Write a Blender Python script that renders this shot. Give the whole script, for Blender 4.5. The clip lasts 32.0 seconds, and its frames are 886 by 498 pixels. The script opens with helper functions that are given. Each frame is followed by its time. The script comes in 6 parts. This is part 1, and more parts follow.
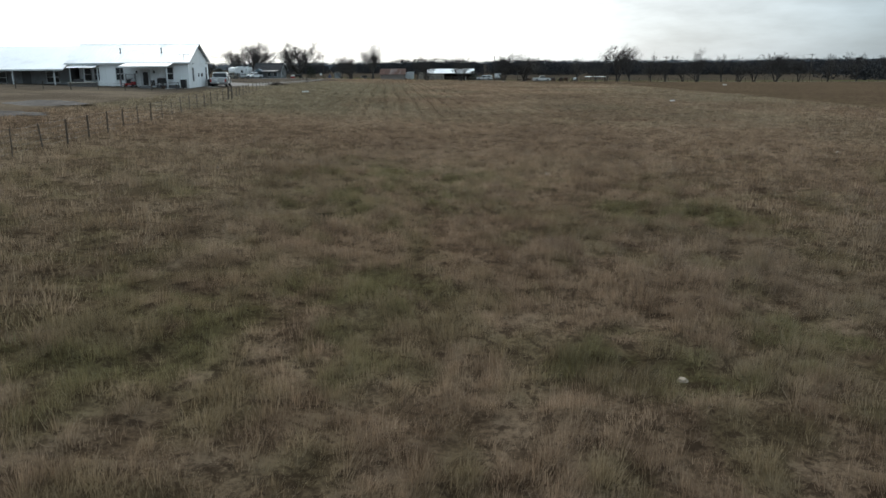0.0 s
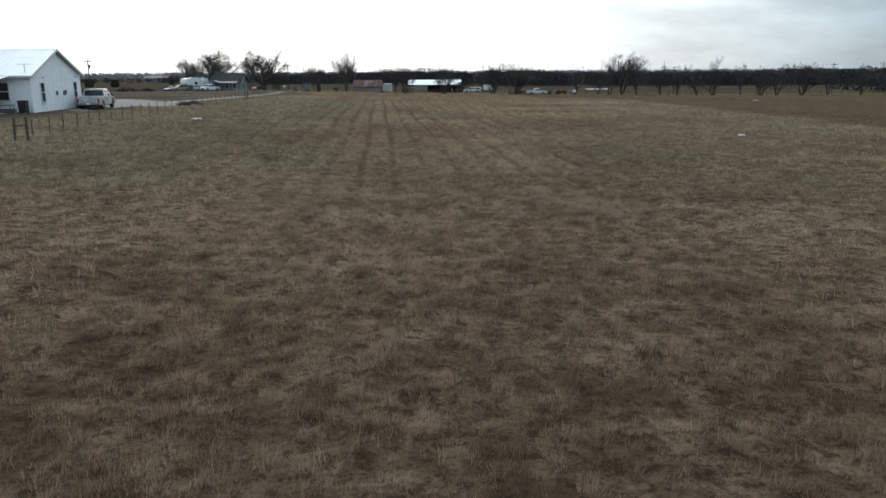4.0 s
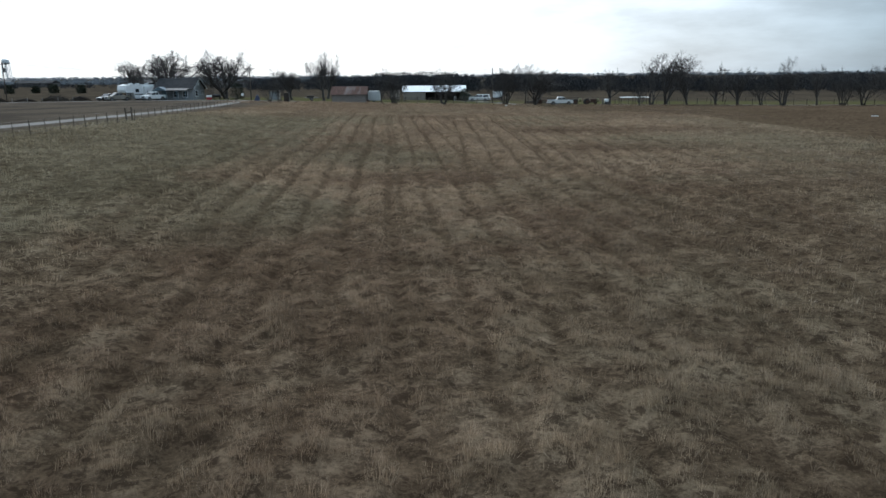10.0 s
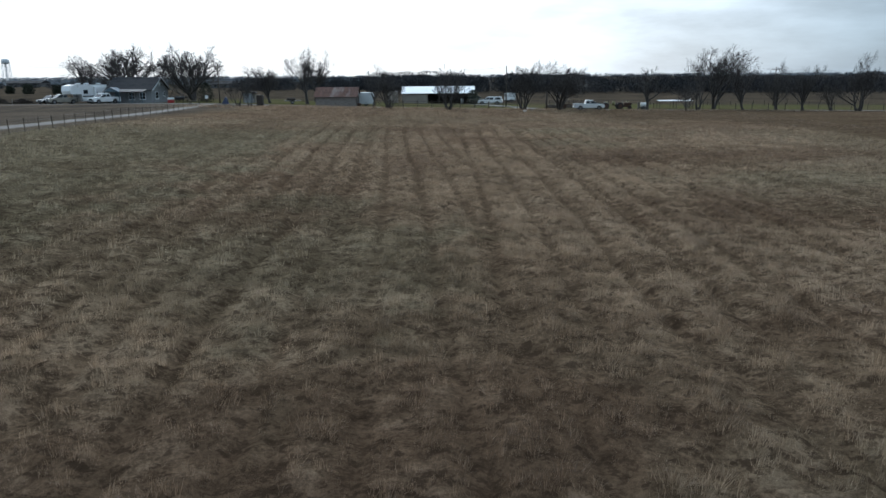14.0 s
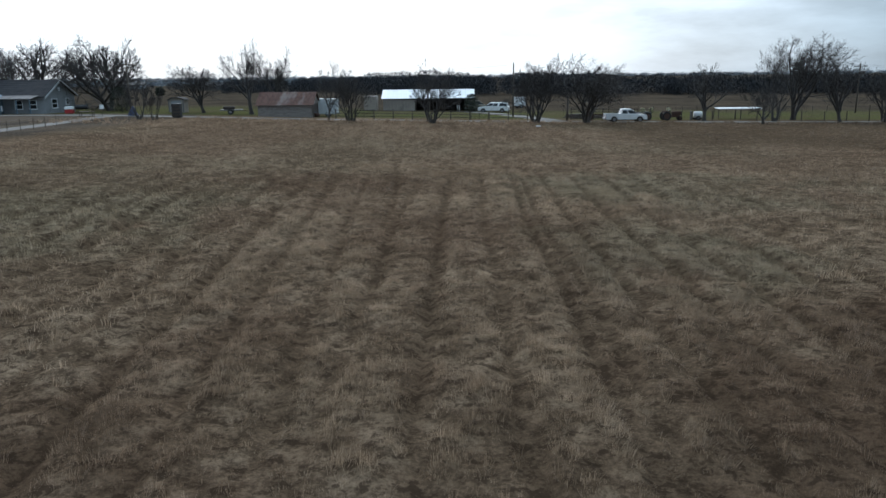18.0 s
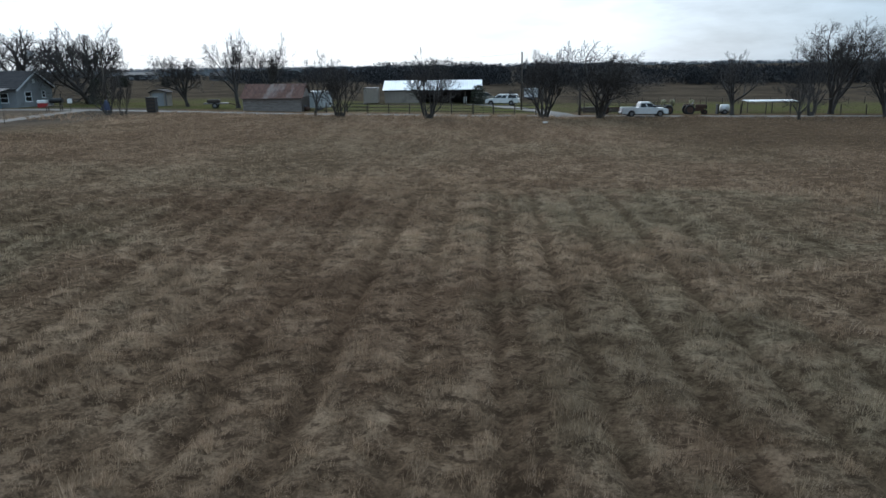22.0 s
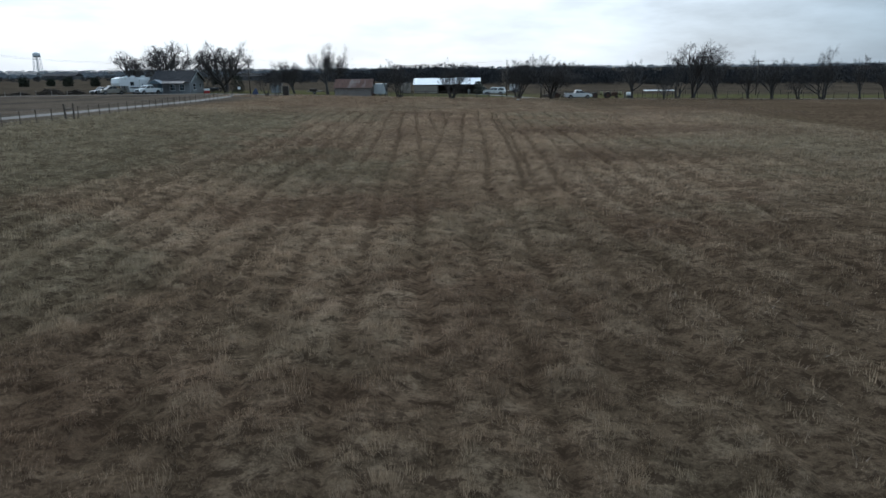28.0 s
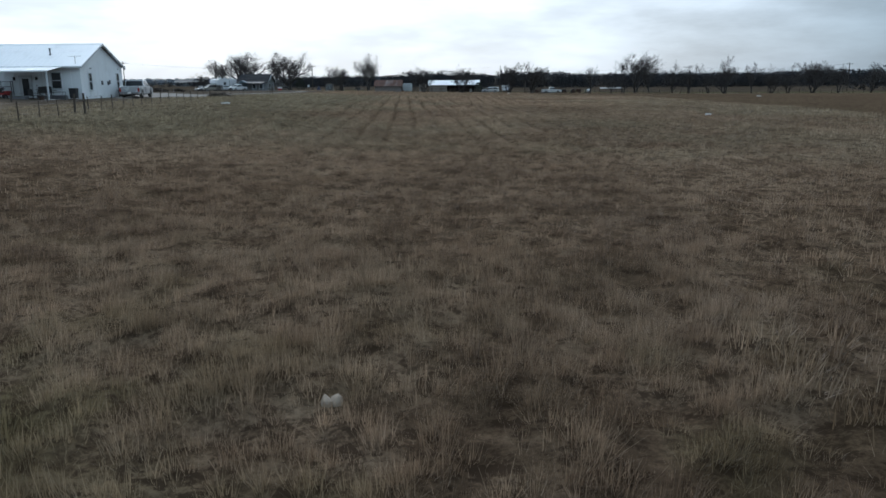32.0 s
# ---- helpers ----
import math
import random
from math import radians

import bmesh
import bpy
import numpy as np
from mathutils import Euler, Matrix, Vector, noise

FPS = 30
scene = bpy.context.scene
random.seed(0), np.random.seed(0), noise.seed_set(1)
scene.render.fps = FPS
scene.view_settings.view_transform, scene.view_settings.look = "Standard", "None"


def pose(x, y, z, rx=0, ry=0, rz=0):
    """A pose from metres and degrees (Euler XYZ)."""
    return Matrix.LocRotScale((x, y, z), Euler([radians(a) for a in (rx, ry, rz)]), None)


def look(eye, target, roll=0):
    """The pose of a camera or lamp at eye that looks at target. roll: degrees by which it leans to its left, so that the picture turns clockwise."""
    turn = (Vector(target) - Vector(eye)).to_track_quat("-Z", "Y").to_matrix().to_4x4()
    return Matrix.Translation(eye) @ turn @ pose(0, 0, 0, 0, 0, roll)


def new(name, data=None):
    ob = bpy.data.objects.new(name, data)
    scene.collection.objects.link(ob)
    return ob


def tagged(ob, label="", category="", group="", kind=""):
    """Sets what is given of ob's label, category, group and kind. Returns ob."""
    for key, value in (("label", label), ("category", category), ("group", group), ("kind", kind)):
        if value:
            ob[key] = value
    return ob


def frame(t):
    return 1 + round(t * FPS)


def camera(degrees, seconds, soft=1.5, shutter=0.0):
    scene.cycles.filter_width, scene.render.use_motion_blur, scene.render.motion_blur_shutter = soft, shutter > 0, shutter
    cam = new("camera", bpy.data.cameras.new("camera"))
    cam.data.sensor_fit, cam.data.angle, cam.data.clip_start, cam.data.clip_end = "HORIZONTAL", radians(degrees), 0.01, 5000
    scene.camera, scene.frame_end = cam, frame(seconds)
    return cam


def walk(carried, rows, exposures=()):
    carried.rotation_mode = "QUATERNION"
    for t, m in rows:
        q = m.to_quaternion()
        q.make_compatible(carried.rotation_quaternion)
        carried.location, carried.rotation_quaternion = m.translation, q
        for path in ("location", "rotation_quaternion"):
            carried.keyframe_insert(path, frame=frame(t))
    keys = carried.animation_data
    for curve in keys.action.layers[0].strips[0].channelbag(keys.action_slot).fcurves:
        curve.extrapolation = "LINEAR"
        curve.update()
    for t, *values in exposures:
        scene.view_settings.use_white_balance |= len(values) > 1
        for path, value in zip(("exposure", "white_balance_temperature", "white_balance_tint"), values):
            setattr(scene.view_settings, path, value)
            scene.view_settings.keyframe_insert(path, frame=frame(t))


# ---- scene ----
cam = camera(61.0, 32.0, 1.5)
PATH = [
    (0.0, pose(-0.191, 0.410, 4.463, 76.113, 0.415, -0.040)),
    (0.5, pose(-0.096, 3.099, 4.525, 76.215, 0.400, -0.162)),
    (1.0, pose(0.037, 6.034, 4.555, 76.303, 0.383, -0.236)),
    (1.5, pose(0.406, 9.377, 4.607, 76.415, 0.364, -0.313)),
    (2.0, pose(0.969, 13.049, 4.673, 76.535, 0.350, -0.412)),
    (2.5, pose(1.522, 16.845, 4.744, 76.623, 0.343, -0.473)),
    (3.0, pose(1.858, 20.884, 4.817, 76.695, 0.341, -0.480)),
    (3.5, pose(2.365, 24.796, 4.831, 76.712, 0.343, -0.517)),
    (5.5, pose(3.421, 40.467, 4.826, 76.953, 0.450, -0.700)),
    (6.0, pose(3.616, 44.071, 4.812, 76.950, 0.463, -0.655)),
    (6.5, pose(3.742, 47.269, 4.816, 76.978, 0.454, -0.587)),
    (7.0, pose(3.835, 50.364, 4.829, 76.987, 0.435, -0.511)),
    (7.5, pose(4.011, 53.248, 4.836, 76.993, 0.420, -0.429)),
    (8.0, pose(4.384, 56.361, 4.830, 76.989, 0.414, -0.329)),
    (8.5, pose(4.709, 59.312, 4.853, 76.982, 0.417, -0.232)),
    (9.0, pose(4.892, 62.354, 4.928, 77.005, 0.422, -0.134)),
    (9.5, pose(4.766, 65.583, 4.985, 77.005, 0.429, -0.062)),
    (10.0, pose(4.803, 69.005, 5.031, 77.013, 0.435, -0.021)),
    (10.5, pose(4.809, 72.418, 5.043, 77.020, 0.441, 0.031)),
    (11.0, pose(4.833, 75.905, 5.042, 77.046, 0.445, 0.075)),
    (11.5, pose(4.756, 79.330, 5.027, 77.088, 0.451, 0.109)),
    (12.0, pose(4.614, 82.533, 4.980, 77.114, 0.456, 0.170)),
    (12.5, pose(4.511, 85.420, 4.888, 77.110, 0.458, 0.247)),
    (13.0, pose(4.517, 88.460, 4.808, 77.104, 0.445, 0.309)),
    (13.5, pose(4.688, 91.687, 4.764, 77.088, 0.408, 0.347)),
    (14.0, pose(4.888, 95.264, 4.747, 77.057, 0.362, 0.383)),
    (14.5, pose(5.052, 98.976, 4.751, 77.023, 0.320, 0.442)),
    (15.0, pose(5.255, 102.804, 4.776, 77.003, 0.297, 0.536)),
    (15.5, pose(5.526, 106.796, 4.822, 77.014, 0.307, 0.631)),
    (17.5, pose(7.642, 124.788, 4.803, 77.085, 0.532, 1.185)),
    (18.0, pose(8.231, 130.251, 4.797, 77.066, 0.592, 1.256)),
    (18.5, pose(8.974, 135.406, 4.789, 77.019, 0.652, 1.326)),
    (19.0, pose(9.671, 140.347, 4.827, 76.999, 0.707, 1.497)),
    (19.5, pose(10.181, 142.230, 4.851, 76.937, 0.746, 1.816)),
    (20.0, pose(10.378, 142.112, 4.830, 76.777, 0.772, 2.003)),
    (20.5, pose(10.285, 141.837, 4.787, 76.514, 0.798, 2.108)),
    (21.0, pose(10.234, 141.680, 4.786, 76.327, 0.814, 2.235)),
    (21.5, pose(10.256, 141.239, 4.851, 76.292, 0.798, 2.438)),
    (22.0, pose(10.261, 138.831, 4.859, 76.312, 0.747, 2.655)),
    (22.5, pose(10.297, 135.118, 4.836, 76.339, 0.675, 2.803)),
    (23.0, pose(10.174, 130.482, 4.767, 76.345, 0.616, 2.805)),
    (23.5, pose(10.161, 127.210, 4.707, 76.355, 0.608, 2.643)),
    (24.0, pose(10.149, 125.011, 4.674, 76.351, 0.631, 2.511)),
    (24.5, pose(10.138, 121.824, 4.679, 76.391, 0.662, 2.492)),
    (25.0, pose(10.139, 117.457, 4.685, 76.424, 0.683, 2.479)),
    (25.5, pose(10.051, 111.966, 4.710, 76.443, 0.689, 2.423)),
    (27.5, pose(8.803, 86.134, 4.901, 76.441, 0.564, 2.164)),
    (28.0, pose(8.371, 79.008, 4.901, 76.477, 0.531, 2.052)),
    (28.5, pose(7.885, 72.007, 4.854, 76.537, 0.501, 1.944)),
    (29.0, pose(7.423, 64.831, 4.707, 76.606, 0.478, 1.837)),
    (29.5, pose(6.973, 57.472, 4.432, 76.661, 0.457, 1.737)),
    (30.0, pose(6.542, 50.158, 4.092, 76.683, 0.447, 1.648)),
    (30.5, pose(6.160, 42.842, 3.789, 76.721, 0.445, 1.581)),
    (31.0, pose(5.760, 35.909, 3.611, 76.851, 0.470, 1.511)),
    (31.5, pose(5.348, 28.894, 3.506, 77.008, 0.515, 1.436)),
    (32.0, pose(4.881, 21.452, 3.421, 77.152, 0.571, 1.352)),
]

walk(cam, PATH, [(0.0, 0.05, 6500, 10), (3.5, 0.08, 6400, 10), (9.0, 0.02, 6080, 10), (13.0, -0.03, 5920, 10), (19.0, 0.0, 5850, 10), (25.0, -0.10, 5800, 10), (32.0, -0.28, 5820, 10)])

# ---- light ----
SUN_AZ, SUN_EL = radians(14), radians(32)      # behind thin cloud, ahead and a little to the left
sun_dir = Vector((-math.sin(SUN_AZ) * math.cos(SUN_EL), math.cos(SUN_AZ) * math.cos(SUN_EL), math.sin(SUN_EL)))
world = bpy.data.worlds.new("overcast_sky")
scene.world = world
world.use_nodes = True
wt = world.node_tree
wt.nodes.clear()


def wn(kind, **kw):
    n = wt.nodes.new(kind)
    for k, v in kw.items():
        n.inputs[k].default_value = v
    return n


w_co = wn("ShaderNodeTexCoord")
w_sky = wn("ShaderNodeTexSky")
w_sky.sky_type, w_sky.sun_disc = "NISHITA", False
w_sky.sun_elevation, w_sky.sun_rotation = SUN_EL, -SUN_AZ
w_scale = wn("ShaderNodeVectorMath")
w_scale.operation = "SCALE"
w_scale.inputs["Scale"].default_value = 0.10
w_dot = wn("ShaderNodeVectorMath")
w_dot.operation = "DOT_PRODUCT"
w_dot.inputs[1].default_value = Vector((-math.sin(SUN_AZ) * 0.95, math.cos(SUN_AZ) * 0.95, 0.31))
w_glow = wn("ShaderNodeMapRange", **{"From Min": 0.66, "From Max": 0.99, "To Min": 0.0, "To Max": 1.0})
w_glow.interpolation_type = "SMOOTHSTEP"
w_cloud = wn("ShaderNodeMix")
w_cloud.data_type = "RGBA"
w_cloud.inputs["A"].default_value = (0.300, 0.378, 0.430, 1)
w_cloud.inputs["B"].default_value = (1.07, 1.13, 1.15, 1)
w_map = wn("ShaderNodeMapping")
w_map.inputs["Scale"].default_value = (1.0, 1.0, 4.2)
w_noise = wn("ShaderNodeTexNoise", Scale=5.5, Detail=8.0, Roughness=0.58)
w_var = wn("ShaderNodeMapRange", **{"From Min": 0.34, "From Max": 0.68, "To Min": 0.88, "To Max": 1.32})
w_mul = wn("ShaderNodeVectorMath")
w_mul.operation = "SCALE"
w_sep = wn("ShaderNodeSeparateXYZ")
w_high = wn("ShaderNodeMapRange", **{"From Min": 0.0, "From Max": 1.0, "To Min": 1.0, "To Max": 3.0})
w_rise = wn("ShaderNodeVectorMath")
w_rise.operation = "SCALE"
w_mix = wn("ShaderNodeMix", Factor=0.88)
w_mix.data_type = "RGBA"
w_bg = wn("ShaderNodeBackground", Strength=1.0)
w_out = wn("ShaderNodeOutputWorld")
for a, b in ((w_co.outputs["Generated"], w_dot.inputs[0]), (w_dot.outputs["Value"], w_glow.inputs["Value"]),
             (w_glow.outputs["Result"], w_cloud.inputs["Factor"]), (w_co.outputs["Generated"], w_map.inputs["Vector"]),
             (w_map.outputs["Vector"], w_noise.inputs["Vector"]), (w_noise.outputs["Fac"], w_var.inputs["Value"]),
             (w_cloud.outputs["Result"], w_mul.inputs[0]), (w_var.outputs["Result"], w_mul.inputs["Scale"]),
             (w_sky.outputs["Color"], w_scale.inputs[0]), (w_scale.outputs["Vector"], w_mix.inputs["A"]),
             (w_co.outputs["Generated"], w_sep.inputs[0]), (w_sep.outputs["Z"], w_high.inputs["Value"]),
             (w_mul.outputs["Vector"], w_rise.inputs[0]), (w_high.outputs["Result"], w_rise.inputs["Scale"]),
             (w_rise.outputs["Vector"], w_mix.inputs["B"]), (w_mix.outputs["Result"], w_bg.inputs["Color"]),
             (w_bg.outputs["Background"], w_out.inputs["Surface"])):
    wt.links.new(a, b)

sun = new("sun", bpy.data.lights.new("sun", "SUN"))
sun.data.energy, sun.data.angle, sun.data.color = 1.1, radians(25), (1.0, 0.96, 0.9)
sun.matrix_world = look(sun_dir * 400, (0, 0, 0))


# ---- materials ----
def nodes_of(name):
    m = bpy.data.materials.new(name)
    m.use_nodes = True
    nt = m.node_tree
    return m, nt, nt.nodes["Principled BSDF"]


def node(nt, kind, **kw):
    n = nt.nodes.new(kind)
    for k, v in kw.items():
        n.inputs[k].default_value = v
    return n


def ramp(nt, fac, stops):
    r = nt.nodes.new("ShaderNodeValToRGB")
    e = r.color_ramp.elements
    while len(e) < len(stops):
        e.new(0.5)
    for i, (p, c) in enumerate(stops):
        e[i].position, e[i].color = p, (*c, 1)
    nt.links.new(fac, r.inputs["Fac"])
    return r.outputs["Color"]


def mixed(nt, fac, a, b, blend="MIX"):
    m = nt.nodes.new("ShaderNodeMix")
    m.data_type, m.blend_type = "RGBA", blend
    for sock, v in ((m.inputs["Factor"], fac), (m.inputs["A"], a), (m.inputs["B"], b)):
        if isinstance(v, (int, float)):
            sock.default_value = v
        elif isinstance(v, tuple):
            sock.default_value = (*v, 1)
        else:
            nt.links.new(v, sock)
    return m.outputs["Result"]


def noise_of(nt, vec, scale, detail=4.0, rough=0.55, stretch=None):
    if stretch:
        mp = node(nt, "ShaderNodeMapping", Scale=stretch)
        nt.links.new(vec, mp.inputs["Vector"])
        vec = mp.outputs["Vector"]
    n = node(nt, "ShaderNodeTexNoise", Scale=scale, Detail=detail, Roughness=rough)
    nt.links.new(vec, n.inputs["Vector"])
    return n.outputs["Fac"]


def spread(nt, v, lo, hi, a=0.0, b=1.0):
    m = node(nt, "ShaderNodeMapRange", **{"From Min": lo, "From Max": hi, "To Min": a, "To Max": b})
    m.interpolation_type = "SMOOTHSTEP"
    nt.links.new(v, m.inputs["Value"])
    return m.outputs["Result"]


def math_of(nt, op, a, b):
    m = nt.nodes.new("ShaderNodeMath")
    m.operation = op
    for i, v in enumerate((a, b)):
        if isinstance(v, (int, float)):
            m.inputs[i].default_value = v
        else:
            nt.links.new(v, m.inputs[i])
    return m.outputs["Value"]


def bump_of(nt, bsdf, height, strength, distance):
    b = node(nt, "ShaderNodeBump", Strength=strength, Distance=distance)
    nt.links.new(height, b.inputs["Height"])
    nt.links.new(b.outputs["Normal"], bsdf.inputs["Normal"])


def plain(name, col, rough=0.6, metal=0.0, grain=30.0, vary=0.25, dirt=None, dirt_scale=1.2, bump=0.15, stretch=None, coat=0.0):
    """A surface of one paint or stuff, with fine grain, broad blotches of dirt and a little relief."""
    m, nt, b = nodes_of(name)
    co = node(nt, "ShaderNodeTexCoord").outputs["Object"]
    fine = noise_of(nt, co, grain, 5, 0.6, stretch)
    broad = noise_of(nt, co, dirt_scale, 4, 0.6, stretch)
    dark = tuple(c * (1 - vary) for c in col)
    light = tuple(min(1, c * (1 + vary * 0.6)) for c in col)
    c = ramp(nt, fine, [(0.3, dark), (0.7, light)])
    d = dirt or tuple(c * 0.55 for c in col)
    c = mixed(nt, spread(nt, broad, 0.52, 0.75, 0.0, 0.7), c, d)
    nt.links.new(c, b.inputs["Base Color"])
    nt.links.new(spread(nt, broad, 0.3, 0.8, max(0.02, rough - 0.12), min(1, rough + 0.15)), b.inputs["Roughness"])
    b.inputs["Metallic"].default_value = metal
    b.inputs["Coat Weight"].default_value = coat
    b.inputs["Specular IOR Level"].default_value = 0.35
    if bump:
        bump_of(nt, b, fine, bump, 0.02)
    return m


def sward_colour(nt, tone):
    """Colour of the grass by what grows there: the mesh's "sward" attribute holds russet, green, olive and the paleness of the clump."""
    at = node(nt, "ShaderNodeAttribute")
    at.attribute_name = "sward"
    sep = node(nt, "ShaderNodeSeparateColor")
    nt.links.new(at.outputs["Color"], sep.inputs[0])
    tone = math_of(nt, "ADD", math_of(nt, "MULTIPLY", math_of(nt, "SUBTRACT", tone, 0.5), 0.55), math_of(nt, "ADD", math_of(nt, "MULTIPLY", at.outputs["Alpha"], 0.6), 0.20))
    straw = ramp(nt, tone, [(0.12, (0.110, 0.076, 0.047)), (0.50, (0.256, 0.180, 0.116)), (0.88, (0.480, 0.356, 0.240))])
    russet = ramp(nt, tone, [(0.12, (0.069, 0.043, 0.027)), (0.50, (0.174, 0.112, 0.071)), (0.88, (0.322, 0.220, 0.146))])
    olive = ramp(nt, tone, [(0.12, (0.076, 0.064, 0.037)), (0.50, (0.182, 0.154, 0.098)), (0.88, (0.345, 0.296, 0.198))])
    green = ramp(nt, tone, [(0.12, (0.048, 0.050, 0.015)), (0.50, (0.100, 0.099, 0.034)), (0.88, (0.180, 0.171, 0.072))])
    c = mixed(nt, sep.outputs[2], straw, olive)
    c = mixed(nt, sep.outputs[0], c, russet)
    return mixed(nt, sep.outputs[1], c, green)


def ground_material():
    m, nt, b = nodes_of("dry_grass_ground")
    pos = node(nt, "ShaderNodeNewGeometry").outputs["Position"]
    sep = node(nt, "ShaderNodeSeparateXYZ")
    nt.links.new(pos, sep.inputs[0])
    fine = noise_of(nt, pos, 2.2, 6, 0.7)
    thatch = noise_of(nt, pos, 13.0, 7, 0.8)
    mid = noise_of(nt, pos, 0.13, 6, 0.68)
    mid2 = noise_of(nt, pos, 0.11, 5, 0.65, (1.0, 0.55, 1.0))
    c = sward_colour(nt, fine)
    # dark soil and rotting thatch show between the tufts
    soil = ramp(nt, fine, [(0.3, (0.026, 0.017, 0.011)), (0.7, (0.070, 0.047, 0.031))])
    bare = spread(nt, math_of(nt, "ADD", math_of(nt, "MULTIPLY", thatch, 0.6), math_of(nt, "MULTIPLY", fine, 0.4)), 0.62, 0.40, 0.10, 0.80)
    gaps = noise_of(nt, pos, 3.6, 5, 0.62)
    bare = math_of(nt, "MAXIMUM", bare, spread(nt, gaps, 0.49, 0.40, 0.0, 0.85))
    c = mixed(nt, bare, c, soil)
    # mown pasture past the road, bare yard and lot on the side of the houses
    past = spread(nt, sep.outputs["Y"], 231.0, 236.0)
    lawn = mixed(nt, spread(nt, mid2, 0.42, 0.62), (0.098, 0.098, 0.040), (0.105, 0.088, 0.050))
    far = mixed(nt, spread(nt, mid2, 0.4, 0.6), (0.090, 0.070, 0.050), (0.058, 0.047, 0.036))
    lawn = mixed(nt, spread(nt, math_of(nt, "ADD", sep.outputs["Y"], math_of(nt, "MULTIPLY", mid, 40.0)), 275.0, 300.0), lawn, far)
    left = math_of(nt, "ADD", sep.outputs["X"], math_of(nt, "MULTIPLY", math_of(nt, "SUBTRACT", noise_of(nt, pos, 0.35, 5, 0.65), 0.5), 9.0))
    lawn = mixed(nt, spread(nt, left, -52.0, -60.0), lawn, far)
    turf_grain = ramp(nt, thatch, [(0.34, (0.50, 0.49, 0.48)), (0.52, (0.95, 0.94, 0.93)), (0.70, (1.35, 1.34, 1.32))])
    yard = mixed(nt, spread(nt, mid2, 0.4, 0.6), (0.130, 0.104, 0.080), (0.085, 0.070, 0.056))
    lot = mixed(nt, spread(nt, mid, 0.42, 0.60), (0.205, 0.160, 0.118), (0.135, 0.105, 0.078))
    yard = mixed(nt, spread(nt, math_of(nt, "ADD", sep.outputs["Y"], math_of(nt, "MULTIPLY", mid, 24.0)), 98.0, 84.0), yard, lot)
    c = mixed(nt, spread(nt, left, -24.5, -29.5), c, mixed(nt, 1.0, yard, turf_grain, "MULTIPLY"))
    c = mixed(nt, past, c, mixed(nt, 1.0, lawn, turf_grain, "MULTIPLY"))
    nt.links.new(c, b.inputs["Base Color"])
    b.inputs["Roughness"].default_value = 1.0
    b.inputs["Specular IOR Level"].default_value = 0.0
    h = math_of(nt, "ADD", fine, math_of(nt, "MULTIPLY", thatch, 0.8))
    bump_of(nt, b, h, 1.0, 0.14)
    return m


def blade_material():
    m, nt, b = nodes_of("dry_grass_blades")
    rnd = node(nt, "ShaderNodeNewGeometry").outputs["Random Per Island"]
    c = sward_colour(nt, rnd)
    nt.links.new(c, b.inputs["Base Color"])
    b.inputs["Roughness"].default_value = 0.42
    b.inputs["Specular IOR Level"].default_value = 0.55
    tr = node(nt, "ShaderNodeBsdfTranslucent")
    nt.links.new(c, tr.inputs["Color"])
    ms = node(nt, "ShaderNodeMixShader", Fac=0.5)
    nt.links.new(b.outputs[0], ms.inputs[1])
    nt.links.new(tr.outputs[0], ms.inputs[2])
    nt.links.new(ms.outputs[0], nt.nodes["Material Output"].inputs["Surface"])
    return m


M_GROUND, M_BLADE = ground_material(), blade_material()
M_BARK = plain("grey_bark", (0.060, 0.052, 0.046), 0.9, grain=14, vary=0.4, stretch=(1, 1, 0.25))
M_TWIG = plain("bare_twigs", (0.055, 0.048, 0.044), 0.9, grain=3, vary=0.3, bump=0)
M_THICKET = plain("far_thicket", (0.029, 0.030, 0.033), 1.0, grain=1.5, vary=0.2, bump=0)
M_CEDAR = plain("cedar_green", (0.030, 0.036, 0.022), 0.9, grain=5, vary=0.5, bump=0)
M_GRAVEL = plain("pale_gravel", (0.130, 0.117, 0.102), 0.95, grain=6, vary=0.3, dirt=(0.115, 0.10, 0.085), dirt_scale=0.35, bump=0.4)
M_ROAD = plain("grey_caliche_road", (0.120, 0.110, 0.098), 0.95, grain=5, vary=0.3, dirt=(0.075, 0.064, 0.053), dirt_scale=0.25, bump=0.4)
M_POST = plain("rusted_steel_post", (0.075, 0.058, 0.045), 0.8, grain=25, vary=0.4)
M_WIRE = plain("dull_wire", (0.10, 0.09, 0.08), 0.6, 0.6, bump=0)
M_POLE = plain("weathered_pole_wood", (0.085, 0.068, 0.055), 0.9, grain=20, vary=0.35, stretch=(1, 1, 0.12))
M_WHITE = plain("white_metal_siding", (0.80, 0.83, 0.84), 0.5, grain=8, vary=0.06, dirt=(0.70, 0.72, 0.72), dirt_scale=0.5, bump=0.03)
M_ROOFW = plain("white_metal_roofing", (0.74, 0.76, 0.77), 0.42, grain=6, vary=0.06, dirt=(0.58, 0.58, 0.57), dirt_scale=0.4, bump=0.03)
M_TRIM = plain("pale_grey_trim", (0.55, 0.57, 0.58), 0.5, vary=0.08, bump=0.02)
M_DARKTRIM = plain("dark_grey_trim", (0.12, 0.12, 0.125), 0.5, vary=0.15, bump=0.02)
M_GALV = plain("galvanised_sheet", (0.50, 0.53, 0.54), 0.45, 0.25, grain=5, vary=0.15, dirt=(0.36, 0.33, 0.30), dirt_scale=0.6, bump=0.05)
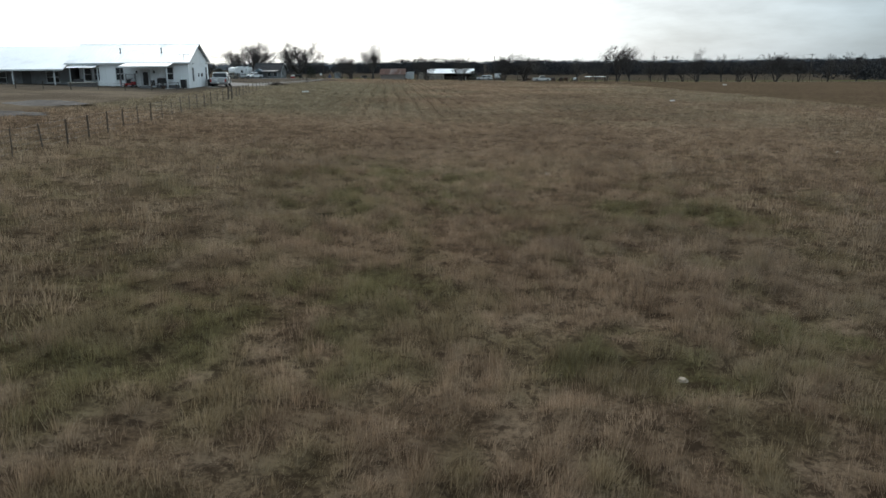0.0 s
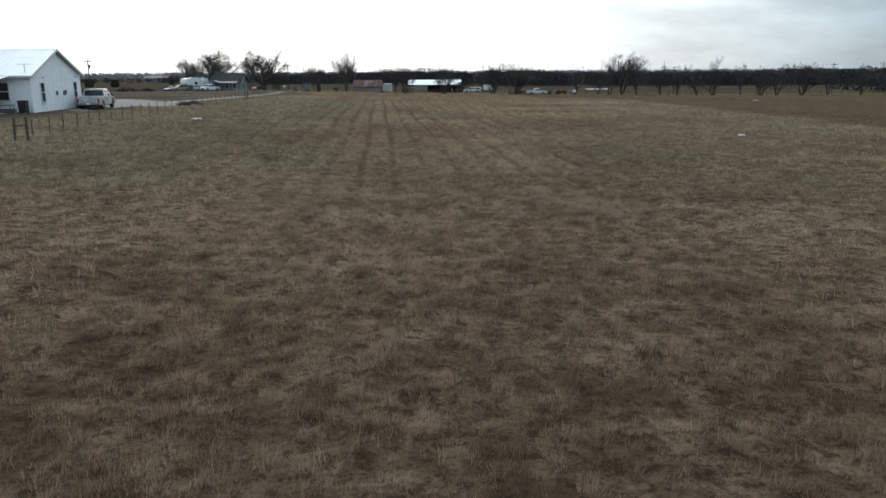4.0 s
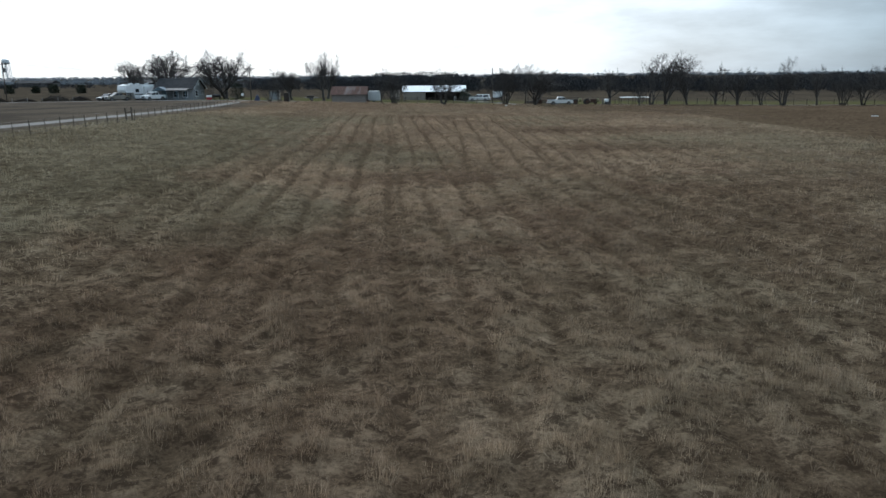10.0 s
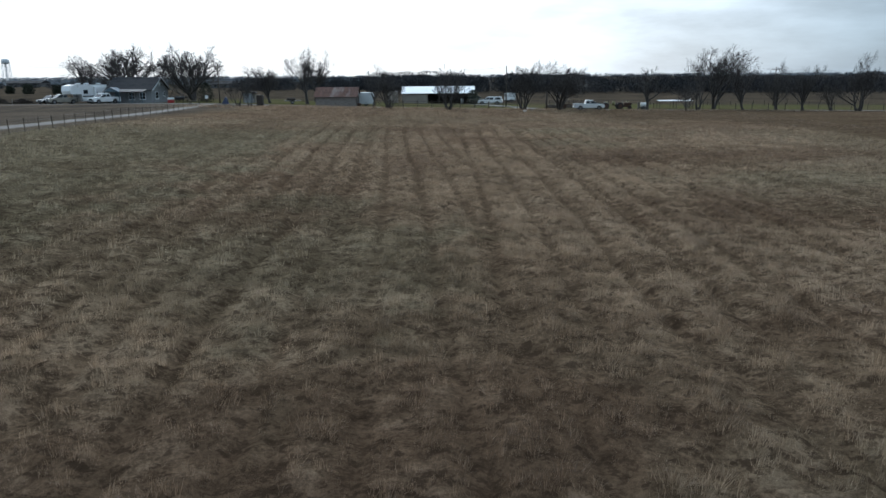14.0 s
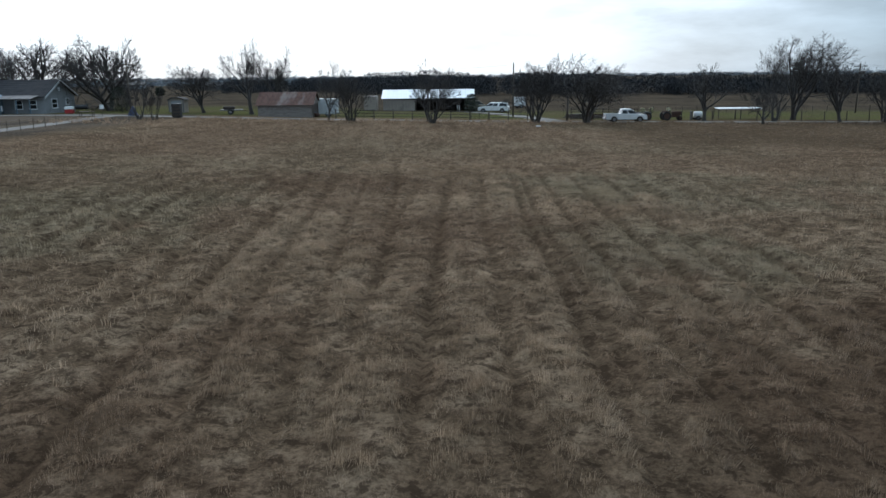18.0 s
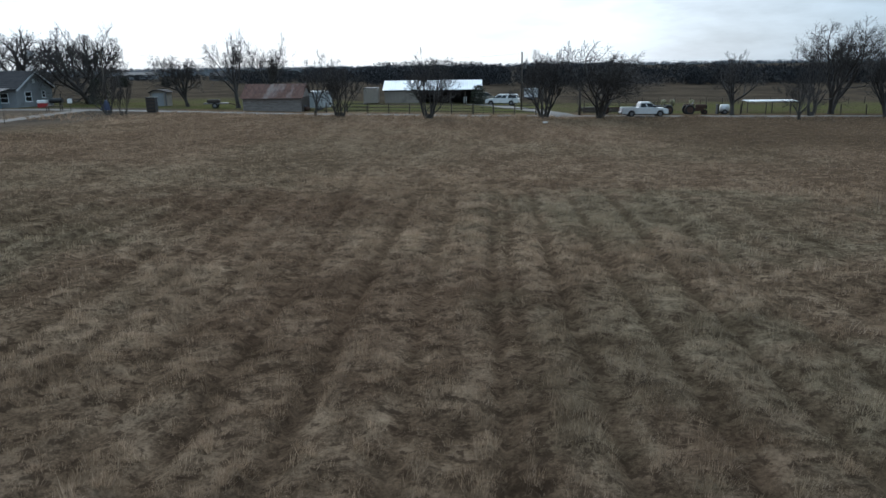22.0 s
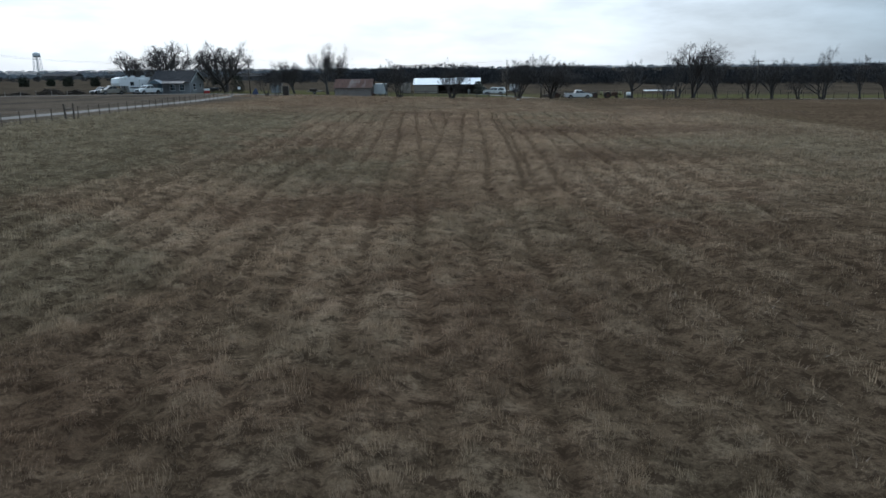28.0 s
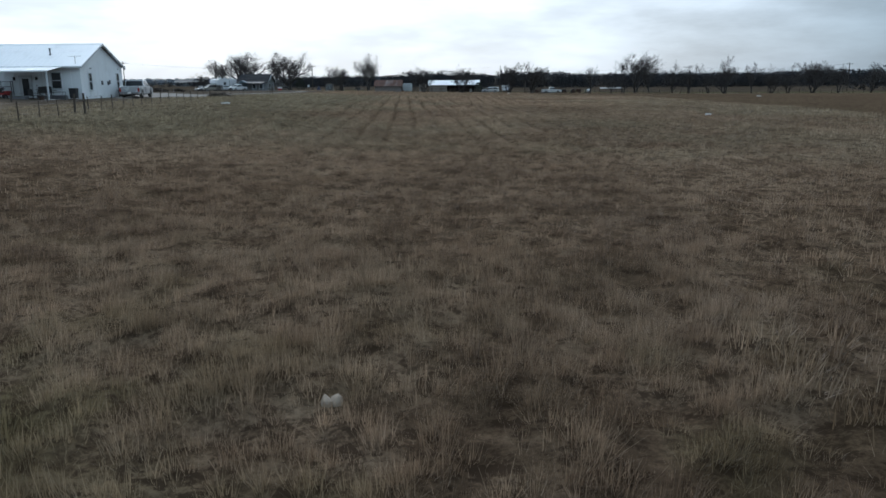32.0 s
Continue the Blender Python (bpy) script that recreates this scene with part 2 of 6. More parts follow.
M_RUST = plain("rusted_sheet_iron", (0.105, 0.050, 0.036), 0.85, grain=4, vary=0.5, dirt=(0.26, 0.225, 0.205), dirt_scale=0.55, bump=0.2, stretch=(1.0, 0.35, 0.35))
M_GREYWOOD = plain("weathered_grey_boards", (0.225, 0.200, 0.180), 0.9, grain=9, vary=0.4, dirt=(0.15, 0.085, 0.062), dirt_scale=0.5, bump=0.25, stretch=(0.2, 1, 1))
M_TAN = plain("tan_metal_siding", (0.265, 0.230, 0.195), 0.6, grain=6, vary=0.15, dirt_scale=0.5, bump=0.05)
M_DARKIN = plain("dark_shed_interior", (0.035, 0.030, 0.027), 0.9, grain=3, vary=0.4)
M_SHINGLE = plain("dark_grey_shingles", (0.024, 0.024, 0.027), 0.95, grain=12, vary=0.4, bump=0.3)
M_GREYSIDE = plain("grey_lap_siding", (0.255, 0.265, 0.275), 0.75, grain=6, vary=0.1, bump=0.05)
M_BLUEGREY = plain("blue_grey_porch_paint", (0.12, 0.165, 0.195), 0.7, vary=0.15)
M_PANE, _nt, _b = nodes_of("dark_window_glass")
_b.inputs["Base Color"].default_value = (0.02, 0.024, 0.028, 1)
_b.inputs["Roughness"].default_value = 0.12
_b.inputs["Specular IOR Level"].default_value = 0.35
M_CARWHITE = plain("white_car_paint", (0.70, 0.71, 0.71), 0.3, vary=0.04, dirt=(0.52, 0.5, 0.46), bump=0, coat=0.5)
M_CARSILVER = plain("silver_car_paint", (0.48, 0.50, 0.51), 0.3, 0.3, vary=0.06, dirt=(0.36, 0.35, 0.33), bump=0, coat=0.5)
M_CARBLACK = plain("black_car_paint", (0.020, 0.020, 0.022), 0.25, vary=0.1, dirt=(0.05, 0.045, 0.04), bump=0, coat=0.6)
M_CARTAN = plain("beige_car_paint", (0.27, 0.25, 0.21), 0.35, vary=0.06, bump=0, coat=0.4)
M_TYRE = plain("black_rubber", (0.018, 0.018, 0.018), 0.85, grain=40, vary=0.3)
M_RIM = plain("steel_rim", (0.22, 0.22, 0.225), 0.35, 0.7, vary=0.1, bump=0)
M_LAMPR = plain("red_lamp_lens", (0.30, 0.02, 0.015), 0.25, vary=0.1, bump=0)
M_LAMPC = plain("clear_lamp_lens", (0.75, 0.75, 0.72), 0.15, vary=0.05, bump=0)
M_RED = plain("red_plastic", (0.33, 0.03, 0.03), 0.5, vary=0.12, dirt_scale=2, bump=0.03)
M_BLUE = plain("faded_blue_tarp", (0.030, 0.038, 0.075), 0.6, vary=0.3, grain=6)
M_BLACK = plain("black_painted_metal", (0.020, 0.020, 0.021), 0.6, vary=0.3)
M_RUSTIRON = plain("rusty_farm_iron", (0.080, 0.045, 0.032), 0.85, grain=10, vary=0.45)
M_FADED = plain("faded_grey_tractor_paint", (0.115, 0.112, 0.11), 0.7, grain=8, vary=0.35, dirt=(0.10, 0.06, 0.045))
M_CONC = plain("weathered_concrete", (0.34, 0.33, 0.31), 0.9, grain=12, vary=0.2, bump=0.2)
M_ROCK = plain("pale_limestone", (0.31, 0.245, 0.185), 0.9, grain=12, vary=0.2, dirt=(0.22, 0.18, 0.14), dirt_scale=5, bump=0.4)
M_BRUSH = plain("cut_brush", (0.06, 0.047, 0.038), 0.95, grain=6, vary=0.5)
M_YELLOW = plain("pale_yellow_drum", (0.20, 0.18, 0.09), 0.6, vary=0.15)
M_SHEET = plain("white_plastic_sheet", (0.72, 0.73, 0.72), 0.5, grain=5, vary=0.08)
# distance haze is put into this colour: pale blue-grey in place of dark twigs
M_FARHILL = plain("haze_tinted_far_woods", (0.20, 0.225, 0.25), 1.0, grain=0.02, vary=0.3, dirt=(0.15, 0.17, 0.19), dirt_scale=0.006, bump=0)


# ---- lay of the land ----
AY = (-400, 0, 30, 75, 100, 145, 185, 218, 232, 265, 320, 600, 2500, 6000)
AZ = (0.2, 0.3, 0.5, 0.5, 0.4, 0.0, -0.35, -0.55, -0.8, -1.25, -1.5, -1.5, 0.6, 1.0)


def land(x, y):
    """Height of the ground: it falls gently towards the road and rises on the side of the white house."""
    x, y = np.asarray(x, float), np.asarray(y, float)
    a = np.interp(y, AY, AZ)
    w = np.clip((y - 100) / 110, 0, 1)
    w = w * w * (3 - 2 * w)
    right = -0.011 * 120 * np.tanh(x / 120)
    near = np.where(x < 0, -0.047 * 70 * np.tanh(x / 70), right)
    far = 1.15 * np.exp(-((x + 45) / np.where(x < -45, 90, 32)) ** 2) * np.clip((480 - y) / 200, 0, 1) + np.where(x < 0, 0, right * np.clip((700 - y) / 400, 0, 1))
    return a + near * (1 - w) + far * w


def gz(x, y):
    return float(land(x, y))


def value_noise(x, y, seed):
    xi, yi = np.floor(x).astype(np.int64), np.floor(y).astype(np.int64)
    fx, fy = x - xi, y - yi
    fx, fy = fx * fx * (3 - 2 * fx), fy * fy * (3 - 2 * fy)

    def h(a, b):
        n = (a * 374761393 + b * 668265263 + seed * 974711) & 0x7FFFFFFF
        n = ((n ^ (n >> 13)) * 1274126177) & 0x7FFFFFFF
        return ((n ^ (n >> 16)) & 0xFFFF) / 65535.0
    return (h(xi, yi) * (1 - fx) + h(xi + 1, yi) * fx) * (1 - fy) + (h(xi, yi + 1) * (1 - fx) + h(xi + 1, yi + 1) * fx) * fy


def smooth(v, a, b):
    u = np.clip((v - a) / (b - a), 0, 1)
    return u * u * (3 - 2 * u)


def rows_mask(x, y):
    """1 in the old drill furrows of the field, 0 between them. Two passes meet at a slant near x = 6."""
    wob = 0.10 * np.sin(y * 0.13 + 0.6) + 0.05 * np.sin(y * 0.41)
    u = x + wob + 0.073 * (y - 100) - 2.6
    v = x + wob - 7.65
    k, j = np.round(u / 1.47), np.round(v / 1.54)
    left = np.exp(-((u - 1.47 * k) / 0.18) ** 2) * (0.65 + 0.35 * smooth(value_noise(k * 3.7, y * 0.045, 14), 0.25, 0.75))
    right = np.exp(-((v - 1.54 * j) / 0.18) ** 2) * (0.68 + 0.32 * smooth(value_noise(j * 5.3 + 2, y * 0.045, 15), 0.2, 0.65))
    twin = np.exp(-((v - 3.52) / 0.16) ** 2) * 0.8 + np.exp(-((u - 0.42) / 0.16) ** 2) * 0.5
    seam = smooth(x, 5.2, 6.6) * smooth(y, 100, 114)
    m = np.maximum(left * (1 - seam) + right * seam, twin * np.where(v > 2, seam, 1 - seam))
    inside = (0.6 * smooth(y, 46, 66) + 0.4 * smooth(y, 78, 98)) * smooth(y, 172, 166) * smooth(x, -20, -10) * smooth(x, 32, 18)
    return m * inside * np.clip(0.42 + 0.6 * value_noise(x * 0.7, y * 0.55, 11) + 0.45 * value_noise(x * 3.0, y * 2.2, 12), 0, 1)


def tussock(x, y):
    """0 to 1: how thick the grass stands, in soft tussocks a hand to a foot wide."""
    bend = 0.5 * value_noise(x * 0.9, y * 0.9, 31)
    n = 0.34 * value_noise(x * 1.5 + bend, y * 1.2 - bend, 21) + 0.66 * value_noise(x * 3.9 - bend, y * 3.2, 22)
    return np.clip((n - 0.22) / 0.5, 0, 1) * (1 - 0.9 * rows_mask(x, y))


def turf(x, y):
    """Height of the grass mat over the lay of the land."""
    fade = np.clip((60 - np.abs(x - 5)) / 20, 0, 1) * np.clip((232 - y) / 8, 0, 1) * np.clip((y + 20) / 10, 0, 1) * np.clip((x + 26) / 3, 0, 1)
    return fade * (0.12 * (value_noise(x * 0.7, y * 0.7, 1) - 0.5) + 0.10 * tussock(x, y) - 0.12 * rows_mask(x, y) - 0.03)


RUSSET_PATCHES = ((-4.6, 80, 7, 5), (4, 103.2, 5, 3), (5, 88, 6, 4), (-2, 88, 5, 3), (23, 143, 10, 5), (20, 122, 8, 5), (22, 103, 9, 6), (5, 59, 6, 3.5), (10, 58, 7, 5),
                  (9.5, 154, 5, 5), (0, 165, 8, 4), (13, 93, 8, 6), (17, 139, 6, 4), (1, 19, 4, 5))
OLIVE_PATCHES = ((-2, 61, 6, 6), (-7, 71, 6, 8), (18, 165, 7, 6), (14, 152, 4, 5), (-3, 94, 4, 7), (30, 126, 12, 14), (-5, 159, 7, 8), (1, 115, 4, 8), (36, 95, 12, 20), (12, 72, 6, 6))
GREEN_PATCHES = ((-4.4, 13, 3.5, 3.5), (-5, 9.6, 3, 2.5), (6, 10.8, 2, 2), (3, 10.2, 1.4, 1.2), (-3.5, 22, 4, 5), (5.5, 20, 3, 2.5), (-1, 27, 3, 3))


def sward(x, y, seed=0):
    """What grows at a place: weights of russet and green and olive grass, and how pale the clump is."""
    ragged = 0.9 * (value_noise(x * 0.22, y * 0.22, 41) - 0.5) + 0.7 * (value_noise(x * 0.75, y * 0.6, 42) - 0.5) + 0.5 * (value_noise(x * 2.4, y * 2.0, 43) - 0.5)

    def patches(spots):
        w = np.zeros(np.shape(x))
        for px, py, rx, ry in spots:
            w = np.maximum(w, smooth(np.hypot((x - px) / rx, (y - py) / ry) + ragged, 1.25, 0.45))
        return w
    broad = 0.6 * value_noise(x * 0.09, y * 0.06, 44) + 0.4 * value_noise(x * 0.3, y * 0.2, 45)
    patch = patches(RUSSET_PATCHES)
    russet = np.maximum(0.72 * patch, 0.55 * smooth(broad + 0.25 * ragged, 0.52, 0.72))
    russet = np.maximum(russet, 0.42 * smooth(y + 10 * ragged, 168, 178))
    russet = np.maximum(russet, 0.5 * smooth(y + 12 * ragged, 62, 44))
    olive = np.maximum(np.maximum(0.6 * patches(OLIVE_PATCHES), 0.85 * smooth(x + 5 * ragged, -3, -9) * smooth(y, 46, 60) * smooth(y, 176, 150)), 0.4 * smooth(value_noise(x * 0.08 + 9, y * 0.07, 46) + 0.3 * ragged + 0.25 * smooth(x, 12, 34), 0.55, 0.8))
    beyond = smooth(x + 3 * ragged, 38.5, 42.5) + smooth(y + 4 * ragged + 0.25 * (x - 25), 186, 196) * smooth(x, 18, 30)
    beyond = np.clip(beyond, 0, 1)
    russet, olive = np.maximum(russet * (1 - 0.75 * olive), 0.6 * beyond), np.maximum(olive, 0.6 * beyond)
    green = np.maximum(0.7 * patches(GREEN_PATCHES) * smooth(value_noise(x * 2.1, y * 1.9, 53), 0.2, 0.7), 0.35 * smooth(y + 14 * ragged, 40, 22) * smooth(value_noise(x * 1.3, y * 1.1, 47), 0.5, 0.8))
    pale = -0.06 + 0.66 * value_noise(x * 2.7, y * 2.3, 48) + 0.34 * value_noise(x * 0.8, y * 0.6, 49) + 0.30 * value_noise(x * 0.15, y * 0.1, 50)
    pale = pale * (1 - 0.12 * patch) * (1 - 0.8 * rows_mask(x, y)) * (1 - 0.45 * beyond)
    return np.stack([russet, green, olive, pale], -1)


def mesh_from(name, co, faces, smooth=False):
    """A mesh from arrays: co n x 3, faces m x 3 or m x 4."""
    me = bpy.data.meshes.new(name)
    k = faces.shape[1]
    me.vertices.add(len(co))
    me.vertices.foreach_set("co", np.ascontiguousarray(co, np.float32).ravel())
    me.loops.add(faces.size)
    me.loops.foreach_set("vertex_index", np.ascontiguousarray(faces, np.int32).ravel())
    me.polygons.add(len(faces))
    me.polygons.foreach_set("loop_start", np.arange(len(faces), dtype=np.int32) * k)
    me.update(calc_edges=True)
    if smooth:
        me.polygons.foreach_set("use_smooth", np.ones(len(faces), bool))
    return me


def outward(a, b, step, end, grow):
    """Lines at an even step from a to b, then ever wider apart to end on both sides."""
    mid = list(np.arange(a, b + 1e-6, step))
    up, s, v = [], step, mid[-1]
    while v < end[1]:
        s *= grow
        v += s
        up.append(v)
    down, s, v = [], step, mid[0]
    while v > end[0]:
        s *= grow
        v -= s
        down.append(v)
    return np.array(down[::-1] + mid + up)


def sow(mesh, kinds):
    """Give every vertex of a mesh what grows there."""
    at = mesh.attributes.new("sward", "FLOAT_COLOR", "POINT")
    at.data.foreach_set("color", np.ascontiguousarray(kinds, np.float32).ravel())


gx, gy = outward(-5, 16.5, 0.22, (-3500, 3500), 1.13), outward(4, 176, 0.36, (-700, 4600), 1.12)
X, Y = np.meshgrid(gx, gy)
Z = land(X, Y) + turf(X, Y)
n, k = len(gx), len(gy)
i = np.arange(n * k).reshape(k, n)
quads = np.stack([i[:-1, :-1], i[:-1, 1:], i[1:, 1:], i[1:, :-1]], -1).reshape(-1, 4)
ground = new("ground", mesh_from("ground", np.stack([X, Y, Z], -1).reshape(-1, 3), quads, True))
ground.data.materials.append(M_GROUND)
sow(ground.data, sward(X, Y).reshape(-1, 4))
tagged(ground, "fallow field and pasture of dry winter grass", "ground", kind="structure")


def strip(name, centre, width, mat, label, lift=0.03, cat="road"):
    """A track that follows the land along a line of (x, y), with a ragged edge."""
    pts = [Vector(p) for p in centre]
    line = []
    for a, b in zip(pts, pts[1:]):
        m = max(2, int((b - a).length / 1.5))
        line += [a.lerp(b, q / m) for q in range(m)]
    line.append(pts[-1])
    co, fs, w = [], [], 7
    for q, p in enumerate(line):
        d = (line[min(q + 1, len(line) - 1)] - line[max(q - 1, 0)]).normalized()
        s = Vector((-d.y, d.x))
        for j in range(w):
            u = (j / (w - 1) - 0.5) * width * (1 + 0.12 * (random.random() - 0.5))
            v = p + s * u
            co.append((v.x, v.y, gz(v.x, v.y) + lift - (0.06 if j in (0, w - 1) else 0) + 0.012 * math.cos(6.28 * j / 3)))
    for q in range(len(line) - 1):
        fs += [(q * w + j, q * w + j + 1, q * w + w + j + 1, q * w + w + j) for j in range(w - 1)]
    ob = new(name, mesh_from(name, np.array(co), np.array(fs), True))
    ob.data.materials.append(mat)
    return tagged(ob, label, cat, kind="structure")


strip("road", [(-420, 232), (-110, 229.5), (-60, 228), (-30, 226.5), (20, 226.5), (60, 227), (140, 229), (420, 236)], 4.2, M_ROAD, "narrow pale caliche road along the field edge")
strip("farm_drive", [(20.2, 228.4), (19.4, 234), (17.2, 244), (13.5, 256), (9.5, 263)], 3.4, M_GRAVEL, "pale gravel drive from the gate to the shed", 0.05)
strip("driveway", [(-29.5, 96), (-29.6, 130), (-29.8, 150), (-30.6, 170), (-31.6, 190), (-33.2, 208), (-35.5, 224.5)], 2.1, M_GRAVEL, "pale gravel drive beside the wire fence", 0.035)
strip("gravel_lot", [(-46, 108), (-40, 112), (-30, 122)], 20, M_GRAVEL, "pale gravel yard beside the white metal house", 0.05, "yard")


# ---- building helpers ----
class Shape:
    """Collects vertices and faces of one part."""

    def __init__(self):
        self.v, self.f = [], []

    def add(self, vs, fs):
        o = len(self.v)
        self.v += [tuple(p) for p in vs]
        self.f += [tuple(o + q for q in f) for f in fs]
        return self

    def box(self, x0, x1, y0, y1, z0, z1, b=0.0):
        """A box; b: width of its chamfered edges."""
        c = ((x0 + x1) / 2, (y0 + y1) / 2, (z0 + z1) / 2)
        h = (abs(x1 - x0) / 2, abs(y1 - y0) / 2, abs(z1 - z0) / 2)
        b = min(b, min(h) * 0.9)
        if b <= 0:
            vs = [(c[0] + sx * h[0], c[1] + sy * h[1], c[2] + sz * h[2]) for sx in (-1, 1) for sy in (-1, 1) for sz in (-1, 1)]
            return self.add(vs, [(0, 1, 3, 2), (4, 6, 7, 5), (0, 4, 5, 1), (2, 3, 7, 6), (0, 2, 6, 4), (1, 5, 7, 3)])
        bm = bmesh.new()
        bmesh.ops.create_cube(bm, size=1)
        for v in bm.verts:
            v.co = [c[q] + v.co[q] * 2 * h[q] for q in range(3)]
        bmesh.ops.bevel(bm, geom=bm.edges[:], offset=b, segments=1, affect="EDGES")
        bm.verts.index_update()
        self.add([v.co for v in bm.verts], [[v.index for v in f.verts] for f in bm.faces])
        bm.free()
        return self

    def tube(self, a, b, r0, r1=None, n=8, cap=True):
        a, b, r1 = Vector(a), Vector(b), r0 if r1 is None else r1
        d = (b - a).normalized()
        u = d.cross((0, 0, 1) if abs(d.z) < 0.9 else (1, 0, 0)).normalized()
        w = d.cross(u)
        ring = [(math.cos(6.2832 * q / n), math.sin(6.2832 * q / n)) for q in range(n)]
        vs = [a + (u * c + w * s) * r0 for c, s in ring] + [b + (u * c + w * s) * r1 for c, s in ring]
        fs = [(q, (q + 1) % n, n + (q + 1) % n, n + q) for q in range(n)]
        if cap:
            fs += [tuple(range(n))[::-1], tuple(range(n, 2 * n))]
        return self.add(vs, fs)

    def prism(self, poly, axis, a, b):
        """A flat outline drawn along an axis from a to b. axis 0: outline in y, z; 1: in x, z; 2: in x, y."""
        def at(p, h):
            return (h, p[0], p[1]) if axis == 0 else (p[0], h, p[1]) if axis == 1 else (p[0], p[1], h)
        n = len(poly)
        return self.add([at(p, a) for p in poly] + [at(p, b) for p in poly],
                        [tuple(range(n)), tuple(range(2 * n - 1, n - 1, -1))] + [(q, n + q, n + (q + 1) % n, (q + 1) % n) for q in range(n)])

    def ribbed(self, p, along, up, n, rib=0.03, w=0.06):
        """Ribbed sheet metal: corner p, its two sides, and the number of ribs along the first side."""
        p, along, up = Vector(p), Vector(along), Vector(up)
        nn = along.cross(up).normalized()
        u = along / n
        k = w / u.length
        vs, fs = [], []
        for q in range(n):
            for s, h in ((0, 0), (1 - 2 * k, 0), (1 - 1.5 * k, rib), (1 - 0.5 * k, rib)):
                vs += [p + u * (q + s) + nn * h, p + u * (q + s) + nn * h + up]
        vs += [p + along, p + along + up]
        for q in range(len(vs) // 2 - 1):
            fs.append((2 * q, 2 * q + 2, 2 * q + 3, 2 * q + 1))
        return self.add(vs, fs)

    def mesh(self, name, mat, smooth=False):
        me = bpy.data.meshes.new(name)
        me.from_pydata(self.v, [], self.f)
        bm = bmesh.new()
        bm.from_mesh(me)
        bmesh.ops.recalc_face_normals(bm, faces=bm.faces)
        bm.to_mesh(me)
        bm.free()
        if smooth:
            me.polygons.foreach_set("use_smooth", [True] * len(me.polygons))
        me.materials.append(mat)
        return me


def part(name, shape, mat, parent, label="", smooth=False, at=None):
    ob = new(name, shape.mesh(name, mat, smooth) if isinstance(shape, Shape) else shape)
    ob.parent = parent
    if at is not None:
        ob.matrix_local = at
    if label:
        tagged(ob, label)
    return ob


def thing(name, label, category, x, y, turn=0.0, z=None, group="", kind=""):
    ob = new(name)
    ob.empty_display_size = 0.3
    ob.matrix_world = pose(x, y, gz(x, y) if z is None else z, 0, 0, turn)
    return tagged(ob, label, category, group, kind)


def solo(name, shape, mat, label, category, x, y, turn=0.0, z=None, group="", kind="", smooth=False):
    ob = new(name, shape.mesh(name, mat, smooth))
    ob.matrix_world = pose(x, y, gz(x, y) if z is None else z, 0, 0, turn)
    return tagged(ob, label, category, group, kind)


# ---- trees ----
def tubes(p, q, r0, r1, sides):
    """Corners and faces of many tapered tubes from p to q."""
    d = q - p
    d = d / np.maximum(np.linalg.norm(d, axis=1), 1e-6)[:, None]
    ref = np.where(np.abs(d[:, 2:3]) < 0.9, np.array([[0, 0, 1.0]]), np.array([[1.0, 0, 0]]))
    u = np.cross(d, ref)
    u /= np.linalg.norm(u, axis=1)[:, None]
    w = np.cross(d, u)
    a = np.arange(sides) * 2 * np.pi / sides
    ring = u[:, None, :] * np.cos(a)[None, :, None] + w[:, None, :] * np.sin(a)[None, :, None]
    co = np.concatenate([p[:, None] + ring * r0[:, None, None], q[:, None] + ring * r1[:, None, None]], 1)
    k = np.arange(sides)
    f = np.stack([k, (k + 1) % sides, sides + (k + 1) % sides, sides + k], 1)
    return co.reshape(-1, 3), (np.arange(len(p))[:, None, None] * 2 * sides + f[None]).reshape(-1, 4)


def joined(pieces):
    co, fs, n = [], [], 0
    for c, f in pieces:
        co.append(c)
        fs.append(f + n)
        n += len(c)
    return np.concatenate(co), np.concatenate(fs)


def shoot(rng, p, d, length, r0, r1, seg, wander, up):
    """Bending limbs, many at once: their joints (n, seg + 1, 3), directions and radii."""
    pts, dirs = [p], []
    for q in range(seg):
        d = d + rng.normal(0, wander, d.shape) + up
        d = d / np.linalg.norm(d, axis=1)[:, None]
        dirs.append(d)
        p = p + d * (length / seg)[:, None]
        pts.append(p)
    f = np.linspace(0, 1, seg + 1)[None]
    return np.stack(pts, 1), np.stack(dirs, 1), r0[:, None] * (1 - f) + r1[:, None] * f


